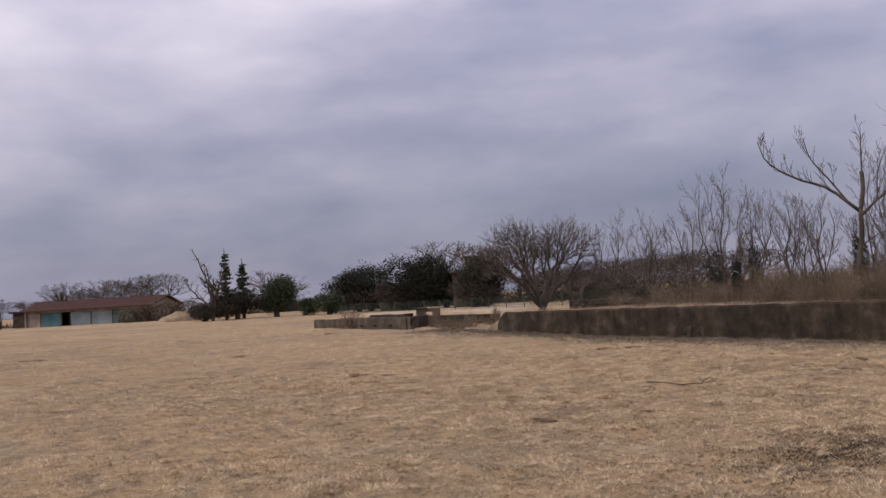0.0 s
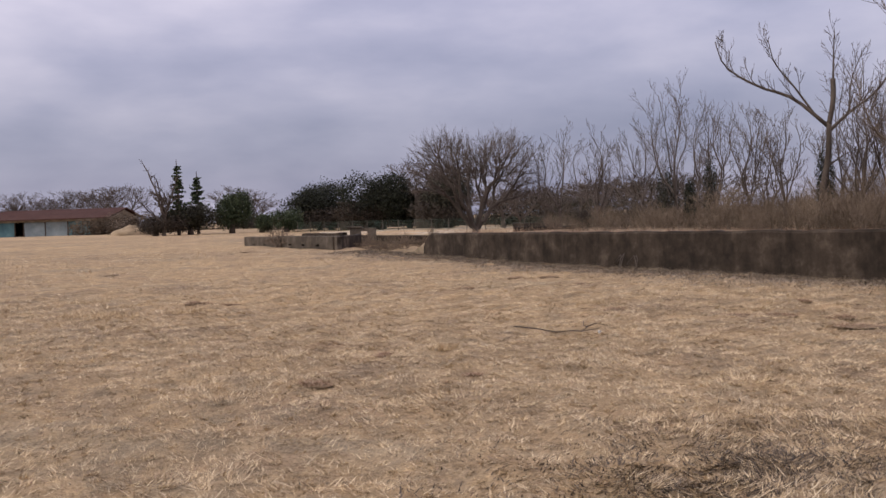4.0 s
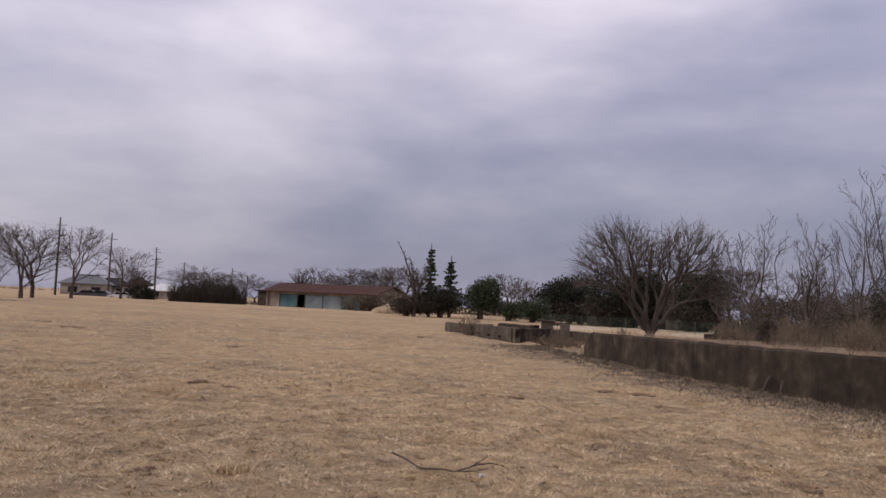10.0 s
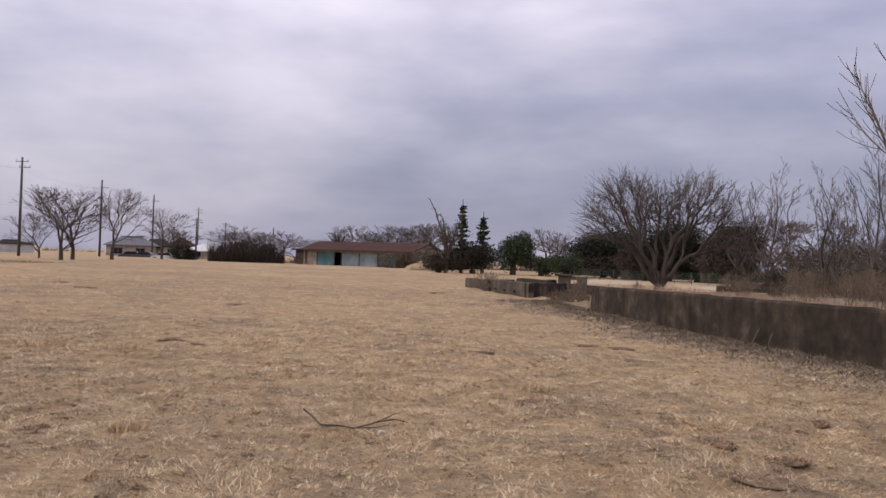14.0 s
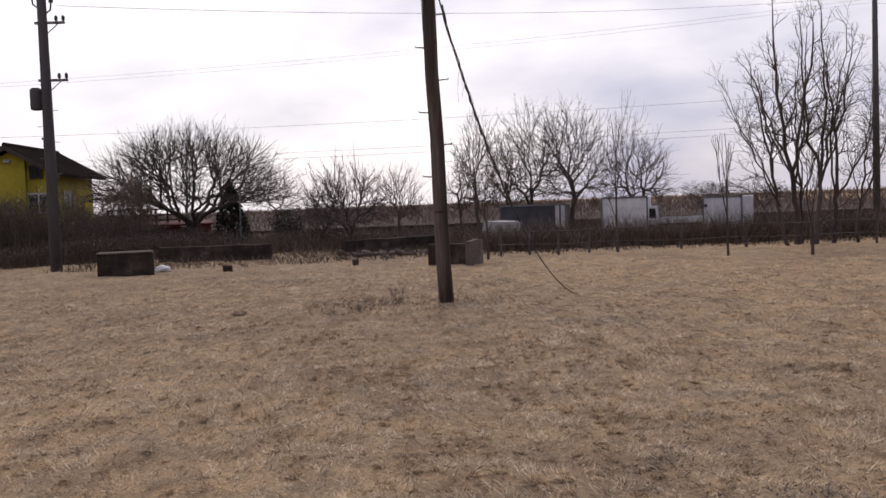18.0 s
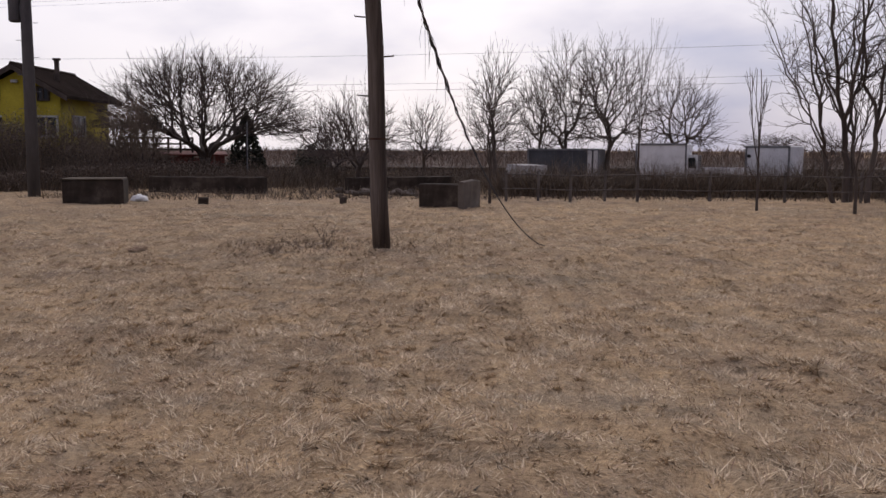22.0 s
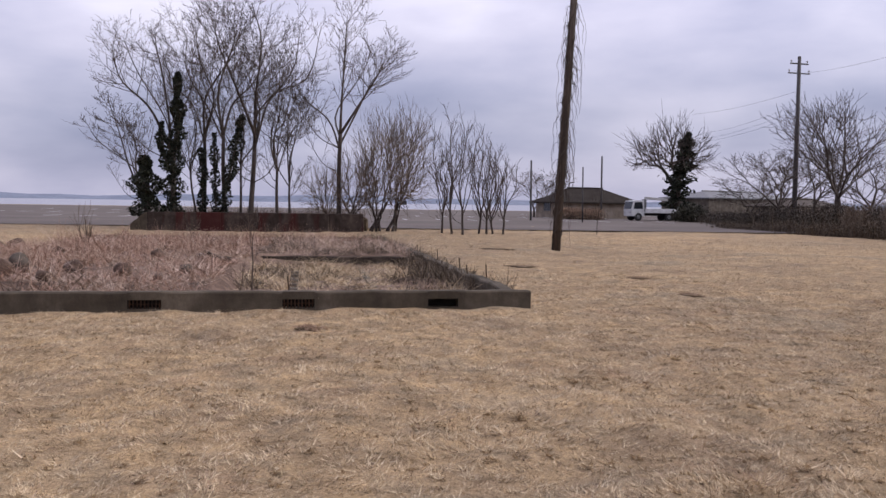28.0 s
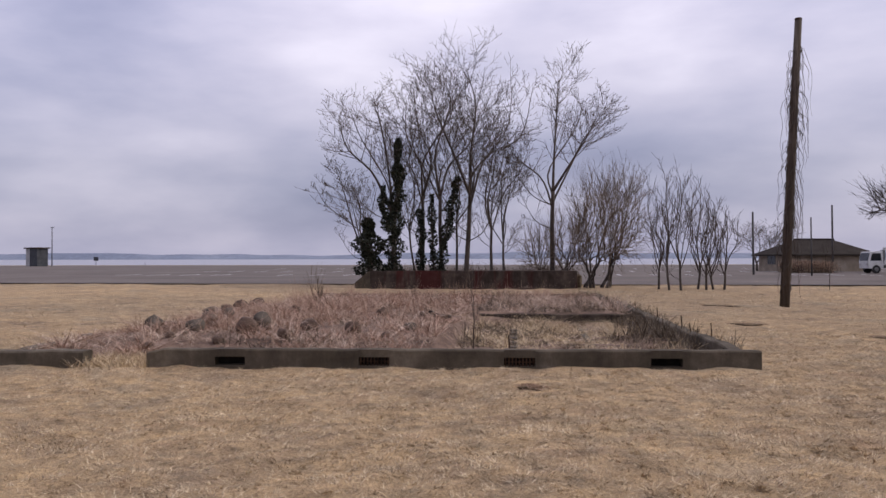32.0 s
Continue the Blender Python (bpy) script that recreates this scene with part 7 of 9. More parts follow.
# ---- trees on the west side ----
rng = np.random.default_rng(750)
bare_tree("spreading_tree", *(-35.87, -10.97), 0, dome_tips(rng, 3300, 0, 0, 1.95, 4.9, 4.4, 3.35, -0.02, 0.5),
          "large dome-shaped leafless tree behind a red roof", 751, 0.0098, 0.375, 1.1, 8, 0.14, 34, 0.06, (0.2, 0.35))
for k, (spot, top, w, n) in enumerate((((*(-31.77, -5.02),), 2.82, 1.9, 150), ((*(-28.84, -3.90),), 3.29, 2.5, 240), ((*(-38.89, -2.15),), 3.51, 2.0, 140),
                                       ((*(-57.32, -10.34),), 4.66, 3.6, 120))):
    rng = np.random.default_rng(760 + k)
    bare_tree("round_tree", *spot, -0.2, dome_tips(rng, int(n * 2.2), 0, 0, top * 0.55, w * 0.75, w * 0.7, top * 0.54, -0.5, 0.3), "rounded leafless tree behind the low walls", 760 + k, 0.0095, 0.40, top * 0.08, 1, 0, 14, 0.09, (0.18, 0.34), None, None, "round bare trees")
for k, (spot, top, w, n) in enumerate((((*(-27.77, 0.54),), 4.25, 1.5, 100), ((*(-37.45, 3.82),), 5.18, 3.0, 300), ((*(-35.16, 5.28),), 5.03, 2.9, 300),
                                       ((*(-39.79, 0.80),), 3.80, 1.8, 110), ((*(-36.51, 8.32),), 3.96, 2.8, 260), ((*(-38.59, 2.81),), 4.29, 2.2, 170))):
    rng = np.random.default_rng(770 + k)
    bare_tree("round_tree", *spot, 0.0, dome_tips(rng, int(n * 2.1), 0, 0, top * 0.58, w * 0.75, w * 0.7, top * 0.60, -0.6, 0.3), "dense leafless tree behind the stored truck boxes", 770 + k, 0.0098, 0.39, top * 0.08, 1, 0, 14, 0.09, (0.18, 0.34), None, None, "dense bare trees")
slim_tree(*(-22.15, 3.91), 0.03, 4.62, 1.2, 60, 780, "tall thin leafless sapling by the rail fence", 0.005, group="saplings along the fence", power=0.5)
slim_tree(*(-21.28, 0.17), 0.03, 3.37 - 0.3, 1.3, 60, 781, "thin leafless sapling by the rail fence", 0.005, group="saplings along the fence", power=0.5)
for k in range(5):
    x, y = ((*(-68.63, 22.79),), (*(-71.60, 28.98),), (*(-62.95, 21.57),), (*(-46.83, 31.31),), (*(-61.70, 24.77),))[k]
    far_bare(x, y, (3.0, 3.0, 3.2, 5.0, 3.8)[k], (3.4, 3.6, 3.6, 3.6, 4)[k], 110, 785 + k, 0.016, "small rounded bare tree beyond the fence", 0.25, -0.4, "small bare trees beyond the fence")

# clump of tall trunks
rng = np.random.default_rng(790)
TX, TY = (-22.07, 9.09)
TH = 6.79
clump = []
for k, (fx, fy, lx, ly, share, r) in enumerate(((0, 0, -0.2, -0.45, 1.0, 0.13), (0.1, 0.5, 0.0, 0.25, 0.97, 0.11), (-0.2, 1.1, 0.0, 0.45, 0.86, 0.10), (0.15, -0.3, 0.3, -1.35, 0.74, 0.09), (0.3, 1.55, 0.1, 0.5, 0.62, 0.07), (-0.3, 0.25, 0, -0.1, 0.80, 0.08))):
    clump += leaders((fx, fy, 0), TH * share * 1.03, 4.1 * share, r * 0.70, 0.30, 7910 + k, 4, (lx, ly))
fork_tree("tall_tree", TX, TY, 0.03, TH, 2.9, "clump of tall leafless trunks by the fence", 791, 0.13, 0.24, 5, 0.0066, (), clump, None, None, "", "tree", (0, 0), 32, 0.03, 0.13, 1.0, (0.72, 0.90), 0.8)
for k, (spot, top, w, n, label) in enumerate((
        ((*(-18.16, 10.31),), 4.6, 1.7, 120, "slender leafless tree with a twiggy crown"), ((*(-18.53, 11.34),), 4.7, 1.9, 130, "slender leafless tree with a twiggy crown"), ((*(-18.26, 11.54),), 2.6, 1.2, 50, "thin leafless sapling beside two trees"),
        ((*(-17.22, 12.20),), 3.6, 1.3, 50, "young leafless sapling in the grass"), ((*(-16.29, 13.71),), 3.6, 1.6, 80, "young leafless sapling in the grass"), ((*(-18.37, 15.32),), 2.0, 0.8, 20, "short leafless sapling in the grass"),
        ((*(-18.40, 5.67),), 3.05, 0.32, 10, "thin pruned sapling with stubby branches"), ((*(-17.39, 7.27),), 2.8, 0.9, 16, "thin pruned sapling before a tree clump"))):
    slim_tree(spot[0], spot[1], 0.03, top, w * 1.15, int(n * 1.5), 800 + k, label, 0.008 if n > 30 else 0.011, None, None, "saplings along the fence", 0.4)
bare_tree("pale_tree", *(-51.33, 56.50), 0, dome_tips(np.random.default_rng(810), 170, -0.6, 0, 2.9, 3.0, 2.6, 2.1, -0.4, 0.3), "spreading pale leafless tree behind the hedge", 811, 0.014, 0.45, 1.2, 1, 0, 12, 0.1, (0.25, 0.45))
bare_tree("pale_tree", *(-46.82, 65.37), 0, dome_tips(np.random.default_rng(812), 120, 0, 0, 3.0, 1.7, 1.6, 1.8, -0.5, 0.3), "small leafless tree between two houses", 813, 0.014, 0.45, 1.2, 1, 0, 12, 0.1, (0.25, 0.45))
slim_tree(*(-36.70, 69.46), 0, 12.98, 1.7, 700, 815, "tall narrow leafless poplar beside a tiled house", 0.018, None, None, "", 0.25)
far_bare(*(-32.47, 91.18), 5.5, 4.0, 120, 816, 0.02)
leaf_tree("garden_evergreen", *(-41.79, 64.02), 0, ((0, 0, 2.0, 1.5, 1.4, 1.9), (0.3, 0, 3.2, 1.0, 1, 1.0), (-0.7, 0, 1.4, 1.2, 1, 1.3)), 1900, 0.14, "dark clipped garden evergreen before a house", 817, M_IVY, 0.15, 1.5)

# dark cone-shaped evergreen
rng = np.random.default_rng(820)
root = thing("cone_evergreen", pose(*(-36.78, -9.49), 0.0), "dark cone-shaped evergreen behind the low wall", "tree")
part("trunk", Geo().tube([Vector((0, 0, -0.1)), Vector((0, 0, 2.4))], [0.09, 0.03], 6), M_BARK, root)
t = rng.uniform(0, 1, 2600) ** 1.5
a = rng.uniform(0, 6.28, 2600)
rad = 0.95 * (1 - t) ** 0.8 * rng.uniform(0.7, 1.06, 2600)
cr = new("crown", leaves_mesh("crown", np.stack([np.cos(a) * rad, np.sin(a) * rad, 0.1 + 2.8 * t], 1), 0.085, M_IVY, rng))
cr.parent = root
leaf_tree("ivy_bush", *(-43.52, -7.92), 0, ((0, 0, 0.9, 0.9, 0.9, 0.8), (0.2, 0, 0.5, 0.9, 0.9, 0.6)), 900, 0.10, "dark rounded evergreen bush behind a low wall", 821, M_HEDGE, 0.08, 0.6, "bush")


# ---- yellow house ----
def yellow_house():
    root = thing("yellow_house", pose(-34.3, -17.75, 0.0), "yellow boarded house with a steep brown roof", "house")
    eave, ridge, half, deep = 3.52, 4.44, 1.62, 4.7
    swap = Matrix(((0, 1, 0, 0), (1, 0, 0, 0), (0, 0, 1, 0), (0, 0, 0, 1)))
    g = Geo()
    g.prism([(-half, -0.4), (-half, eave), (0, ridge - 0.10), (half, eave), (half, -0.4)], -deep, 0, swap)
    part("wall", g, M_YELLOW, root)
    part("bay", Geo().prism([(-0.62, 0.9), (-0.62, eave + 0.42), (0, ridge - 0.16), (0.62, eave + 0.42), (0.62, 0.9)], 0.003, 0.18, swap), M_YELLOW, root)
    over, drop = 0.5, (ridge - eave) / half * 0.5
    for side in (-1, 1):
        e = half + over
        g = Geo()
        outline = [(0, ridge), (side * e, eave - drop), (side * e, eave - drop + 0.13), (0, ridge + 0.13)]
        g.prism(outline if side > 0 else outline[::-1], -deep - 0.4, 0.5, swap)
        part("roof", g, M_BROWNROOF, root)
        for k in range(14):
            x = -deep - 0.36 + k * (deep + 0.8) / 13
            g = Geo().box((x - 0.02, 0.0, 0.0), (x + 0.02, math.hypot(e, ridge - eave + drop), 0.03), 0.004,
                          pose(0, 0, ridge + 0.132) @ Matrix.Scale(side, 4, (0, 1, 0)) @ pose(0, 0, 0, -math.degrees(math.atan2(ridge - eave + drop, e)), 0, 0))
            part("roof_batten", g, M_BROWNROOF, root)
        part("barge_board", Geo().prism([(0, ridge - 0.09), (side * e, eave - drop - 0.09), (side * e, eave - drop + 0.10), (0, ridge + 0.10)][::side], 0.503, 0.55, swap), M_TIMBER, root)
    part("ridge_tile", Geo().tube([Vector((-deep - 0.4, 0, ridge + 0.13)), Vector((0.5, 0, ridge + 0.13))], [0.09, 0.09], 8, True), M_BROWNROOF, root)
    ch = part("chimney", Geo().tube([Vector((-1.3, 0.95, 3.7)), Vector((-1.3, 0.95, 4.86))], [0.10, 0.10], 10, True), M_TIMBER, root)
    part("chimney_cap", Geo().tube([Vector((-1.3, 0.95, 4.86)), Vector((-1.3, 0.95, 4.94))], [0.16, 0.16], 10, True), M_TIMBER, ch)
    window(root, pose(0.02, -0.98, 3.25, 0, 0, 90), 0.36, 0.42, M_TIMBER)
    window(root, pose(0.02, 0.98, 3.25, 0, 0, 90), 0.36, 0.42, M_TIMBER)
    window(root, pose(0.02, -1.0, 1.95, 0, 0, 90), 0.9, 0.6, M_PALEWALL)
    window(root, pose(0.02, 1.05, 1.85, 0, 0, 90), 0.8, 0.7, M_PALEWALL)
    window(root, pose(-1.6, half + 0.01, 1.9, 0, 0, 180), 1.0, 0.7, M_PALEWALL)
    part("wall_lamp", Geo().box((0.18, -0.16, 3.86), (0.32, 0.10, 3.98), 0.02), M_PORCELAIN, root)
    # deck with an open railing north of the house
    deck = thing("timber_deck", pose(0, 0, 0), "grey timber deck with an open railing", "deck")
    a, b = Vector((-35.6, -14.4, 0)), Vector((-36.6, -11.7, 0))
    d = (b - a).normalized()
    for k in range(7):
        p = a.lerp(b, k / 6)
        part("post", Geo().box((-0.04, -0.04, 0), (0.04, 0.04, 1.84), 0.01, Matrix.Translation(p)), M_TIMBER, deck)
    ang = math.degrees(math.atan2(d.y, d.x))
    L = (b - a).length
    for z in (1.30, 1.52, 1.76):
        part("rail", Geo().box((0, -0.03, z), (L, 0.03, z + 0.07), 0.005, pose(a.x, a.y, 0, 0, 0, ang)), M_TIMBER, deck)
    part("platform", Geo().box((0, 0.0, 0.9), (L, 1.4, 1.0), 0.01, pose(a.x, a.y, 0, 0, 0, ang)), M_TIMBER, deck)


yellow_house()
ra0, rb0 = (-35.2, -14.0), (-36.4, -10.3)
d = Vector((rb0[0] - ra0[0], rb0[1] - ra0[1], 0))
shed = thing("red_shed", pose(ra0[0], ra0[1], 0, 0, 0, math.degrees(math.atan2(d.y, d.x))), "low shed clad in faded red sheets", "shed")
for k in range(9):
    w = d.length / 9
    part("sheet", Geo().box((k * w + 0.01, 0.02 * (k % 2), 0), ((k + 1) * w - 0.01, 0.06 + 0.02 * (k % 2), 1.0 + 0.05 * (k % 3)), 0.008), M_REDROOF, shed)
part("roof", Geo().box((-0.1, -0.2, 1.08), (d.length + 0.1, 1.6, 1.15), 0.01, pose(0, 0, 0, 4, 0, 0)), M_REDROOF, shed)
hedge_line("roadside_thicket", ((-27.6, -17.2, 1.25), (-28.4, -15.6, 1.25), (-28.9, -14.0, 1.2), (-29.6, -12.6, 0.95), (-30.6, -11.6, 0.7), (-31.6, -10.4, 0.75), (-32.6, -9.4, 0.6)), 2.0, 1.8, 17000, 0.055, M_THICKET, "brown thicket before the yellow house", 830)
hedge_line("roadside_thicket", ((-25.8, -15.2, 1), (-28.2, -11.5, 0.95), (-30.5, -8.4, 0.9), (-32.5, -4.6, 0.8), (-33.5, 0.5, 0.8)), 0.9, 1.4, 15000, 0.055, M_THICKET, "dark low brush before the yellow house", 831)
for k, (spot, h, w) in enumerate((((-29.4, -14.6), 2.4, 2.0), ((-30.2, -13.9), 2.6, 1.8), ((-31.2, -12.6), 3.0, 1.9), ((-28.6, -16.2), 2.5, 2.2), ((-30.9, -11.9), 3.2, 1.6), ((-28.0, -17.4), 2.6, 2.2), ((-32.6, -12.2), 3.4, 2.0))):
    shrub(spot[0], spot[1], 0, h, w, 340, 835 + k, "tall leafless shrub before the yellow house", 0.0075, "tall_shrub")
rng = np.random.default_rng(839)
x, y = (-29.6, -14.8)
wl_ob = new("willow_leaves", leaves_mesh("willow_leaves", blob_points(rng, ((x, y, 1.9, 1.0, 1.4, 0.9), (x + 1.0, y - 1.6, 1.8, 0.9, 1.2, 1.0)), 1300, 0.2), 0.04, M_YELLOWGREEN, rng))
tagged(wl_ob, "thin yellow-green young leaves on the shrubs", "leaves", "", "stuff")
# brown scrub between the fence and the reeds
thicket("roadside_brush", -21, 1.0, -14, 34, 42000, 0.72, M_SCRUB, "low brown scrub covering the ground towards the reeds", 832, -0.42, 0.9, 0.022, lambda y: -34.0 + 0 * y)

# pole with transformer beside it, and a thin post
tp = thing("utility_pole", pose(-23.5, -12.08, -0.25), "dark utility pole with a transformer and crossarms", "utility pole", "line of utility poles")
part("pole", Geo().tube([Vector((0, 0, -0.3)), Vector((0, 0, 4.6)), Vector((0, 0, 8.1)), Vector((0, 0, 8.6))], [0.17, 0.145, 0.125, 0.03], 12, True), M_CONCPOLE, tp, "", True)
for z, lo, hi in ((7.34, -0.22, 0.62), (5.72, -0.2, 0.62)):
    arm = part("crossarm", Geo().box((-0.04, lo, z), (0.04, hi, z + 0.07), 0.01), M_STEEL, tp)
    part("brace", Geo().tube([Vector((0, 0.1, z - 0.28)), Vector((0, 0.42, z))], [0.015, 0.015], 5, True), M_STEEL, arm)
    for y in (hi - 0.04, hi - 0.24):
        part("insulator", Geo().tube([Vector((0, y, z + 0.07)), Vector((0, y, z + 0.12)), Vector((0, y, z + 0.2)), Vector((0, y, z + 0.24))], [0.02, 0.05, 0.045, 0.015], 8, True), M_WIRE, arm)
for s2, z in ((-1, 7.78), (1, 7.62)):
    hook = part("hook", Geo().tube([Vector((0, 0.08 * s2, z)), Vector((0, 0.24 * s2, z + 0.12)), Vector((0, 0.26 * s2, z + 0.3))], [0.025, 0.025, 0.025], 6, True), M_STEEL, tp)
    part("insulator", Geo().tube([Vector((0, 0.26 * s2, z + 0.3)), Vector((0, 0.26 * s2, z + 0.34)), Vector((0, 0.26 * s2, z + 0.44))], [0.03, 0.07, 0.05], 8, True), M_WIRE, hook)
tr = part("transformer", Geo().tube([Vector((0, -0.30, 4.92)), Vector((0, -0.30, 4.96)), Vector((0, -0.30, 5.5)), Vector((0, -0.30, 5.55))], [0.12, 0.16, 0.16, 0.10], 14, True), M_CONCPOLE, tp)
part("bracket", Geo().box((-0.04, -0.2, 5.1), (0.04, -0.1, 5.35)), M_STEEL, tr)
for k in range(7):
    z = 2.2 + k * 0.45
    part("climbing_peg", Geo().tube([Vector((0, 0.1 * (-1) ** k, z)), Vector((0, 0.3 * (-1) ** k, z))], [0.01, 0.01], 4, True), M_STEEL, tp)
thin = part("thin_post", Geo().tube([Vector((0, 0, -0.1)), Vector((0.02, 0.03, 2.3))], [0.03, 0.025], 7, True), M_STEEL)
thin.matrix_basis = pose(*(-31.35, -8.17), 0)
tagged(thin, "thin grey metal post behind the low wall", "post")


# ---- stored truck boxes and trucks ----
def box_body(m, w, d, h, material, label, ribs=True):
    root = thing("truck_box", m, label, "truck box", "stored truck boxes")
    part("shell", Geo().box((0, 0, 0.12), (w, d, h), 0.03), material, root)
    g = Geo()
    n = int(w / 0.32)
    for k in range(1, n):
        g.box((k * w / n - 0.012, -0.012, 0.16), (k * w / n + 0.012, 0.0, h - 0.06), 0)
    part("side_ribs", g, material, root)
    g = Geo()
    for x in (0.0, w - 0.05):
        g.box((x - 0.005, -0.02, 0.12), (x + 0.055, 0.02, h + 0.005), 0)
    g.box((0, -0.02, h - 0.06), (w, 0.02, h + 0.006), 0)
    part("frame_rail", g, M_STEEL, root)
    for x in (0.3, w - 0.3):
        part("skid", Geo().box((x - 0.08, 0.1, -0.1), (x + 0.08, d - 0.1, 0.12), 0.01), M_TIMBER, root)
    return root


def facing(p0, p1, z):
    return pose(p0[0], p0[1], z, 0, 0, math.degrees(math.atan2(p1[1] - p0[1], p1[0] - p0[0]))), math.hypot(p1[0] - p0[0], p1[1] - p0[1])


m, w = facing((-31.60, 5.67), (-30.97, 7.32), 0.05)
box_body(m, w, 1.6, 1.61 - 0.05, M_WHITE, "white ribbed truck box stored behind the fence")
m, w = facing((-28.29, 8.51), (-27.45, 9.61), 0.05)
w2 = box_body(m, w, 1.4, 1.52 - 0.05, M_WHITE, "plain white truck box stored behind the fence")
part("vent", Geo().tube([Vector((0.12, -0.03, 1.15)), Vector((0.12, 0.02, 1.15))], [0.06, 0.06], 10, True), M_TYRE, w2)
m, w = facing((-34.85, 2.07), (-34.04, 4.77), 0.05)
dk = box_body(m, w, 1.6, 1.42 - 0.05, M_DARKBOX, "dark blue-grey truck box with pale doors")
for k in range(2):
    part("door", Geo().box((w - 0.46 + 0.23 * k, -0.04, 0.16), (w - 0.30 + 0.23 * k, 0.0, 1.30), 0.01), M_PALEWALL, dk, "pale narrow door")


def truck(m, label, crane=False):
    """A light flatbed truck: cab with its windows, bed with drop sides, wheels."""
    root = thing("flatbed_truck", m, label, "truck")
    cab = part("cab", Geo().prism([(-2.5, 0.45), (-2.55, 1.1), (-2.35, 1.95), (-1.25, 2.0), (-1.15, 0.45)], -0.85, 0.85), M_WHITE, root)
    part("windscreen", Geo().prism([(-2.575, 1.15), (-2.395, 1.85), (-2.36, 1.85), (-2.53, 1.15)], -0.75, 0.75), M_PANE, cab)
    for s in (-1, 1):
        part("side_window", Geo().prism([(-2.35, 1.15), (-2.2, 1.8), (-1.4, 1.82), (-1.35, 1.15)], min(s * 0.84, s * 0.862), max(s * 0.84, s * 0.862)), M_PANE, cab)
        part("headlight", Geo().box((-2.575, s * 0.62 - 0.14, 0.72), (-2.53, s * 0.62 + 0.14, 0.9), 0.02), M_PORCELAIN, cab)
    part("bed", Geo().box((-1.1, -0.9, 0.75), (2.5, 0.9, 0.87), 0.01), M_WHITE, root)
    for lo, hi in (((-1.1, -0.92, 0.8), (2.5, -0.88, 1.18)), ((-1.1, 0.88, 0.8), (2.5, 0.92, 1.18)), ((2.46, -0.9, 0.8), (2.52, 0.9, 1.18))):
        part("drop_side", Geo().box(lo, hi, 0.01), M_WHITE, root)
    part("chassis", Geo().box((-2.3, -0.4, 0.5), (2.4, 0.4, 0.74), 0.01), M_TYRE, root)
    for x in (-1.8, 1.5):
        for s in (-1, 1):
            t = part("wheel", Geo().tube([Vector((x, s * 0.62, 0.38)), Vector((x, s * 0.86, 0.38))], [0.38, 0.38], 16, True), M_TYRE, root)
            part("rim", Geo().tube([Vector((x, s * 0.80, 0.38)), Vector((x, s * 0.87, 0.38))], [0.2, 0.2], 12, True), M_STEEL, t)
    g = Geo()
    for y in (-0.8, 0, 0.8):
        g.tube([Vector((-1.05, y, 0.85)), Vector((-1.05, y, 1.95))], [0.025, 0.025], 6, True)
    for z in (1.5, 1.95):
        g.tube([Vector((-1.05, -0.8, z)), Vector((-1.05, 0.8, z))], [0.025, 0.025], 6, True)
    part("headboard", g, M_STEEL, root)
    if crane:
        c = part("crane_column", Geo().box((-0.95, -0.18, 0.87), (-0.6, 0.18, 2.1), 0.03), M_STEEL, root)
        part("crane_arm", Geo().box((-0.9, -0.1, 2.05), (1.6, 0.1, 2.3), 0.02, pose(0, 0, 0, 0, 4, 0)), M_PALEWALL, c)
    return root


tx, ty = (-31.74, 8.58)
truck(pose(tx, ty, 0.12, 0, 0, 80) @ Matrix.Scale(0.55, 4), "small white flatbed truck parked between stored boxes")
vx, vy = (-31.68, 1.71)
van = thing("small_van", pose(vx, vy, -0.1, 0, 0, 200) @ Matrix.Scale(0.62, 4), "small pale van beside a dark truck box", "van")
part("body", Geo().prism([(-1.6, 0.3), (-1.6, 1.5), (0.7, 1.55), (1.2, 0.95), (1.65, 0.85), (1.7, 0.3)], -0.72, 0.72), M_PALEWALL, van)
part("windscreen", Geo().prism([(0.80, 1.48), (1.22, 1.0), (1.26, 1.0), (0.84, 1.50)], -0.6, 0.6), M_PANE, van)
for x in (-1.0, 1.1):
    for y in (-0.66, 0.66):
        part("wheel", Geo().tube([Vector((x, y - 0.08, 0.28)), Vector((x, y + 0.08, 0.28))], [0.28, 0.28], 12, True), M_TYRE, van)

# ---- tiled house and its neighbour ----
jh = (-41.15, 73.84)
yaw = 15 - 46.5 + 62
hip_house("tiled_house", pose(jh[0] - 1.0, jh[1] + 1.5, 0.1, 0, 0, 62), 12.6, 8.4, 2.85, 5.6, 1.1, M_PALEWALL, M_GREYTILE, "single-storey house with a grey tiled hip-and-gable roof",
          (("front", -3.5, 0.9, 1.8, 1.1), ("front", 0.8, 0.3, 2.4, 1.8), ("left", 0, 0.8, 2.2, 1.2)), 0.42)
sp = (-54.19, 69.82)
hip_house("small_tiled_house", pose(sp[0], sp[1], 0.1, 0, 0, 55), 9.0, 6.0, 2.3, 3.7, 0.7, M_PLASTER, M_GREYTILE, "small low house with a grey tiled roof", (("front", -2.0, 0.8, 1.6, 1.0), ("front", 2.0, 0.8, 1.6, 1.0)), 0.4)
hip_house("far_building", pose(*(-63.08, 143.41), 0, 0, 0, 40), 6, 5, 2.4, 3.2, 0.3, M_PALEWALL, M_GREYROOF, "pale low building far off beyond the reeds")
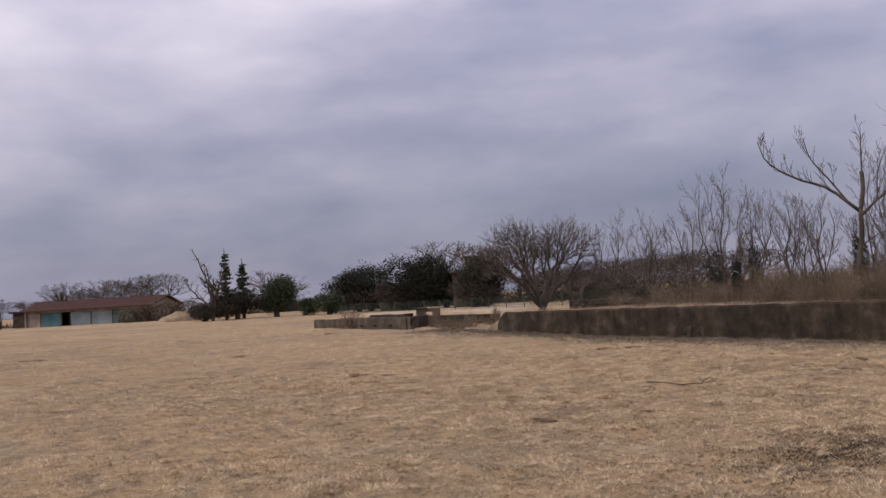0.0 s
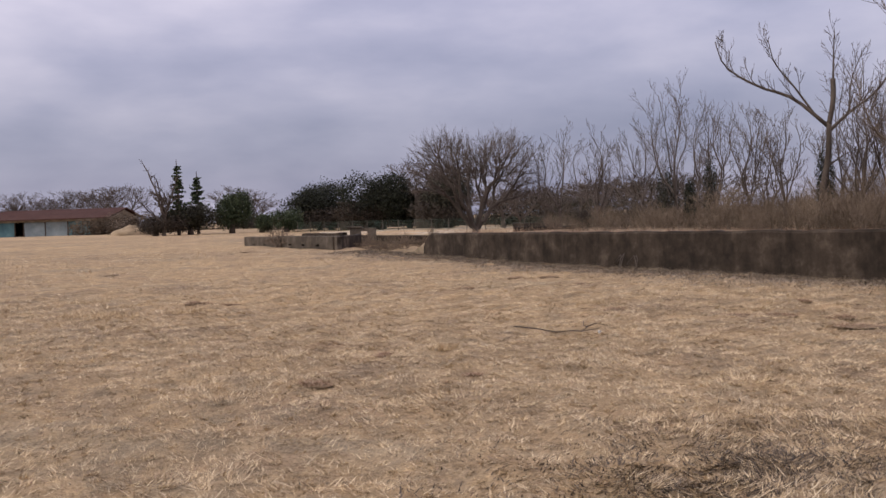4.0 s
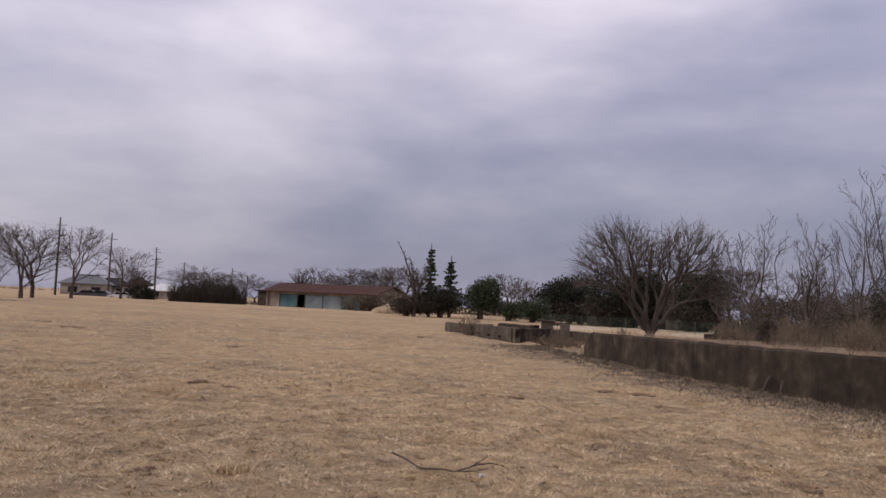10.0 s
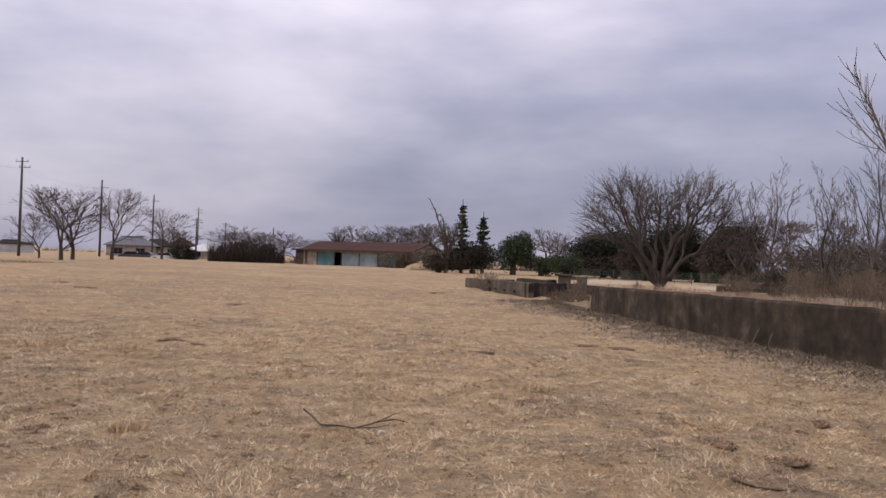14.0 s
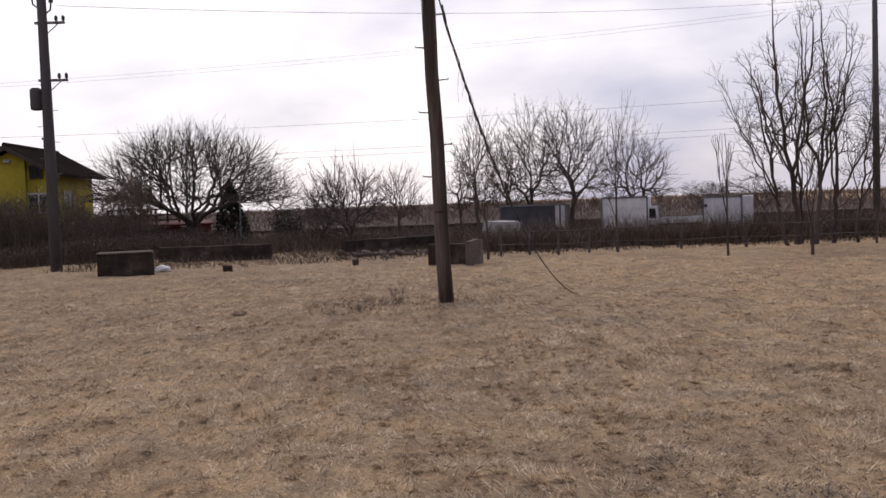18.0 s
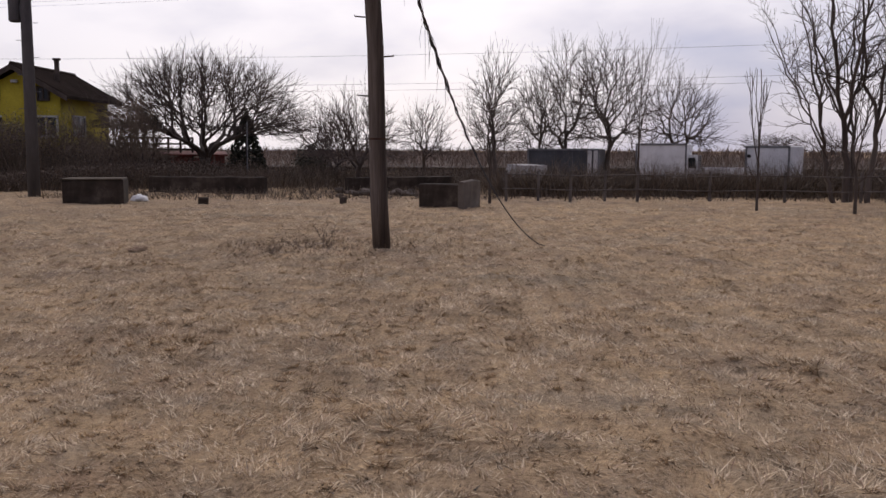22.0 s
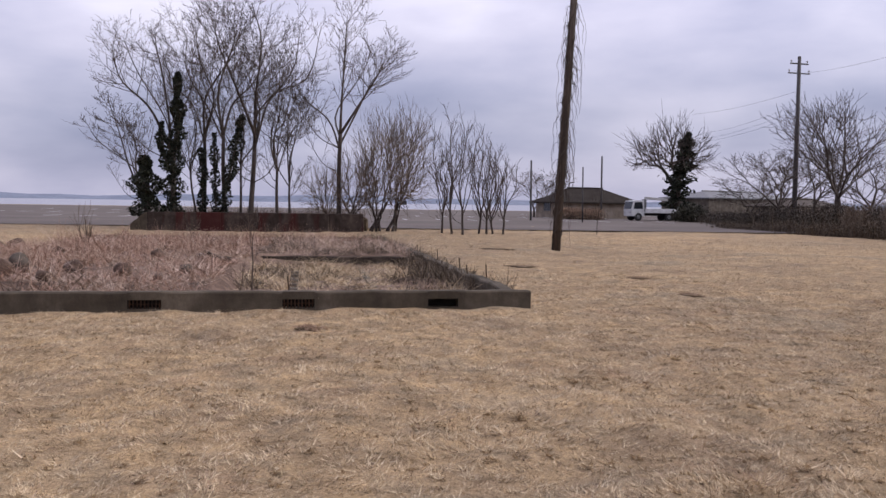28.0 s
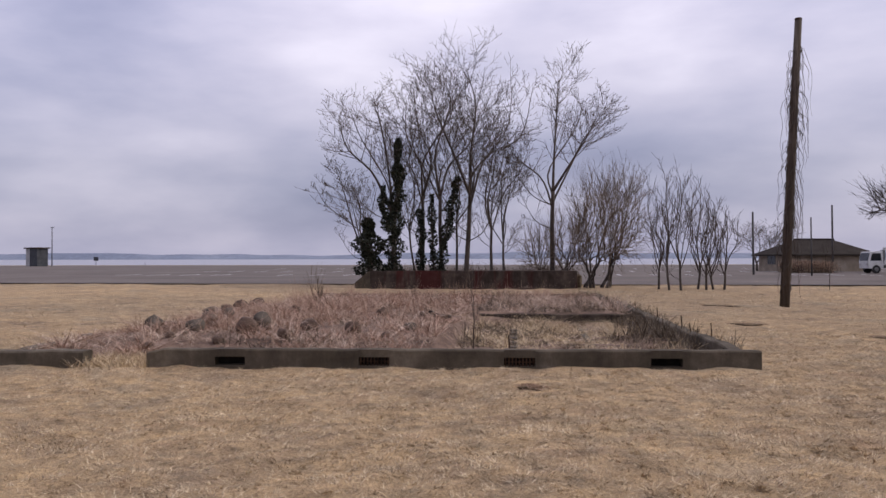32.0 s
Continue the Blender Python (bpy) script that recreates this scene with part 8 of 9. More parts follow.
hip_house("far_building", pose(*(-68.42, 173.75), 0, 0, 0, 40), 7, 5, 2.2, 2.8, 0.3, M_PALEWALL, M_GREYROOF, "pale low building far off beyond the reeds")

# ---- overhead cables ----
Q1 = (-35.88, -57.98)
stops = [(-48.0, -54.7), *POLES]
for (xa, ya), (xb, yb) in zip(stops[:-1], stops[1:]):
    span = math.hypot(xb - xa, yb - ya)
    for dx, z, sag in ((0.25, 5.05, 0.35), (0.25, 4.75, 0.35), (0.2, 6.5, 0.4)):
        cable((xa + dx, ya, z), (xb + dx, yb, z), sag * span / 45, 0.012)
    for dx, z in ((-0.9, 11.0), (0.3, 11.0)):
        cable((xa + dx, ya, z if ya > -50 else z - 2.4), (xb + dx, yb, z), 0.6 * span / 45, 0.008)
yp = (-23.5, -12.25)
cable((yp[0], yp[1] + 0.58, 7.6), (-41.1, 21.9, 11.2), 0.5, 0.012)
cable((yp[0], yp[1] + 0.26, 8.1), (-10.8, -1.7, 6.9), 0.3, 0.010)
cable((yp[0], yp[1] - 0.26, 8.3), (Q1[0], Q1[1], 11.0), 0.8, 0.012)

# ---- south: house foundation with air vents ----
FA, FB = Vector((2.05, -9.93, 0)), Vector((-6.22, -10.42, 0))


def foundation():
    """Low footings of a vanished house: the front wall has four barred air vents and a gap."""
    root = thing("house_foundation", pose(0, 0, 0), "low mossy concrete house foundation full of dry weeds", "foundation")
    d = FB - FA
    L = d.length
    m = Matrix.Translation(FA) @ Matrix.Rotation(math.atan2(d.y, d.x), 4, "Z")     # x runs west, the front face looks to -y here
    th, top = 0.20, 0.295
    vents = [1.16, 3.14, 5.10, 7.05]
    vw, v0, v1 = 0.42, 0.075, 0.19
    edges = sorted({0.0, L, *[v - vw / 2 for v in vents], *[v + vw / 2 for v in vents]})
    rng = np.random.default_rng(900)
    for a, b in zip(edges[:-1], edges[1:]):
        mid = (a + b) / 2
        g = Geo()
        if any(abs(mid - v) < vw / 2 for v in vents):
            g.box((a, -th, -0.2), (b, 0, v0), 0.0, m)
            g.box((a, -th, v1), (b, 0, top), 0.0, m)
            part("front_wall", g, M_FOUNDCONC, root)
            # iron bars in the opening
            if abs(mid - vents[1]) < 0.1 or abs(mid - vents[2]) < 0.1:
                gr = part("vent_grille", Geo().box((a, -th * 0.82, v0 + 0.05), (b, -th * 0.77, v0 + 0.062), 0, m), M_RUSTIRON, root, "rusty iron vent grille")
                for k in range(9):
                    x = a + (k + 0.5) * vw / 9
                    part("bar", Geo().tube([m @ Vector((x, -th * 0.8, v0)), m @ Vector((x, -th * 0.8, v1))], [0.011, 0.011], 5), M_RUSTIRON, gr)
            # dark plate behind the opening, painting the shade within
            part("vent_shade", Geo().box((a, -0.015, v0), (b, -0.005, v1), 0, m), M_VOID, root)
            continue
        n = max(2, int((b - a) / 0.22))
        prev = None
        for j in range(n + 1):
            x = a + (b - a) * j / n
            t = top + 0.010 * noise.noise(Vector((x * 2.1, 3, 0))) + 0.003 * rng.normal()
            if a == 0.0 and j == 0:
                t -= 0.05
            row = [m @ Vector(p) for p in ((x, 0.0 + 0.004 * rng.normal(), -0.2), (x, 0.0 + 0.004 * rng.normal(), t - 0.025), (x, -0.025, t), (x, -th + 0.02, t), (x, -th, t - 0.02), (x, -th, -0.2))]
            q = len(g.v)
            g.v += row
            if prev is not None:
                for k in range(5):
                    g.f.append((prev + k, prev + k + 1, q + k + 1, q + k))
            else:
                g.f.append(tuple(q + k for k in range(6)))
            prev = q
        g.f.append(tuple(prev + k for k in reversed(range(6))))
        part("front_wall", g, M_FOUNDCONC, root)

    def footing(name, p, q, h, th=0.18, mat=M_FOUNDCONC, jag=0.03, parent=root):
        p, q = Vector((*p, 0)), Vector((*q, 0))
        dd = q - p
        mm = Matrix.Translation(p) @ Matrix.Rotation(math.atan2(dd.y, dd.x), 4, "Z")
        n = max(3, int(dd.length / 0.4))
        g, prev = Geo(), None
        for j in range(n + 1):
            x = dd.length * j / n
            t = h + jag * noise.noise(Vector((x * 1.3, p.x, p.y)))
            row = [mm @ Vector(v) for v in ((x, 0, -0.2), (x, 0, t - 0.02), (x, 0.02, t), (x, th - 0.02, t), (x, th, t - 0.02), (x, th, -0.2))]
            b = len(g.v)
            g.v += row
            if prev is not None:
                for k in range(5):
                    g.f.append((prev + k, b + k, b + k + 1, prev + k + 1))
            else:
                g.f.append(tuple(b + k for k in range(6)))
            prev = b
        g.f.append(tuple(prev + k for k in reversed(range(6))))
        return part(name, g, mat, parent)

    footing("front_wall", (2.95, -9.98), (6.0, -9.80), 0.25, 0.3)
    footing("side_wall", (-6.05, -10.5), (-5.15, -29.2), 0.30, 0.2, M_FOUNDCONC, 0.05)
    footing("side_wall", (4.6, -29.3), (4.7, -10.3), 0.16, 0.25, M_FOUNDCONC, 0.12)
    footing("back_wall", (-5.2, -29.3), (4.7, -29.6), 0.26, 0.2)
    footing("inner_wall", (-1.85, -10.6), (-1.70, -24.4), 0.16, 0.14, M_WALLCONC)
    footing("inner_wall", (-5.5, -18.2), (-1.8, -18.4), 0.27, 0.2, M_WALLCONC)
    footing("inner_wall", (-5.3, -24.6), (3.2, -24.9), 0.26, 0.14, M_WALLCONC)
    footing("inner_wall", (-4.3, -10.7), (-4.1, -18.2), 0.10, 0.14)
    # iron rods left standing in the footings
    for x, y, h in ((-5.95, -12.2, 0.20), (-5.85, -14.6, 0.16), (-5.7, -16.9, 0.17), (-2.9, -10.6, 0.13), (-5.8, -13.3, 0.12), (-5.55, -20.0, 0.15)):
        part("iron_rod", Geo().tube([Vector((x, y, 0.2)), Vector((x + 0.02, y, 0.32 + h))], [0.010, 0.010], 6, True), M_RUSTIRON, root)
    # a row of small tiles set on edge in the front west room
    for k in range(6):
        x, y = -2.90 + 0.023 * k, -11.9 - 0.6 * k
        part("step_stub", Geo().box((x - 0.07, y - 0.03, 0.0), (x + 0.07, y + 0.03, 0.17 + 0.012 * (k % 3)), 0.015), M_OLDCONC, root)
    return root


foundation()

# fill of earth inside
rng = np.random.default_rng(910)
fill = Geo()
xs, ys = np.linspace(-5.9, 4.75, 44), np.linspace(-29.2, -10.2, 76)


def soil_z(x, y):
    """Height of the earth inside the footings: the front west room lies lower."""
    edge = min(1, (y * -1 - 10.2) / 1.2, (29.2 + y) / 1.0, (4.75 - x) / 1.2, (x + 5.9) / 0.9)
    deep = 0.06 if x < -1.8 and y > -18.2 else 0.26
    return 0.02 + deep * max(0, edge) + 0.05 * noise.noise(Vector((x * 0.9, y * 0.9, 4))) + 0.03 * noise.noise(Vector((x * 3, y * 3, 1)))


for y in ys:
    for x in xs:
        fill.v.append(Vector((x, y, soil_z(x, y))))
nx = len(xs)
for j in range(len(ys) - 1):
    for k in range(nx - 1):
        a = j * nx + k
        fill.f.append((a, a + 1, a + nx + 1, a + nx))
M_FILL = surface("weedy_earth", (0.075, 0.047, 0.034), (0.165, 0.106, 0.076), (0.30, 0.205, 0.152), 2.6, 26, 1.0, 0, 0.9)
tagged(part("foundation_soil", fill, M_FILL, None, "", True), "reddish-brown weedy soil inside the foundation", "soil", "", "structure")


def weeds(name, x0, x1, y0, y1, n, h, material, label, seed, width=0.006, lean=0.8, clump=0.16, per=26):
    """Weeds in clumps: each clump has its own height and leans its own way, with bare soil between."""
    rng = np.random.default_rng(seed)
    m = max(3, n // per)
    cx, cy = rng.uniform(x0, x1, m), rng.uniform(y0, y1, m)
    keep = np.sin(cx * 1.1 + 2 * np.sin(cy * 0.6)) * np.sin(cy * 0.8) > rng.uniform(-1.1, 0.5, m)
    cx, cy = cx[keep], cy[keep]
    m = len(cx)
    tall, size = rng.gamma(3.0, 0.33, m).clip(0.3, 2.4), rng.uniform(0.4, 1.6, m)
    drift = rng.normal(size=(2, m)) * 0.5
    k = rng.integers(0, m, n)
    off = rng.normal(size=(2, n)) * clump * size[k]
    x, y = cx[k] + off[0] + drift[0, k] * 0.05, cy[k] + off[1] + drift[1, k] * 0.05
    inside = (x > x0) & (x < x1) & (y > y0) & (y < y1)
    x, y, k = x[inside], y[inside], k[inside]
    near = np.exp(-(off[0][inside] ** 2 + off[1][inside] ** 2) / (clump * size[k]) ** 2)
    hh = h * tall[k] * (0.35 + 0.75 * near)
    tagged(new(name, blades_mesh(name, x, y, np.array([soil_z(p, q) for p, q in zip(x.tolist(), y.tolist())]) - 0.01, hh, width, lean, material, rng)), label, "weeds", "", "stuff")


weeds("dry_weeds", -1.7, 4.4, -24.5, -10.4, 24000, 0.22, M_REDWEED, "reddish dry weeds filling the foundation", 920, 0.0065, 2.0)
weeds("dry_weeds", -1.7, 4.4, -26, -10.4, 22000, 0.20, M_PINKSTRAW, "pale pinkish straws among the reddish weeds", 927, 0.006, 2.6, 0.2, 40)
weeds("dry_weeds", -1.7, 4.4, -25, -15, 4500, 0.32, M_REDWEED, "taller upright reddish stalks further back", 928, 0.007, 0.6, 0.25, 60)
weeds("dry_weeds", -5.8, -1.9, -18.0, -10.5, 15000, 0.15, M_BLADE, "pale matted grass inside the foundation", 921, 0.006, 2.4, 0.22, 60)
weeds("dry_weeds", -5.8, -1.9, -24.5, -18.5, 7000, 0.22, M_PINKSTRAW, "pale straws in the back room of the foundation", 929, 0.007, 1.6, 0.22, 50)
weeds("dry_weeds", -5.2, 4.3, -29, -24.5, 5000, 0.24, M_REDWEED, "dry weeds at the back of the foundation", 922, 0.008, 1.2)
weeds("dark_weeds", -1.7, 4.5, -29, -10.7, 9000, 0.16, M_BRUSH, "dark dead stalks among the reddish weeds", 926, 0.005, 1.6)
weeds("dark_weeds", -5.8, -1.8, -29, -11.5, 9000, 0.24, M_BRUSH, "dark dead stalks among the weeds", 923, 0.0055, 1.6, 0.2, 60)
rng = np.random.default_rng(925)
n = 9000
t = np.repeat(rng.uniform(0.04, 1, n // 45), 45) + rng.normal(size=n) * 0.005
x, y = -5.55 + 0.8 * t + np.repeat(rng.normal(size=n // 45), 45) * 0.25 + rng.normal(size=n) * 0.10, -10.7 - 18.4 * t
tagged(new("wall_weeds", blades_mesh("wall_weeds", x, y, np.full(n, 0.15), np.repeat(rng.gamma(3.0, 0.065, n // 45).clip(0.08, 0.34), 45) * rng.uniform(0.4, 1.1, n), 0.007, 0.8, M_BRUSH, rng)), "dark dead weeds hanging over the side footing", "weeds", "", "stuff")
n = 2500
x, y = rng.uniform(2.0, 3.1, n), rng.uniform(-11.2, -9.6, n)
tagged(new("gap_straw", blades_mesh("gap_straw", x, y, np.full(n, 0.04), 0.13, 0.006, 1.1, M_BLADE, rng)), "pale dry grass spilling through the gap", "grass", "", "stuff")

M_RUSTSTONE = surface("rusty_rubble", (0.055, 0.034, 0.025), (0.110, 0.070, 0.052), (0.19, 0.135, 0.105), 6, 50, 1.0, 0, 0.8)
# rubble along the east footing
rng = np.random.default_rng(930)


def stone(x, y, z, s, seed, material, name="rubble_stone", label="rounded grey-brown rubble stone among dry weeds", parent=None, squash=0.75):
    bm = bmesh.new()
    bmesh.ops.create_icosphere(bm, subdivisions=2, radius=1.0)
    for v in bm.verts:
        w = 1 + 0.35 * noise.noise(v.co * 1.3 + Vector((seed * 1.7, 0, 0))) + 0.10 * noise.noise(v.co * 4 + Vector((0, seed, 0)))
        v.co = Vector((v.co.x * s * w, v.co.y * s * w, v.co.z * s * squash * w))
    ob = part(name, Geo().add(bm), material, parent, "", True)
    ob.matrix_basis = pose(x, y, z, 0, 0, seed * 40)
    if parent is None:
        tagged(ob, label, "stone", "rubble stones of the foundation")
    return ob


for k in range(90):
    t = (k + rng.uniform(0, 1)) / 90
    x, y = 4.35 + rng.normal() * 0.35, -10.5 - 15.5 * t
    s = rng.uniform(0.08, 0.21)
    stone(x, y, 0.03, s, k, M_RUBBLE, squash=0.55)
for k, (x, y, s) in enumerate(((2.56, -12.7, 0.16), (2.89, -14.2, 0.17), (1.56, -12.45, 0.19), (1.72, -13.75, 0.18), (4.5, -20.5, 0.26), (4.4, -19.2, 0.2), (4.45, -18.3, 0.22), (0.68, -13.2, 0.15),
                               (-0.18, -12.8, 0.15), (-1.1, -13.1, 0.12), (0.65, -11.55, 0.11), (4.3, -21.2, 0.24), (3.52, -13.2, 0.17), (0.06, -16.8, 0.14), (-0.94, -16.1, 0.13), (3.2, -16.0, 0.14), (2.2, -17.5, 0.14))):
    stone(x, y, soil_z(x, y) + s * 0.62, s, 100 + k, M_RUSTSTONE if k % 3 else M_RUBBLE, "rubble_stone", "dark rounded rubble stone lying in reddish weeds", None, 0.85)
rng = np.random.default_rng(931)
for k in range(26):
    x, y = rng.uniform(-1.0, 4.4), -10.9 - 13.0 * rng.uniform(0, 1) ** 1.3
    s = rng.uniform(0.06, 0.12)
    stone(x, y, soil_z(x, y) + s * 0.3, s, 200 + k, M_RUSTSTONE, "rubble_stone", "dark rubble stone half sunk in reddish weeds", None, 0.7)
# dark broken pipe piece lying on the weeds
pp = (-1.36, -18.88)
pipe = part("broken_pipe", Geo().tube([Vector((-0.25, 0, 0.30)), Vector((0.0, 0.02, 0.33)), Vector((0.22, 0, 0.42))], [0.06, 0.06, 0.05], 9, True), M_VOID, None, "", True)
pipe.matrix_basis = pose(pp[0] * 0.9, pp[1] * 0.86, 0.0)
tagged(pipe, "black broken pipe piece lying on the weeds", "pipe")

# saplings growing inside
slim_tree(*(-2.31, -11.54), 0.12, 1.35, 0.35, 8, 940, "thin pale sapling growing in the foundation", 0.0045, M_PALEBARK, M_PALEBARK, "", 0.35)
shrub(*(-2.20, -11.23), 0.12, 0.55, 0.4, 12, 941, "few bare stalks growing in the foundation", 0.004)
shrub(*(2.68, -21.29), 0.15, 1.35, 0.5, 14, 942, "bare forked stalk growing in the foundation", 0.010)
shrub(*(0.41, -23.80), 0.15, 1.0, 0.4, 10, 943, "bare stalk growing in the foundation", 0.006)


# ---- rust-streaked wall with trees behind it ----
def back_wall():
    a, b = Vector((*(5.16, -40.73), 0)), Vector((*(-4.85, -41.06), 0))
    d = b - a
    m = Matrix.Translation(a) @ Matrix.Rotation(math.atan2(d.y, d.x), 4, "Z")
    root = thing("rust_streaked_wall", m, "low concrete wall streaked with dark red rust", "wall")
    L = d.length
    n = 6
    for k in range(n):
        x0, x1 = L * k / n + 0.005, L * (k + 1) / n - 0.005
        part("wall_section", Geo().box((x0, -0.03, -0.2), (x1, 0.22, 0.92 + 0.01 * (k % 2)), 0.02), M_RUSTCONC, root)
    g = Geo()
    g.prism([(-0.75, -0.2), (-0.75, 0.35), (-0.1, 0.9), (0, 0.9), (0, -0.2)], -0.02, 0.2)
    part("sloped_end", g, M_FOUNDCONC, root)
    for x in (0.0, L - 0.25):
        part("return_wall", Geo().box((x, 0.23, -0.2), (x + 0.22, 7.0, 0.88), 0.02), M_RUSTCONC, root)
    part("back_section", Geo().box((0.23, 6.8, -0.2), (L - 0.26, 7.0, 0.85), 0.02), M_RUSTCONC, root)
    return root


back_wall()
WX, WY = (0.27, -43.43)
soil = part("wall_soil", Geo().box((-5.4, -5.6, 0), (5.4, 0.9, 0.72), 0.1), M_LITTER)
soil.matrix_basis = pose(WX, WY - 0.9, 0, 0, 0, 3)
tagged(soil, "raised leaf-strewn earth held by the rusty wall", "soil", "", "structure")
thicket("wall_weeds_tall", -5.2, 5.2, -4, 0.6, 1800, 0.55, M_BRUSH, "dead stalks behind the rusty wall", 950, 0.7, 0.4, 0.012)
bpy.data.objects["wall_weeds_tall"].matrix_basis = pose(WX, WY - 0.9, 0.0)

# foot; height; width; fork; lean; radius
STEMS = (
    ((4.20, -42.43), 9.6, 4.4, 0.30, 0.9, 0.15),
    ((2.92, -43.14), 10.2, 3.4, 0.36, 0.3, 0.12),
    ((1.88, -42.77), 10.6, 3.6, 0.34, -0.2, 0.13),
    ((0.63, -42.90), 11.4, 4.2, 0.32, -0.4, 0.16),
    ((-0.59, -43.50), 8.4, 2.6, 0.25, -0.3, 0.10),
    ((-1.20, -44.03), 6.9, 2.6, 0.22, -0.2, 0.08),
    ((-3.68, -43.08), 10.6, 5.2, 0.36, -0.4, 0.15),
    ((5.46, -42.20), 5.9, 3.0, 0.15, 1.5, 0.10),
    ((1.2, -43.6), 8.6, 2.4, 0.28, 0.2, 0.08),
    ((3.5, -44.2), 7.6, 2.6, 0.3, 0.3, 0.07),
)
for k, ((x, y), h, w, fork, aside, r) in enumerate(STEMS):
    vase_tree("tall_bare_tree", x, y, 0.7, h, w * 1.45, "tall leafless tree growing behind the rusty wall", 960 + k, r * 0.72, fork * 1.10, 5, 0.0082, 3, 15, (aside, 0), "trees behind the rusty wall", None, M_GREYBARK, 3, (34, 66), 0.10, 0.24, -0.4, 0.36)


def ivy(x, y, z, stem, n, size, label, seed):
    """Ivy wrapped round a trunk; stem: rows of height, sideways shift and half width."""
    rng = np.random.default_rng(seed)
    s = np.array(stem, float)
    zz = rng.uniform(s[0, 0], s[-1, 0], n)
    cx, w = np.interp(zz, s[:, 0], s[:, 1]), np.interp(zz, s[:, 0], s[:, 2])
    w = w * (1.0 + 0.4 * np.sin(zz * 5 + seed))
    a, r = rng.uniform(0, 6.28, n), np.sqrt(rng.uniform(0.1, 1.15, n))
    pts = np.stack([x + cx + np.cos(a) * r * w, y + np.sin(a) * r * w, z + zz], 1)
    root = thing("ivy", pose(0, 0, 0), label, "ivy", "ivy on the trees")
    lv = new("leaves", leaves_mesh("leaves", pts, size, M_IVY, rng))
    lv.parent = root
    st = Geo().tube([Vector((x + c, y, z + h)) for h, c, _ in stem], [max(0.02, q * 0.25) for *_, q in stem], 6)
    part("stem", st, M_BARK, root, "", True)


ivy(*(5.36, -41.71), 0.65, ((0, 0, 0.55), (0.8, 0, 0.68), (1.8, 0.05, 0.62), (2.6, 0.1, 0.30), (2.9, 0.1, 0.1)), 2600, 0.085, "dense dark ivy covering a stump", 980)
ivy(*(4.25, -41.92), 0.65, ((0, 0, 0.45), (1.5, -0.05, 0.48), (2.8, -0.1, 0.40), (3.5, -0.2, 0.34), (4.3, -0.3, 0.26), (4.9, -0.3, 0.30), (5.8, -0.25, 0.2), (6.9, -0.3, 0.12)), 3200, 0.08, "dark ivy climbing a tall trunk", 981)
ivy(*(4.36, -41.69), 0.65, ((2.2, 0.0, 0.25), (3.2, 0.25, 0.28), (4.0, 0.35, 0.18), (4.5, 0.3, 0.1)), 800, 0.08, "dark ivy on a side branch", 982)
ivy(*(1.85, -42.47), 0.65, ((0, 0.0, 0.32), (1.2, 0.0, 0.26), (2.4, -0.3, 0.24), (3.6, -0.55, 0.28), (4.6, -0.75, 0.20), (5.0, -0.8, 0.1)), 1700, 0.075, "dark ivy climbing a tall trunk", 983)
ivy(*(2.96, -42.83), 0.65, ((0, 0.0, 0.22), (1.6, 0.0, 0.20), (2.6, 0.0, 0.22), (3.4, 0.05, 0.12)), 900, 0.075, "dark ivy climbing a trunk", 984)
ivy(*(2.28, -42.72), 0.65, ((0, 0.0, 0.2), (1.6, 0.05, 0.2), (3.0, 0.1, 0.24), (4.1, 0.1, 0.12)), 900, 0.075, "dark ivy climbing a trunk", 985)

# dense leaning brush at the wall's west end
for k, (x, y, mid, aside, rx, rz, n) in enumerate(((-4.3, -43.0, 2.1, -0.2, 1.6, 2.1, 560), (-5.5, -43.0, 3.2, -0.5, 1.9, 3.2, 820), (-6.3, -42.9, 3.4, -0.9, 1.7, 3.3, 560), (-3.2, -44.0, 1.7, 0.3, 1.3, 1.7, 320))):
    rng = np.random.default_rng(990 + k)
    bare_tree("leaning_shrub", x, y, 0.15, dome_tips(rng, n, aside, 0, mid, rx, rx, rz, -0.85, 0.25), "dense brown leafless shrub leaning over the wall", 990 + k, 0.0085, 0.40, 0.3, 7, 0.25, 40, 0.12, (0.2, 0.4), None, M_BRUSHTWIG, "leaning shrubs", "shrub")

# clump of slim trees
for k, (spot, h, w, n) in enumerate((((*(-8.62, -40.77),), 4.4, 0.9, 50), ((*(-9.02, -40.21),), 5.8, 1.3, 80), ((*(-9.54, -40.14),), 5.7, 1.3, 80), ((*(-10.47, -41.01),), 5.0, 1.1, 60), ((*(-10.83, -40.95),), 4.8, 1.0, 60), ((*(-11.53, -40.31),), 4.0, 1.0, 60), ((*(-11.21, -41.39),), 3.4, 0.8, 40))):
    vase_tree("bare_tree", spot[0], spot[1], 0.0, h, w * 1.9, "slim leafless tree in a small clump on the grass", 1000 + k, 0.05, 0.22, 5, 0.0085, 2, 9, (0, 0), "clump of slim trees", None, None, 1)

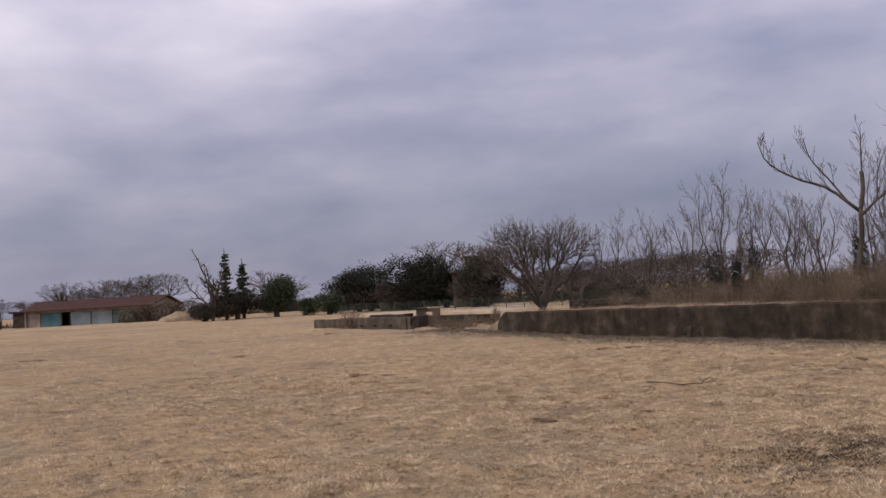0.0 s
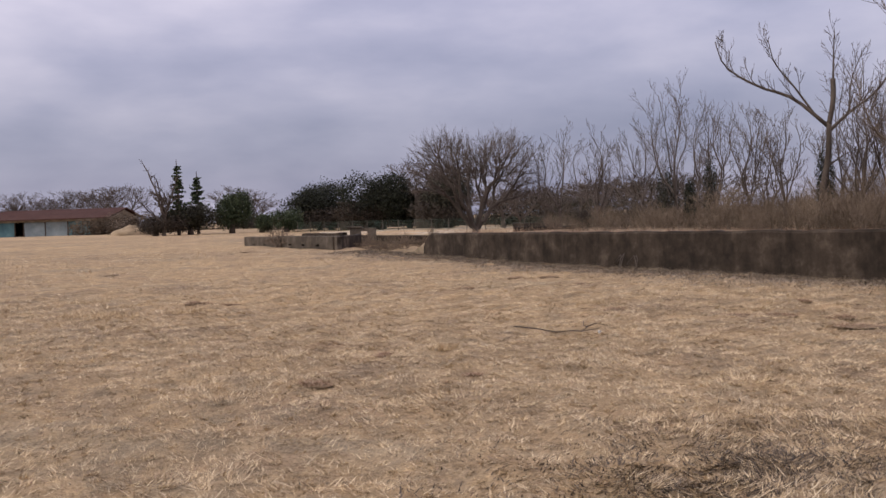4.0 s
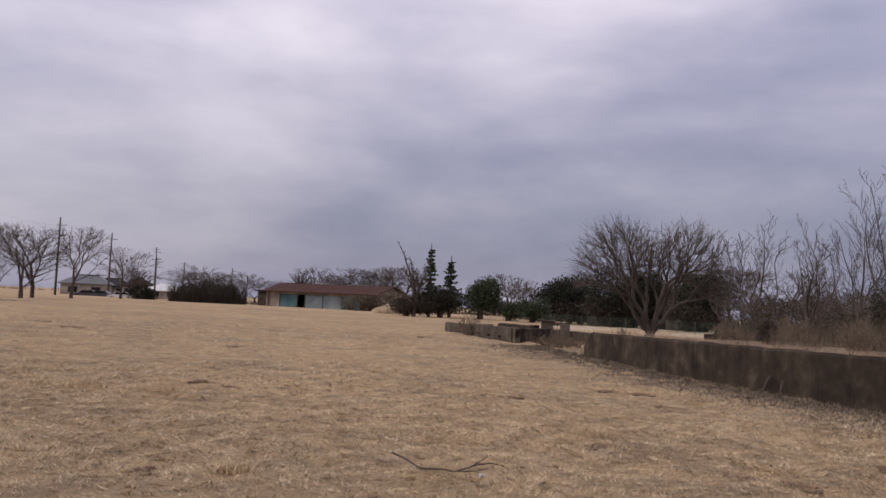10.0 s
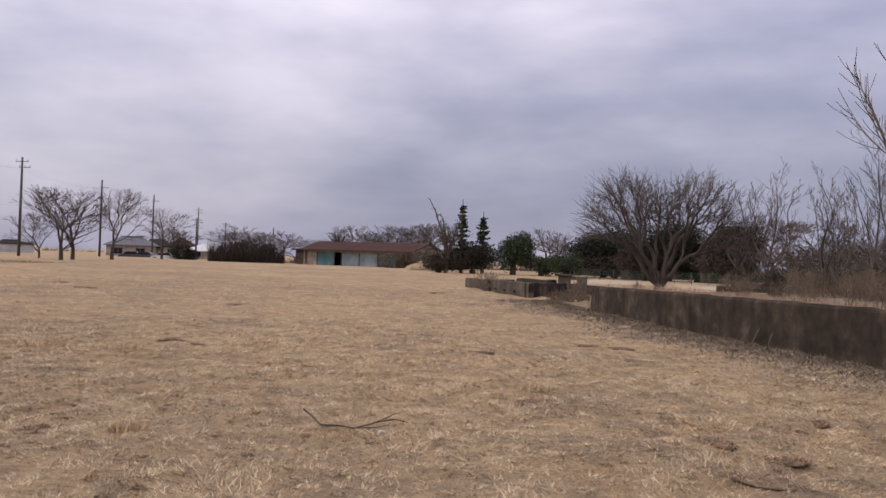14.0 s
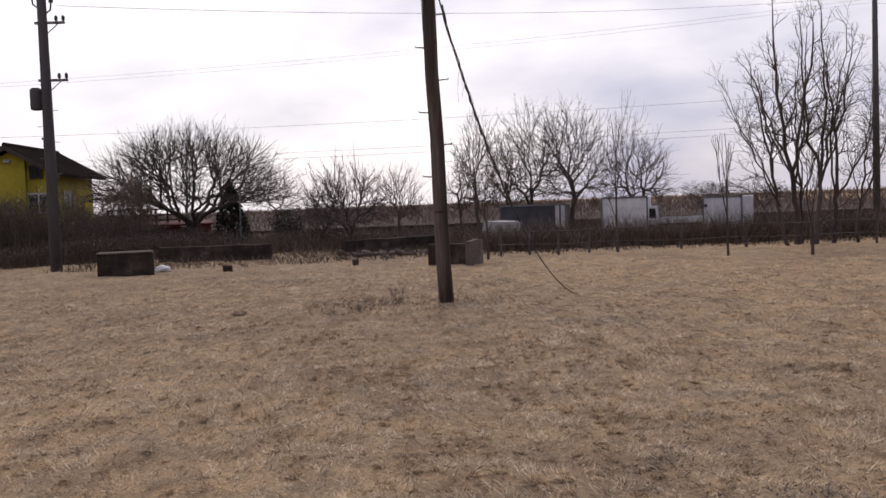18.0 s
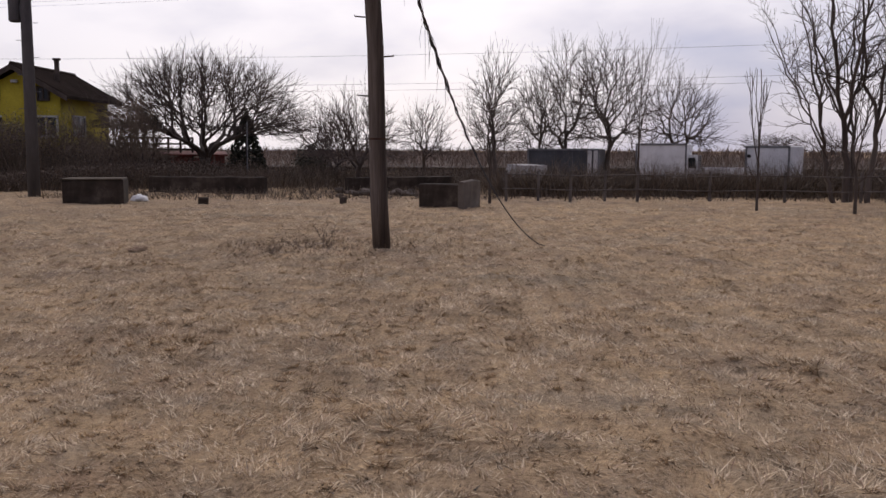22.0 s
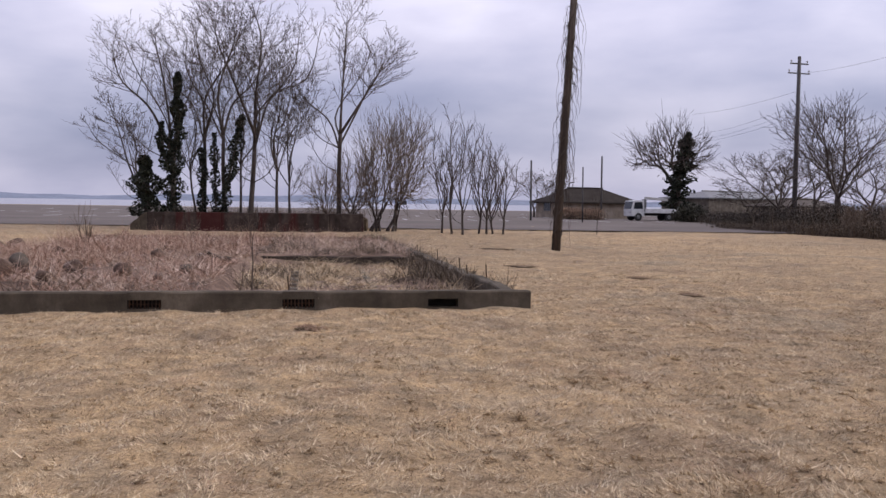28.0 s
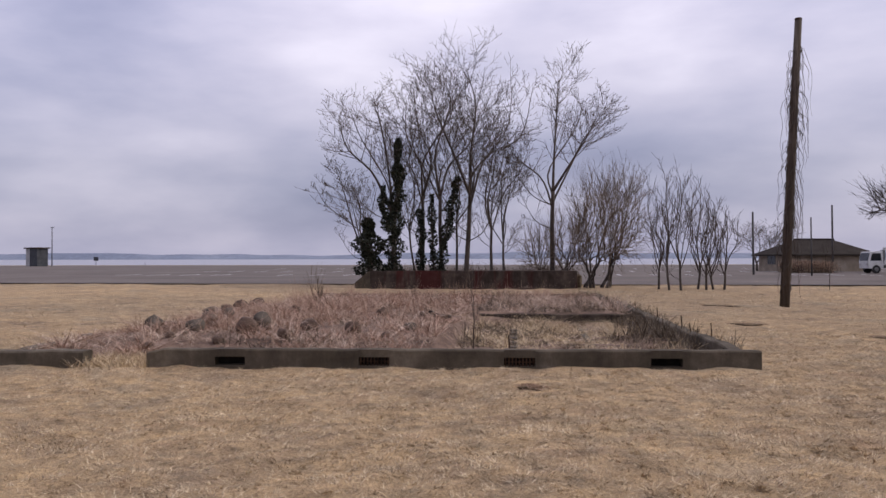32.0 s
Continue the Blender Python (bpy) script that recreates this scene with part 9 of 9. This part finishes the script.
# ---- old pole hung with dead vines ----
vb, vt = (-10.51, -25.90), (-11.02, -26.07)
vp = thing("vine_hung_pole", pose(vb[0], vb[1], 0.0), "old wooden pole hung with trailing dead vines", "pole")
top = Vector((vt[0] - vb[0], vt[1] - vb[1], 8.75))
part("shaft", Geo().tube([Vector((0, 0, -0.2)), top * 0.33, top * 0.66, top], [0.145, 0.135, 0.12, 0.105], 12, True), M_POLEWOOD, vp, "", True)
part("cap", Geo().tube([top, top + Vector((0, 0, 0.05))], [0.115, 0.1], 12, True), M_RUSTIRON, vp)
rng = np.random.default_rng(1020)
for k in range(110):
    t = rng.uniform(0.22, 0.93)
    c = top * t
    a = rng.uniform(0, 6.28)
    out = rng.uniform(0.10, 0.42)
    L = rng.uniform(0.5, 2.2)
    d = Vector((math.cos(a), math.sin(a) * 0.6, 0))
    ph, curl = rng.uniform(0, 6.28), rng.uniform(0.02, 0.07)
    line = [c + d * (0.08 + (out - 0.08) * min(1, s * 3)) + Vector((curl * math.sin(s * 11 + ph), curl * math.cos(s * 9 + ph), 0.12 * math.sin(min(1, s * 3) * 3.1) - L * s * s ** 0.3)) for s in np.linspace(0, 1, 9)]
    part("dead_vine", Geo().tube(line, [0.008, 0.008, 0.008, 0.007, 0.006, 0.006, 0.005, 0.004, 0.003], 4), M_TWIG, vp)
for s in range(3):
    line = []
    for k in range(60):
        t = 0.05 + 0.85 * k / 59
        a = k * 0.55 + s * 2.1
        line.append(top * t + Vector((math.cos(a), math.sin(a), 0)) * (0.15 - 0.03 * t + 0.03 * math.sin(k * 1.3)))
    part("dead_vine", Geo().tube(line, [0.014] * 60, 5), M_BARK, vp, "", True)

# thin posts further back
for k, (spot, h, r) in enumerate((((*(-32.3, -92.6),), 6.9, 0.10), ((*(-23.90, -70.24),), 4.67, 0.06), ((*(-20.83, -76.17),), 5.45, 0.09))):
    ob = part("metal_post", Geo().tube([Vector((0, 0, -0.2)), Vector((0.03, 0, h * 0.5)), Vector((0.05, 0.0, h))], [r, r, r * 0.9], 8, True), M_CONCPOLE, None, "", True)
    ob.matrix_basis = pose(*spot, 0.0)
    tagged(ob, "thin dark upright post at the field's edge", "post")

slim_tree(-16.45, -41.2, 0.0, 2.3, 0.5, 6, 1025, "thin leafless sapling in the grass", 0.008, None, None, "", 0.4)

# ---- house by the car park, truck, trees ----
hm = (-30.88, -94.24)
hip_house("low_house", pose(hm[0] - 0.9, hm[1] - 3, 0.1, 0, 0, 12), 9.4, 6.2, 1.75, 3.35, 0.6, M_WARMPLASTER, M_GREYROOF, "low house with a dull grey-brown hipped roof", (("right", 0, 0.8, 1.6, 0.9),))
hedge_line("dry_hedge", ((*(-26.25, -87.21), 0.9), (*(-29.52, -84.22), 1.0)), 1.5, 1.0, 1500, 0.16, M_WEED, "tawny dry hedge before the low house", 1030, True)
truck(pose(*(-34.35, -82.72), 0.1, 0, 0, 188), "white crane truck parked at the edge of the asphalt", True)
rng = np.random.default_rng(1040)
bare_tree("ivy_tree", *(-37.72, -85.73), 0, dome_tips(rng, 560, 0.4, 0, 6.8, 5.0, 3.8, 3.8, -0.6, 0.25), "wide leafless tree with an ivy-covered trunk", 1041, 0.026, 0.40, 1.6, 1, 0, 12, 0.08, (0.18, 0.34))
ivy(*(-37.80, -85.16), 0.0, ((0, 0, 1.3), (2.5, -0.2, 1.1), (4.5, -0.3, 1.2), (6.0, -0.7, 0.9), (8.0, -1.0, 0.6), (9.0, -1.2, 0.3)), 2600, 0.20, "dark ivy on a wide tree's trunk", 1042)
leaf_tree("dark_bush", *(-36.61, -77.55), 0, ((0, 0, 0.9, 1.4, 1.2, 1.0), (1.0, 0, 0.7, 1.2, 1, 0.8)), 900, 0.16, "dark rounded bush beside the truck", 1043, M_HEDGE, 0.08, 0.6, "bush")
for k, (spot, h, w, n) in enumerate((((*(-26.62, -100.59),), 6.0, 4.5, 110), ((*(-28.60, -103.21),), 5.5, 4.0, 100), ((*(-41.83, -62.65),), 10.82, 5.5, 240), ((*(-41.92, -66.07),), 7.0, 4.5, 150), ((*(-42.91, -73.50),), 5.8, 4.5, 130),
                                     ((*(-40.78, -74.57),), 4.2, 4.0, 90), ((*(-41.16, -57.19),), 6.4, 4.2, 130), ((*(-32.06, -53.00),), 5.6, 4.0, 130), ((*(-34.21, -49.52),), 8.51, 4.6, 170))):
    slim_tree(spot[0], spot[1], 0, h, w * 1.1, int(n * 1.4), 1050 + k, "bare tree rising behind the roadside hedge", 0.02, None, None, "bare trees behind the hedge", 0.3)
# long low building behind
hip_house("long_low_building", pose(*(-55.73, -111.75), 0, 0, 0, 25), 17, 8, 2.7, 3.6, 0.3, M_OLDCONC, M_STEEL, "long low grey building behind the hedge")
hip_house("long_low_building", pose(*(-49.15, -81.50), 0, 0, 0, 30), 9, 5, 1.7, 2.4, 0.5, M_WARMPLASTER, M_TIMBER, "low shed roof behind the hedge")

# hedge belt along the western edge
hedge_line("roadside_hedge", ((-39.5, -80.0, 0.9), (-37.0, -72.0, 1.0), (-34.5, -64.0, 1.0), (-32.5, -58.0, 0.9)), 1.15, 2.0, 7000, 0.12, M_SCRUB, "dark brown overgrown hedge beside the car park", 1062)
hedge_line("roadside_hedge", ((*(-31.46, -57.97), 0.7), (*(-32.25, -55.36), 1.0), (*(-31.38, -46.75), 1.1), (-32.0, -40.5, 1.1), (-30.5, -33, 1.05), (-29.5, -27, 1.1), (-30.5, -20, 1.1), (-31.5, -16, 0.9)), 1.7, 2.0, 15000, 0.12, M_SCRUB, "long dark overgrown hedge along the road", 1060)
hedge_line("roadside_hedge", ((*(-29.94, -56.46), 0.6), (*(-29.89, -44.15), 1.0), (-30.0, -39, 1.0), (-28.4, -27, 1.0), (-29.5, -18, 1.0), (-29.5, -13, 0.7)), 0.9, 1.0, 8000, 0.10, M_BRUSH, "brown brush at the hedge's foot", 1061)
# vine-covered trees in the hedge
for k, (spot, h, w, n) in enumerate((((*(-35.39, -29.77),), 6.99, 3.4, 170), ((*(-37.82, -27.15),), 6.68, 3.0, 150), ((*(-37.41, -29.11),), 3.8, 3.2, 120), ((*(-38.30, -24.99),), 3.6, 3.4, 130), ((*(-36.38, -42.08),), 6.46, 4.0, 160), ((*(-35.34, -45.26),), 4.4, 3.4, 110), ((*(-36.09, -33.25),), 3.4, 3.0, 110), ((*(-37.09, -37.70),), 3.8, 3.0, 110))):
    rng = np.random.default_rng(1070 + k)
    bare_tree("tangled_tree", spot[0], spot[1], 0, dome_tips(rng, n, 0, 0, h * 0.62, w / 2, w / 2, h * 0.42, -0.6, 0.25), "leafless tree tangled with vines in the hedge", 1070 + k, 0.015, 0.42, h * 0.18, 1, 0, 10, 0.16, (0.2, 0.38), None, None, "tangled trees in the hedge")
rng = np.random.default_rng(1085)
for k, (spot, L) in enumerate((((*(-35.25, -29.63),), 3.6), ((*(-37.85, -26.81),), 3.8), ((*(-34.89, -30.26),), 2.6))):
    vm = thing("hanging_vines", pose(spot[0], spot[1], 0), "curtain of dead vines hanging on a bare tree", "vines", "vines in the hedge")
    for j in range(26):
        a, r = rng.uniform(0, 6.28), rng.uniform(0.1, 0.8)
        t = L * rng.uniform(0.75, 1.25)
        x, y = math.cos(a) * r, math.sin(a) * r
        part("vine", Geo().tube([Vector((x, y, t)), Vector((x * 1.1, y * 1.1, t * 0.7)), Vector((x * 1.3 + rng.normal() * 0.1, y * 1.3, t * 0.35)), Vector((x * 1.2, y * 1.2, 0.3))], [0.02, 0.018, 0.016, 0.012], 4), M_TWIG, vm)
utility_pole(Q1[0], Q1[1], 12.2, "tall utility pole with two crossarms behind the hedge", 50, 2, 100, False, 0, 0.19, False)
for z, (ex, ey), ez in ((9.8, (-36.19, -77.66), 10.07), (8.9, (-37.67, -77.03), 8.40), (8.5, (-37.24, -77.21), 7.80), (8.1, (-36.59, -77.49), 7.40)):
    cable((Q1[0], Q1[1], z), (ex, ey, ez), 0.25, 0.012)
utility_pole(-48.0, -54.7, 8.9, "utility pole with one crossarm behind the hedge", 51, 1, 100, False, 0, 0.17, False)

# ---- by the shore ----
sh = (100.10, -169.20)
hut = thing("shore_hut", pose(sh[0], sh[1], 0.1, 0, 0, -28), "small flat-roofed dark hut by the shore", "hut")
part("wall", Geo().box((-1.5, -1.2, 0), (1.2, 1.2, 3.6), 0.02), M_DARKBOX, hut)
part("side_panel", Geo().box((1.2, -1.2, 0), (2.6, 1.2, 3.6), 0.02), M_PALEWALL, hut, "pale side panel")
part("roof", Geo().box((-1.9, -1.5, 3.6), (2.9, 1.5, 3.85), 0.02), M_TIMBER, hut)
lp = (96.90, -168.78)
lamp = thing("lamp_post", pose(lp[0], lp[1], 0.1), "thin tall lamp post by the shore", "lamp post")
part("pole", Geo().tube([Vector((0, 0, 0)), Vector((0, 0, 7.9))], [0.11, 0.08], 8, True), M_CONCPOLE, lamp, "", True)
part("lamp_head", Geo().box((-0.45, -0.12, 7.85), (0.25, 0.12, 8.0), 0.02), M_STEEL, lamp)
for k, spot in enumerate(((*(88.19, -170.22),), (*(-16.78, -172.57),), (*(80.09, -175.40),))):
    sg = thing("small_sign", pose(spot[0], spot[1], 0.1, 0, 0, 0), "small dark signboard on a post by the shore", "sign", "signs by the shore")
    part("post", Geo().tube([Vector((0, 0, 0)), Vector((0, 0, 1.6 if k < 2 else 0.6))], [0.05, 0.05], 6, True), M_STEEL, sg)
    if k < 2:
        part("board", Geo().box((-0.5, -0.04, 1.1), (0.5, 0.04, 1.9), 0.02), M_DARKBOX, sg)
wall_s = part("sea_wall", Geo().box((-160, -188.6, -1.0), (420, -188.0, 0.16), 0.05), M_SAND)
tagged(wall_s, "long low concrete sea wall at the shore", "sea wall", "", "structure")

# tall brown brush rising over the hedge
for k, (spot, h, w) in enumerate((((*(-30.67, -32.78),), 2.6, 2.6), ((*(-30.42, -30.41),), 3.6, 3.2), ((*(-29.95, -28.18),), 3.1, 2.8), ((*(-30.18, -26.62),), 2.4, 2.6), ((*(-32.92, -38.60),), 2.0, 2.6), ((*(-36.23, -48.45),), 2.2, 3.0))):
    rng = np.random.default_rng(1080 + k)
    stems = [(rng.normal() * 0.35, rng.normal() * 0.35, rng.normal() * 0.3, rng.normal() * 0.3, rng.uniform(0.55, 1.0)) for _ in range(14)]
    bush = fork_tree("brown_bush", spot[0], spot[1], 0.0, h, w * 1.1, "tall tangled brown bush rising over the hedge", 1085 + k, 0.03, 0.08, 5, 0.011, stems, (), None, M_BRUSHTWIG, "brown bushes along the hedge", "shrub", (0, 0), 34, 0.02, 0.15, 1.4)
    if k < 3:
        bushes = bushes + [bush] if k else [bush]
rng = np.random.default_rng(1099)
for k in range(26):
    t = k / 25
    x, y = -30.8 + 0.9 * math.sin(k * 2.1), -42 + 30 * t
    if k > 16:
        x = -33.0 - 0.5 * (k % 3)
    s = rng.uniform(0.5, 0.9) * (1.1 if 10 < k < 22 else 0.8)
    copy_thing(bushes[k % 3], pose(x, y, 0.0, 0, 0, rng.uniform(0, 360)) @ Matrix.Scale(s, 4))
for k in range(12):
    x, y = -34.5 - 1.5 * (k % 2), -13 - 0.9 * k
    copy_thing(bushes[(k + 1) % 3], pose(x, y, 0.0, 0, 0, k * 77) @ Matrix.Scale(0.55 + 0.08 * (k % 4), 4))
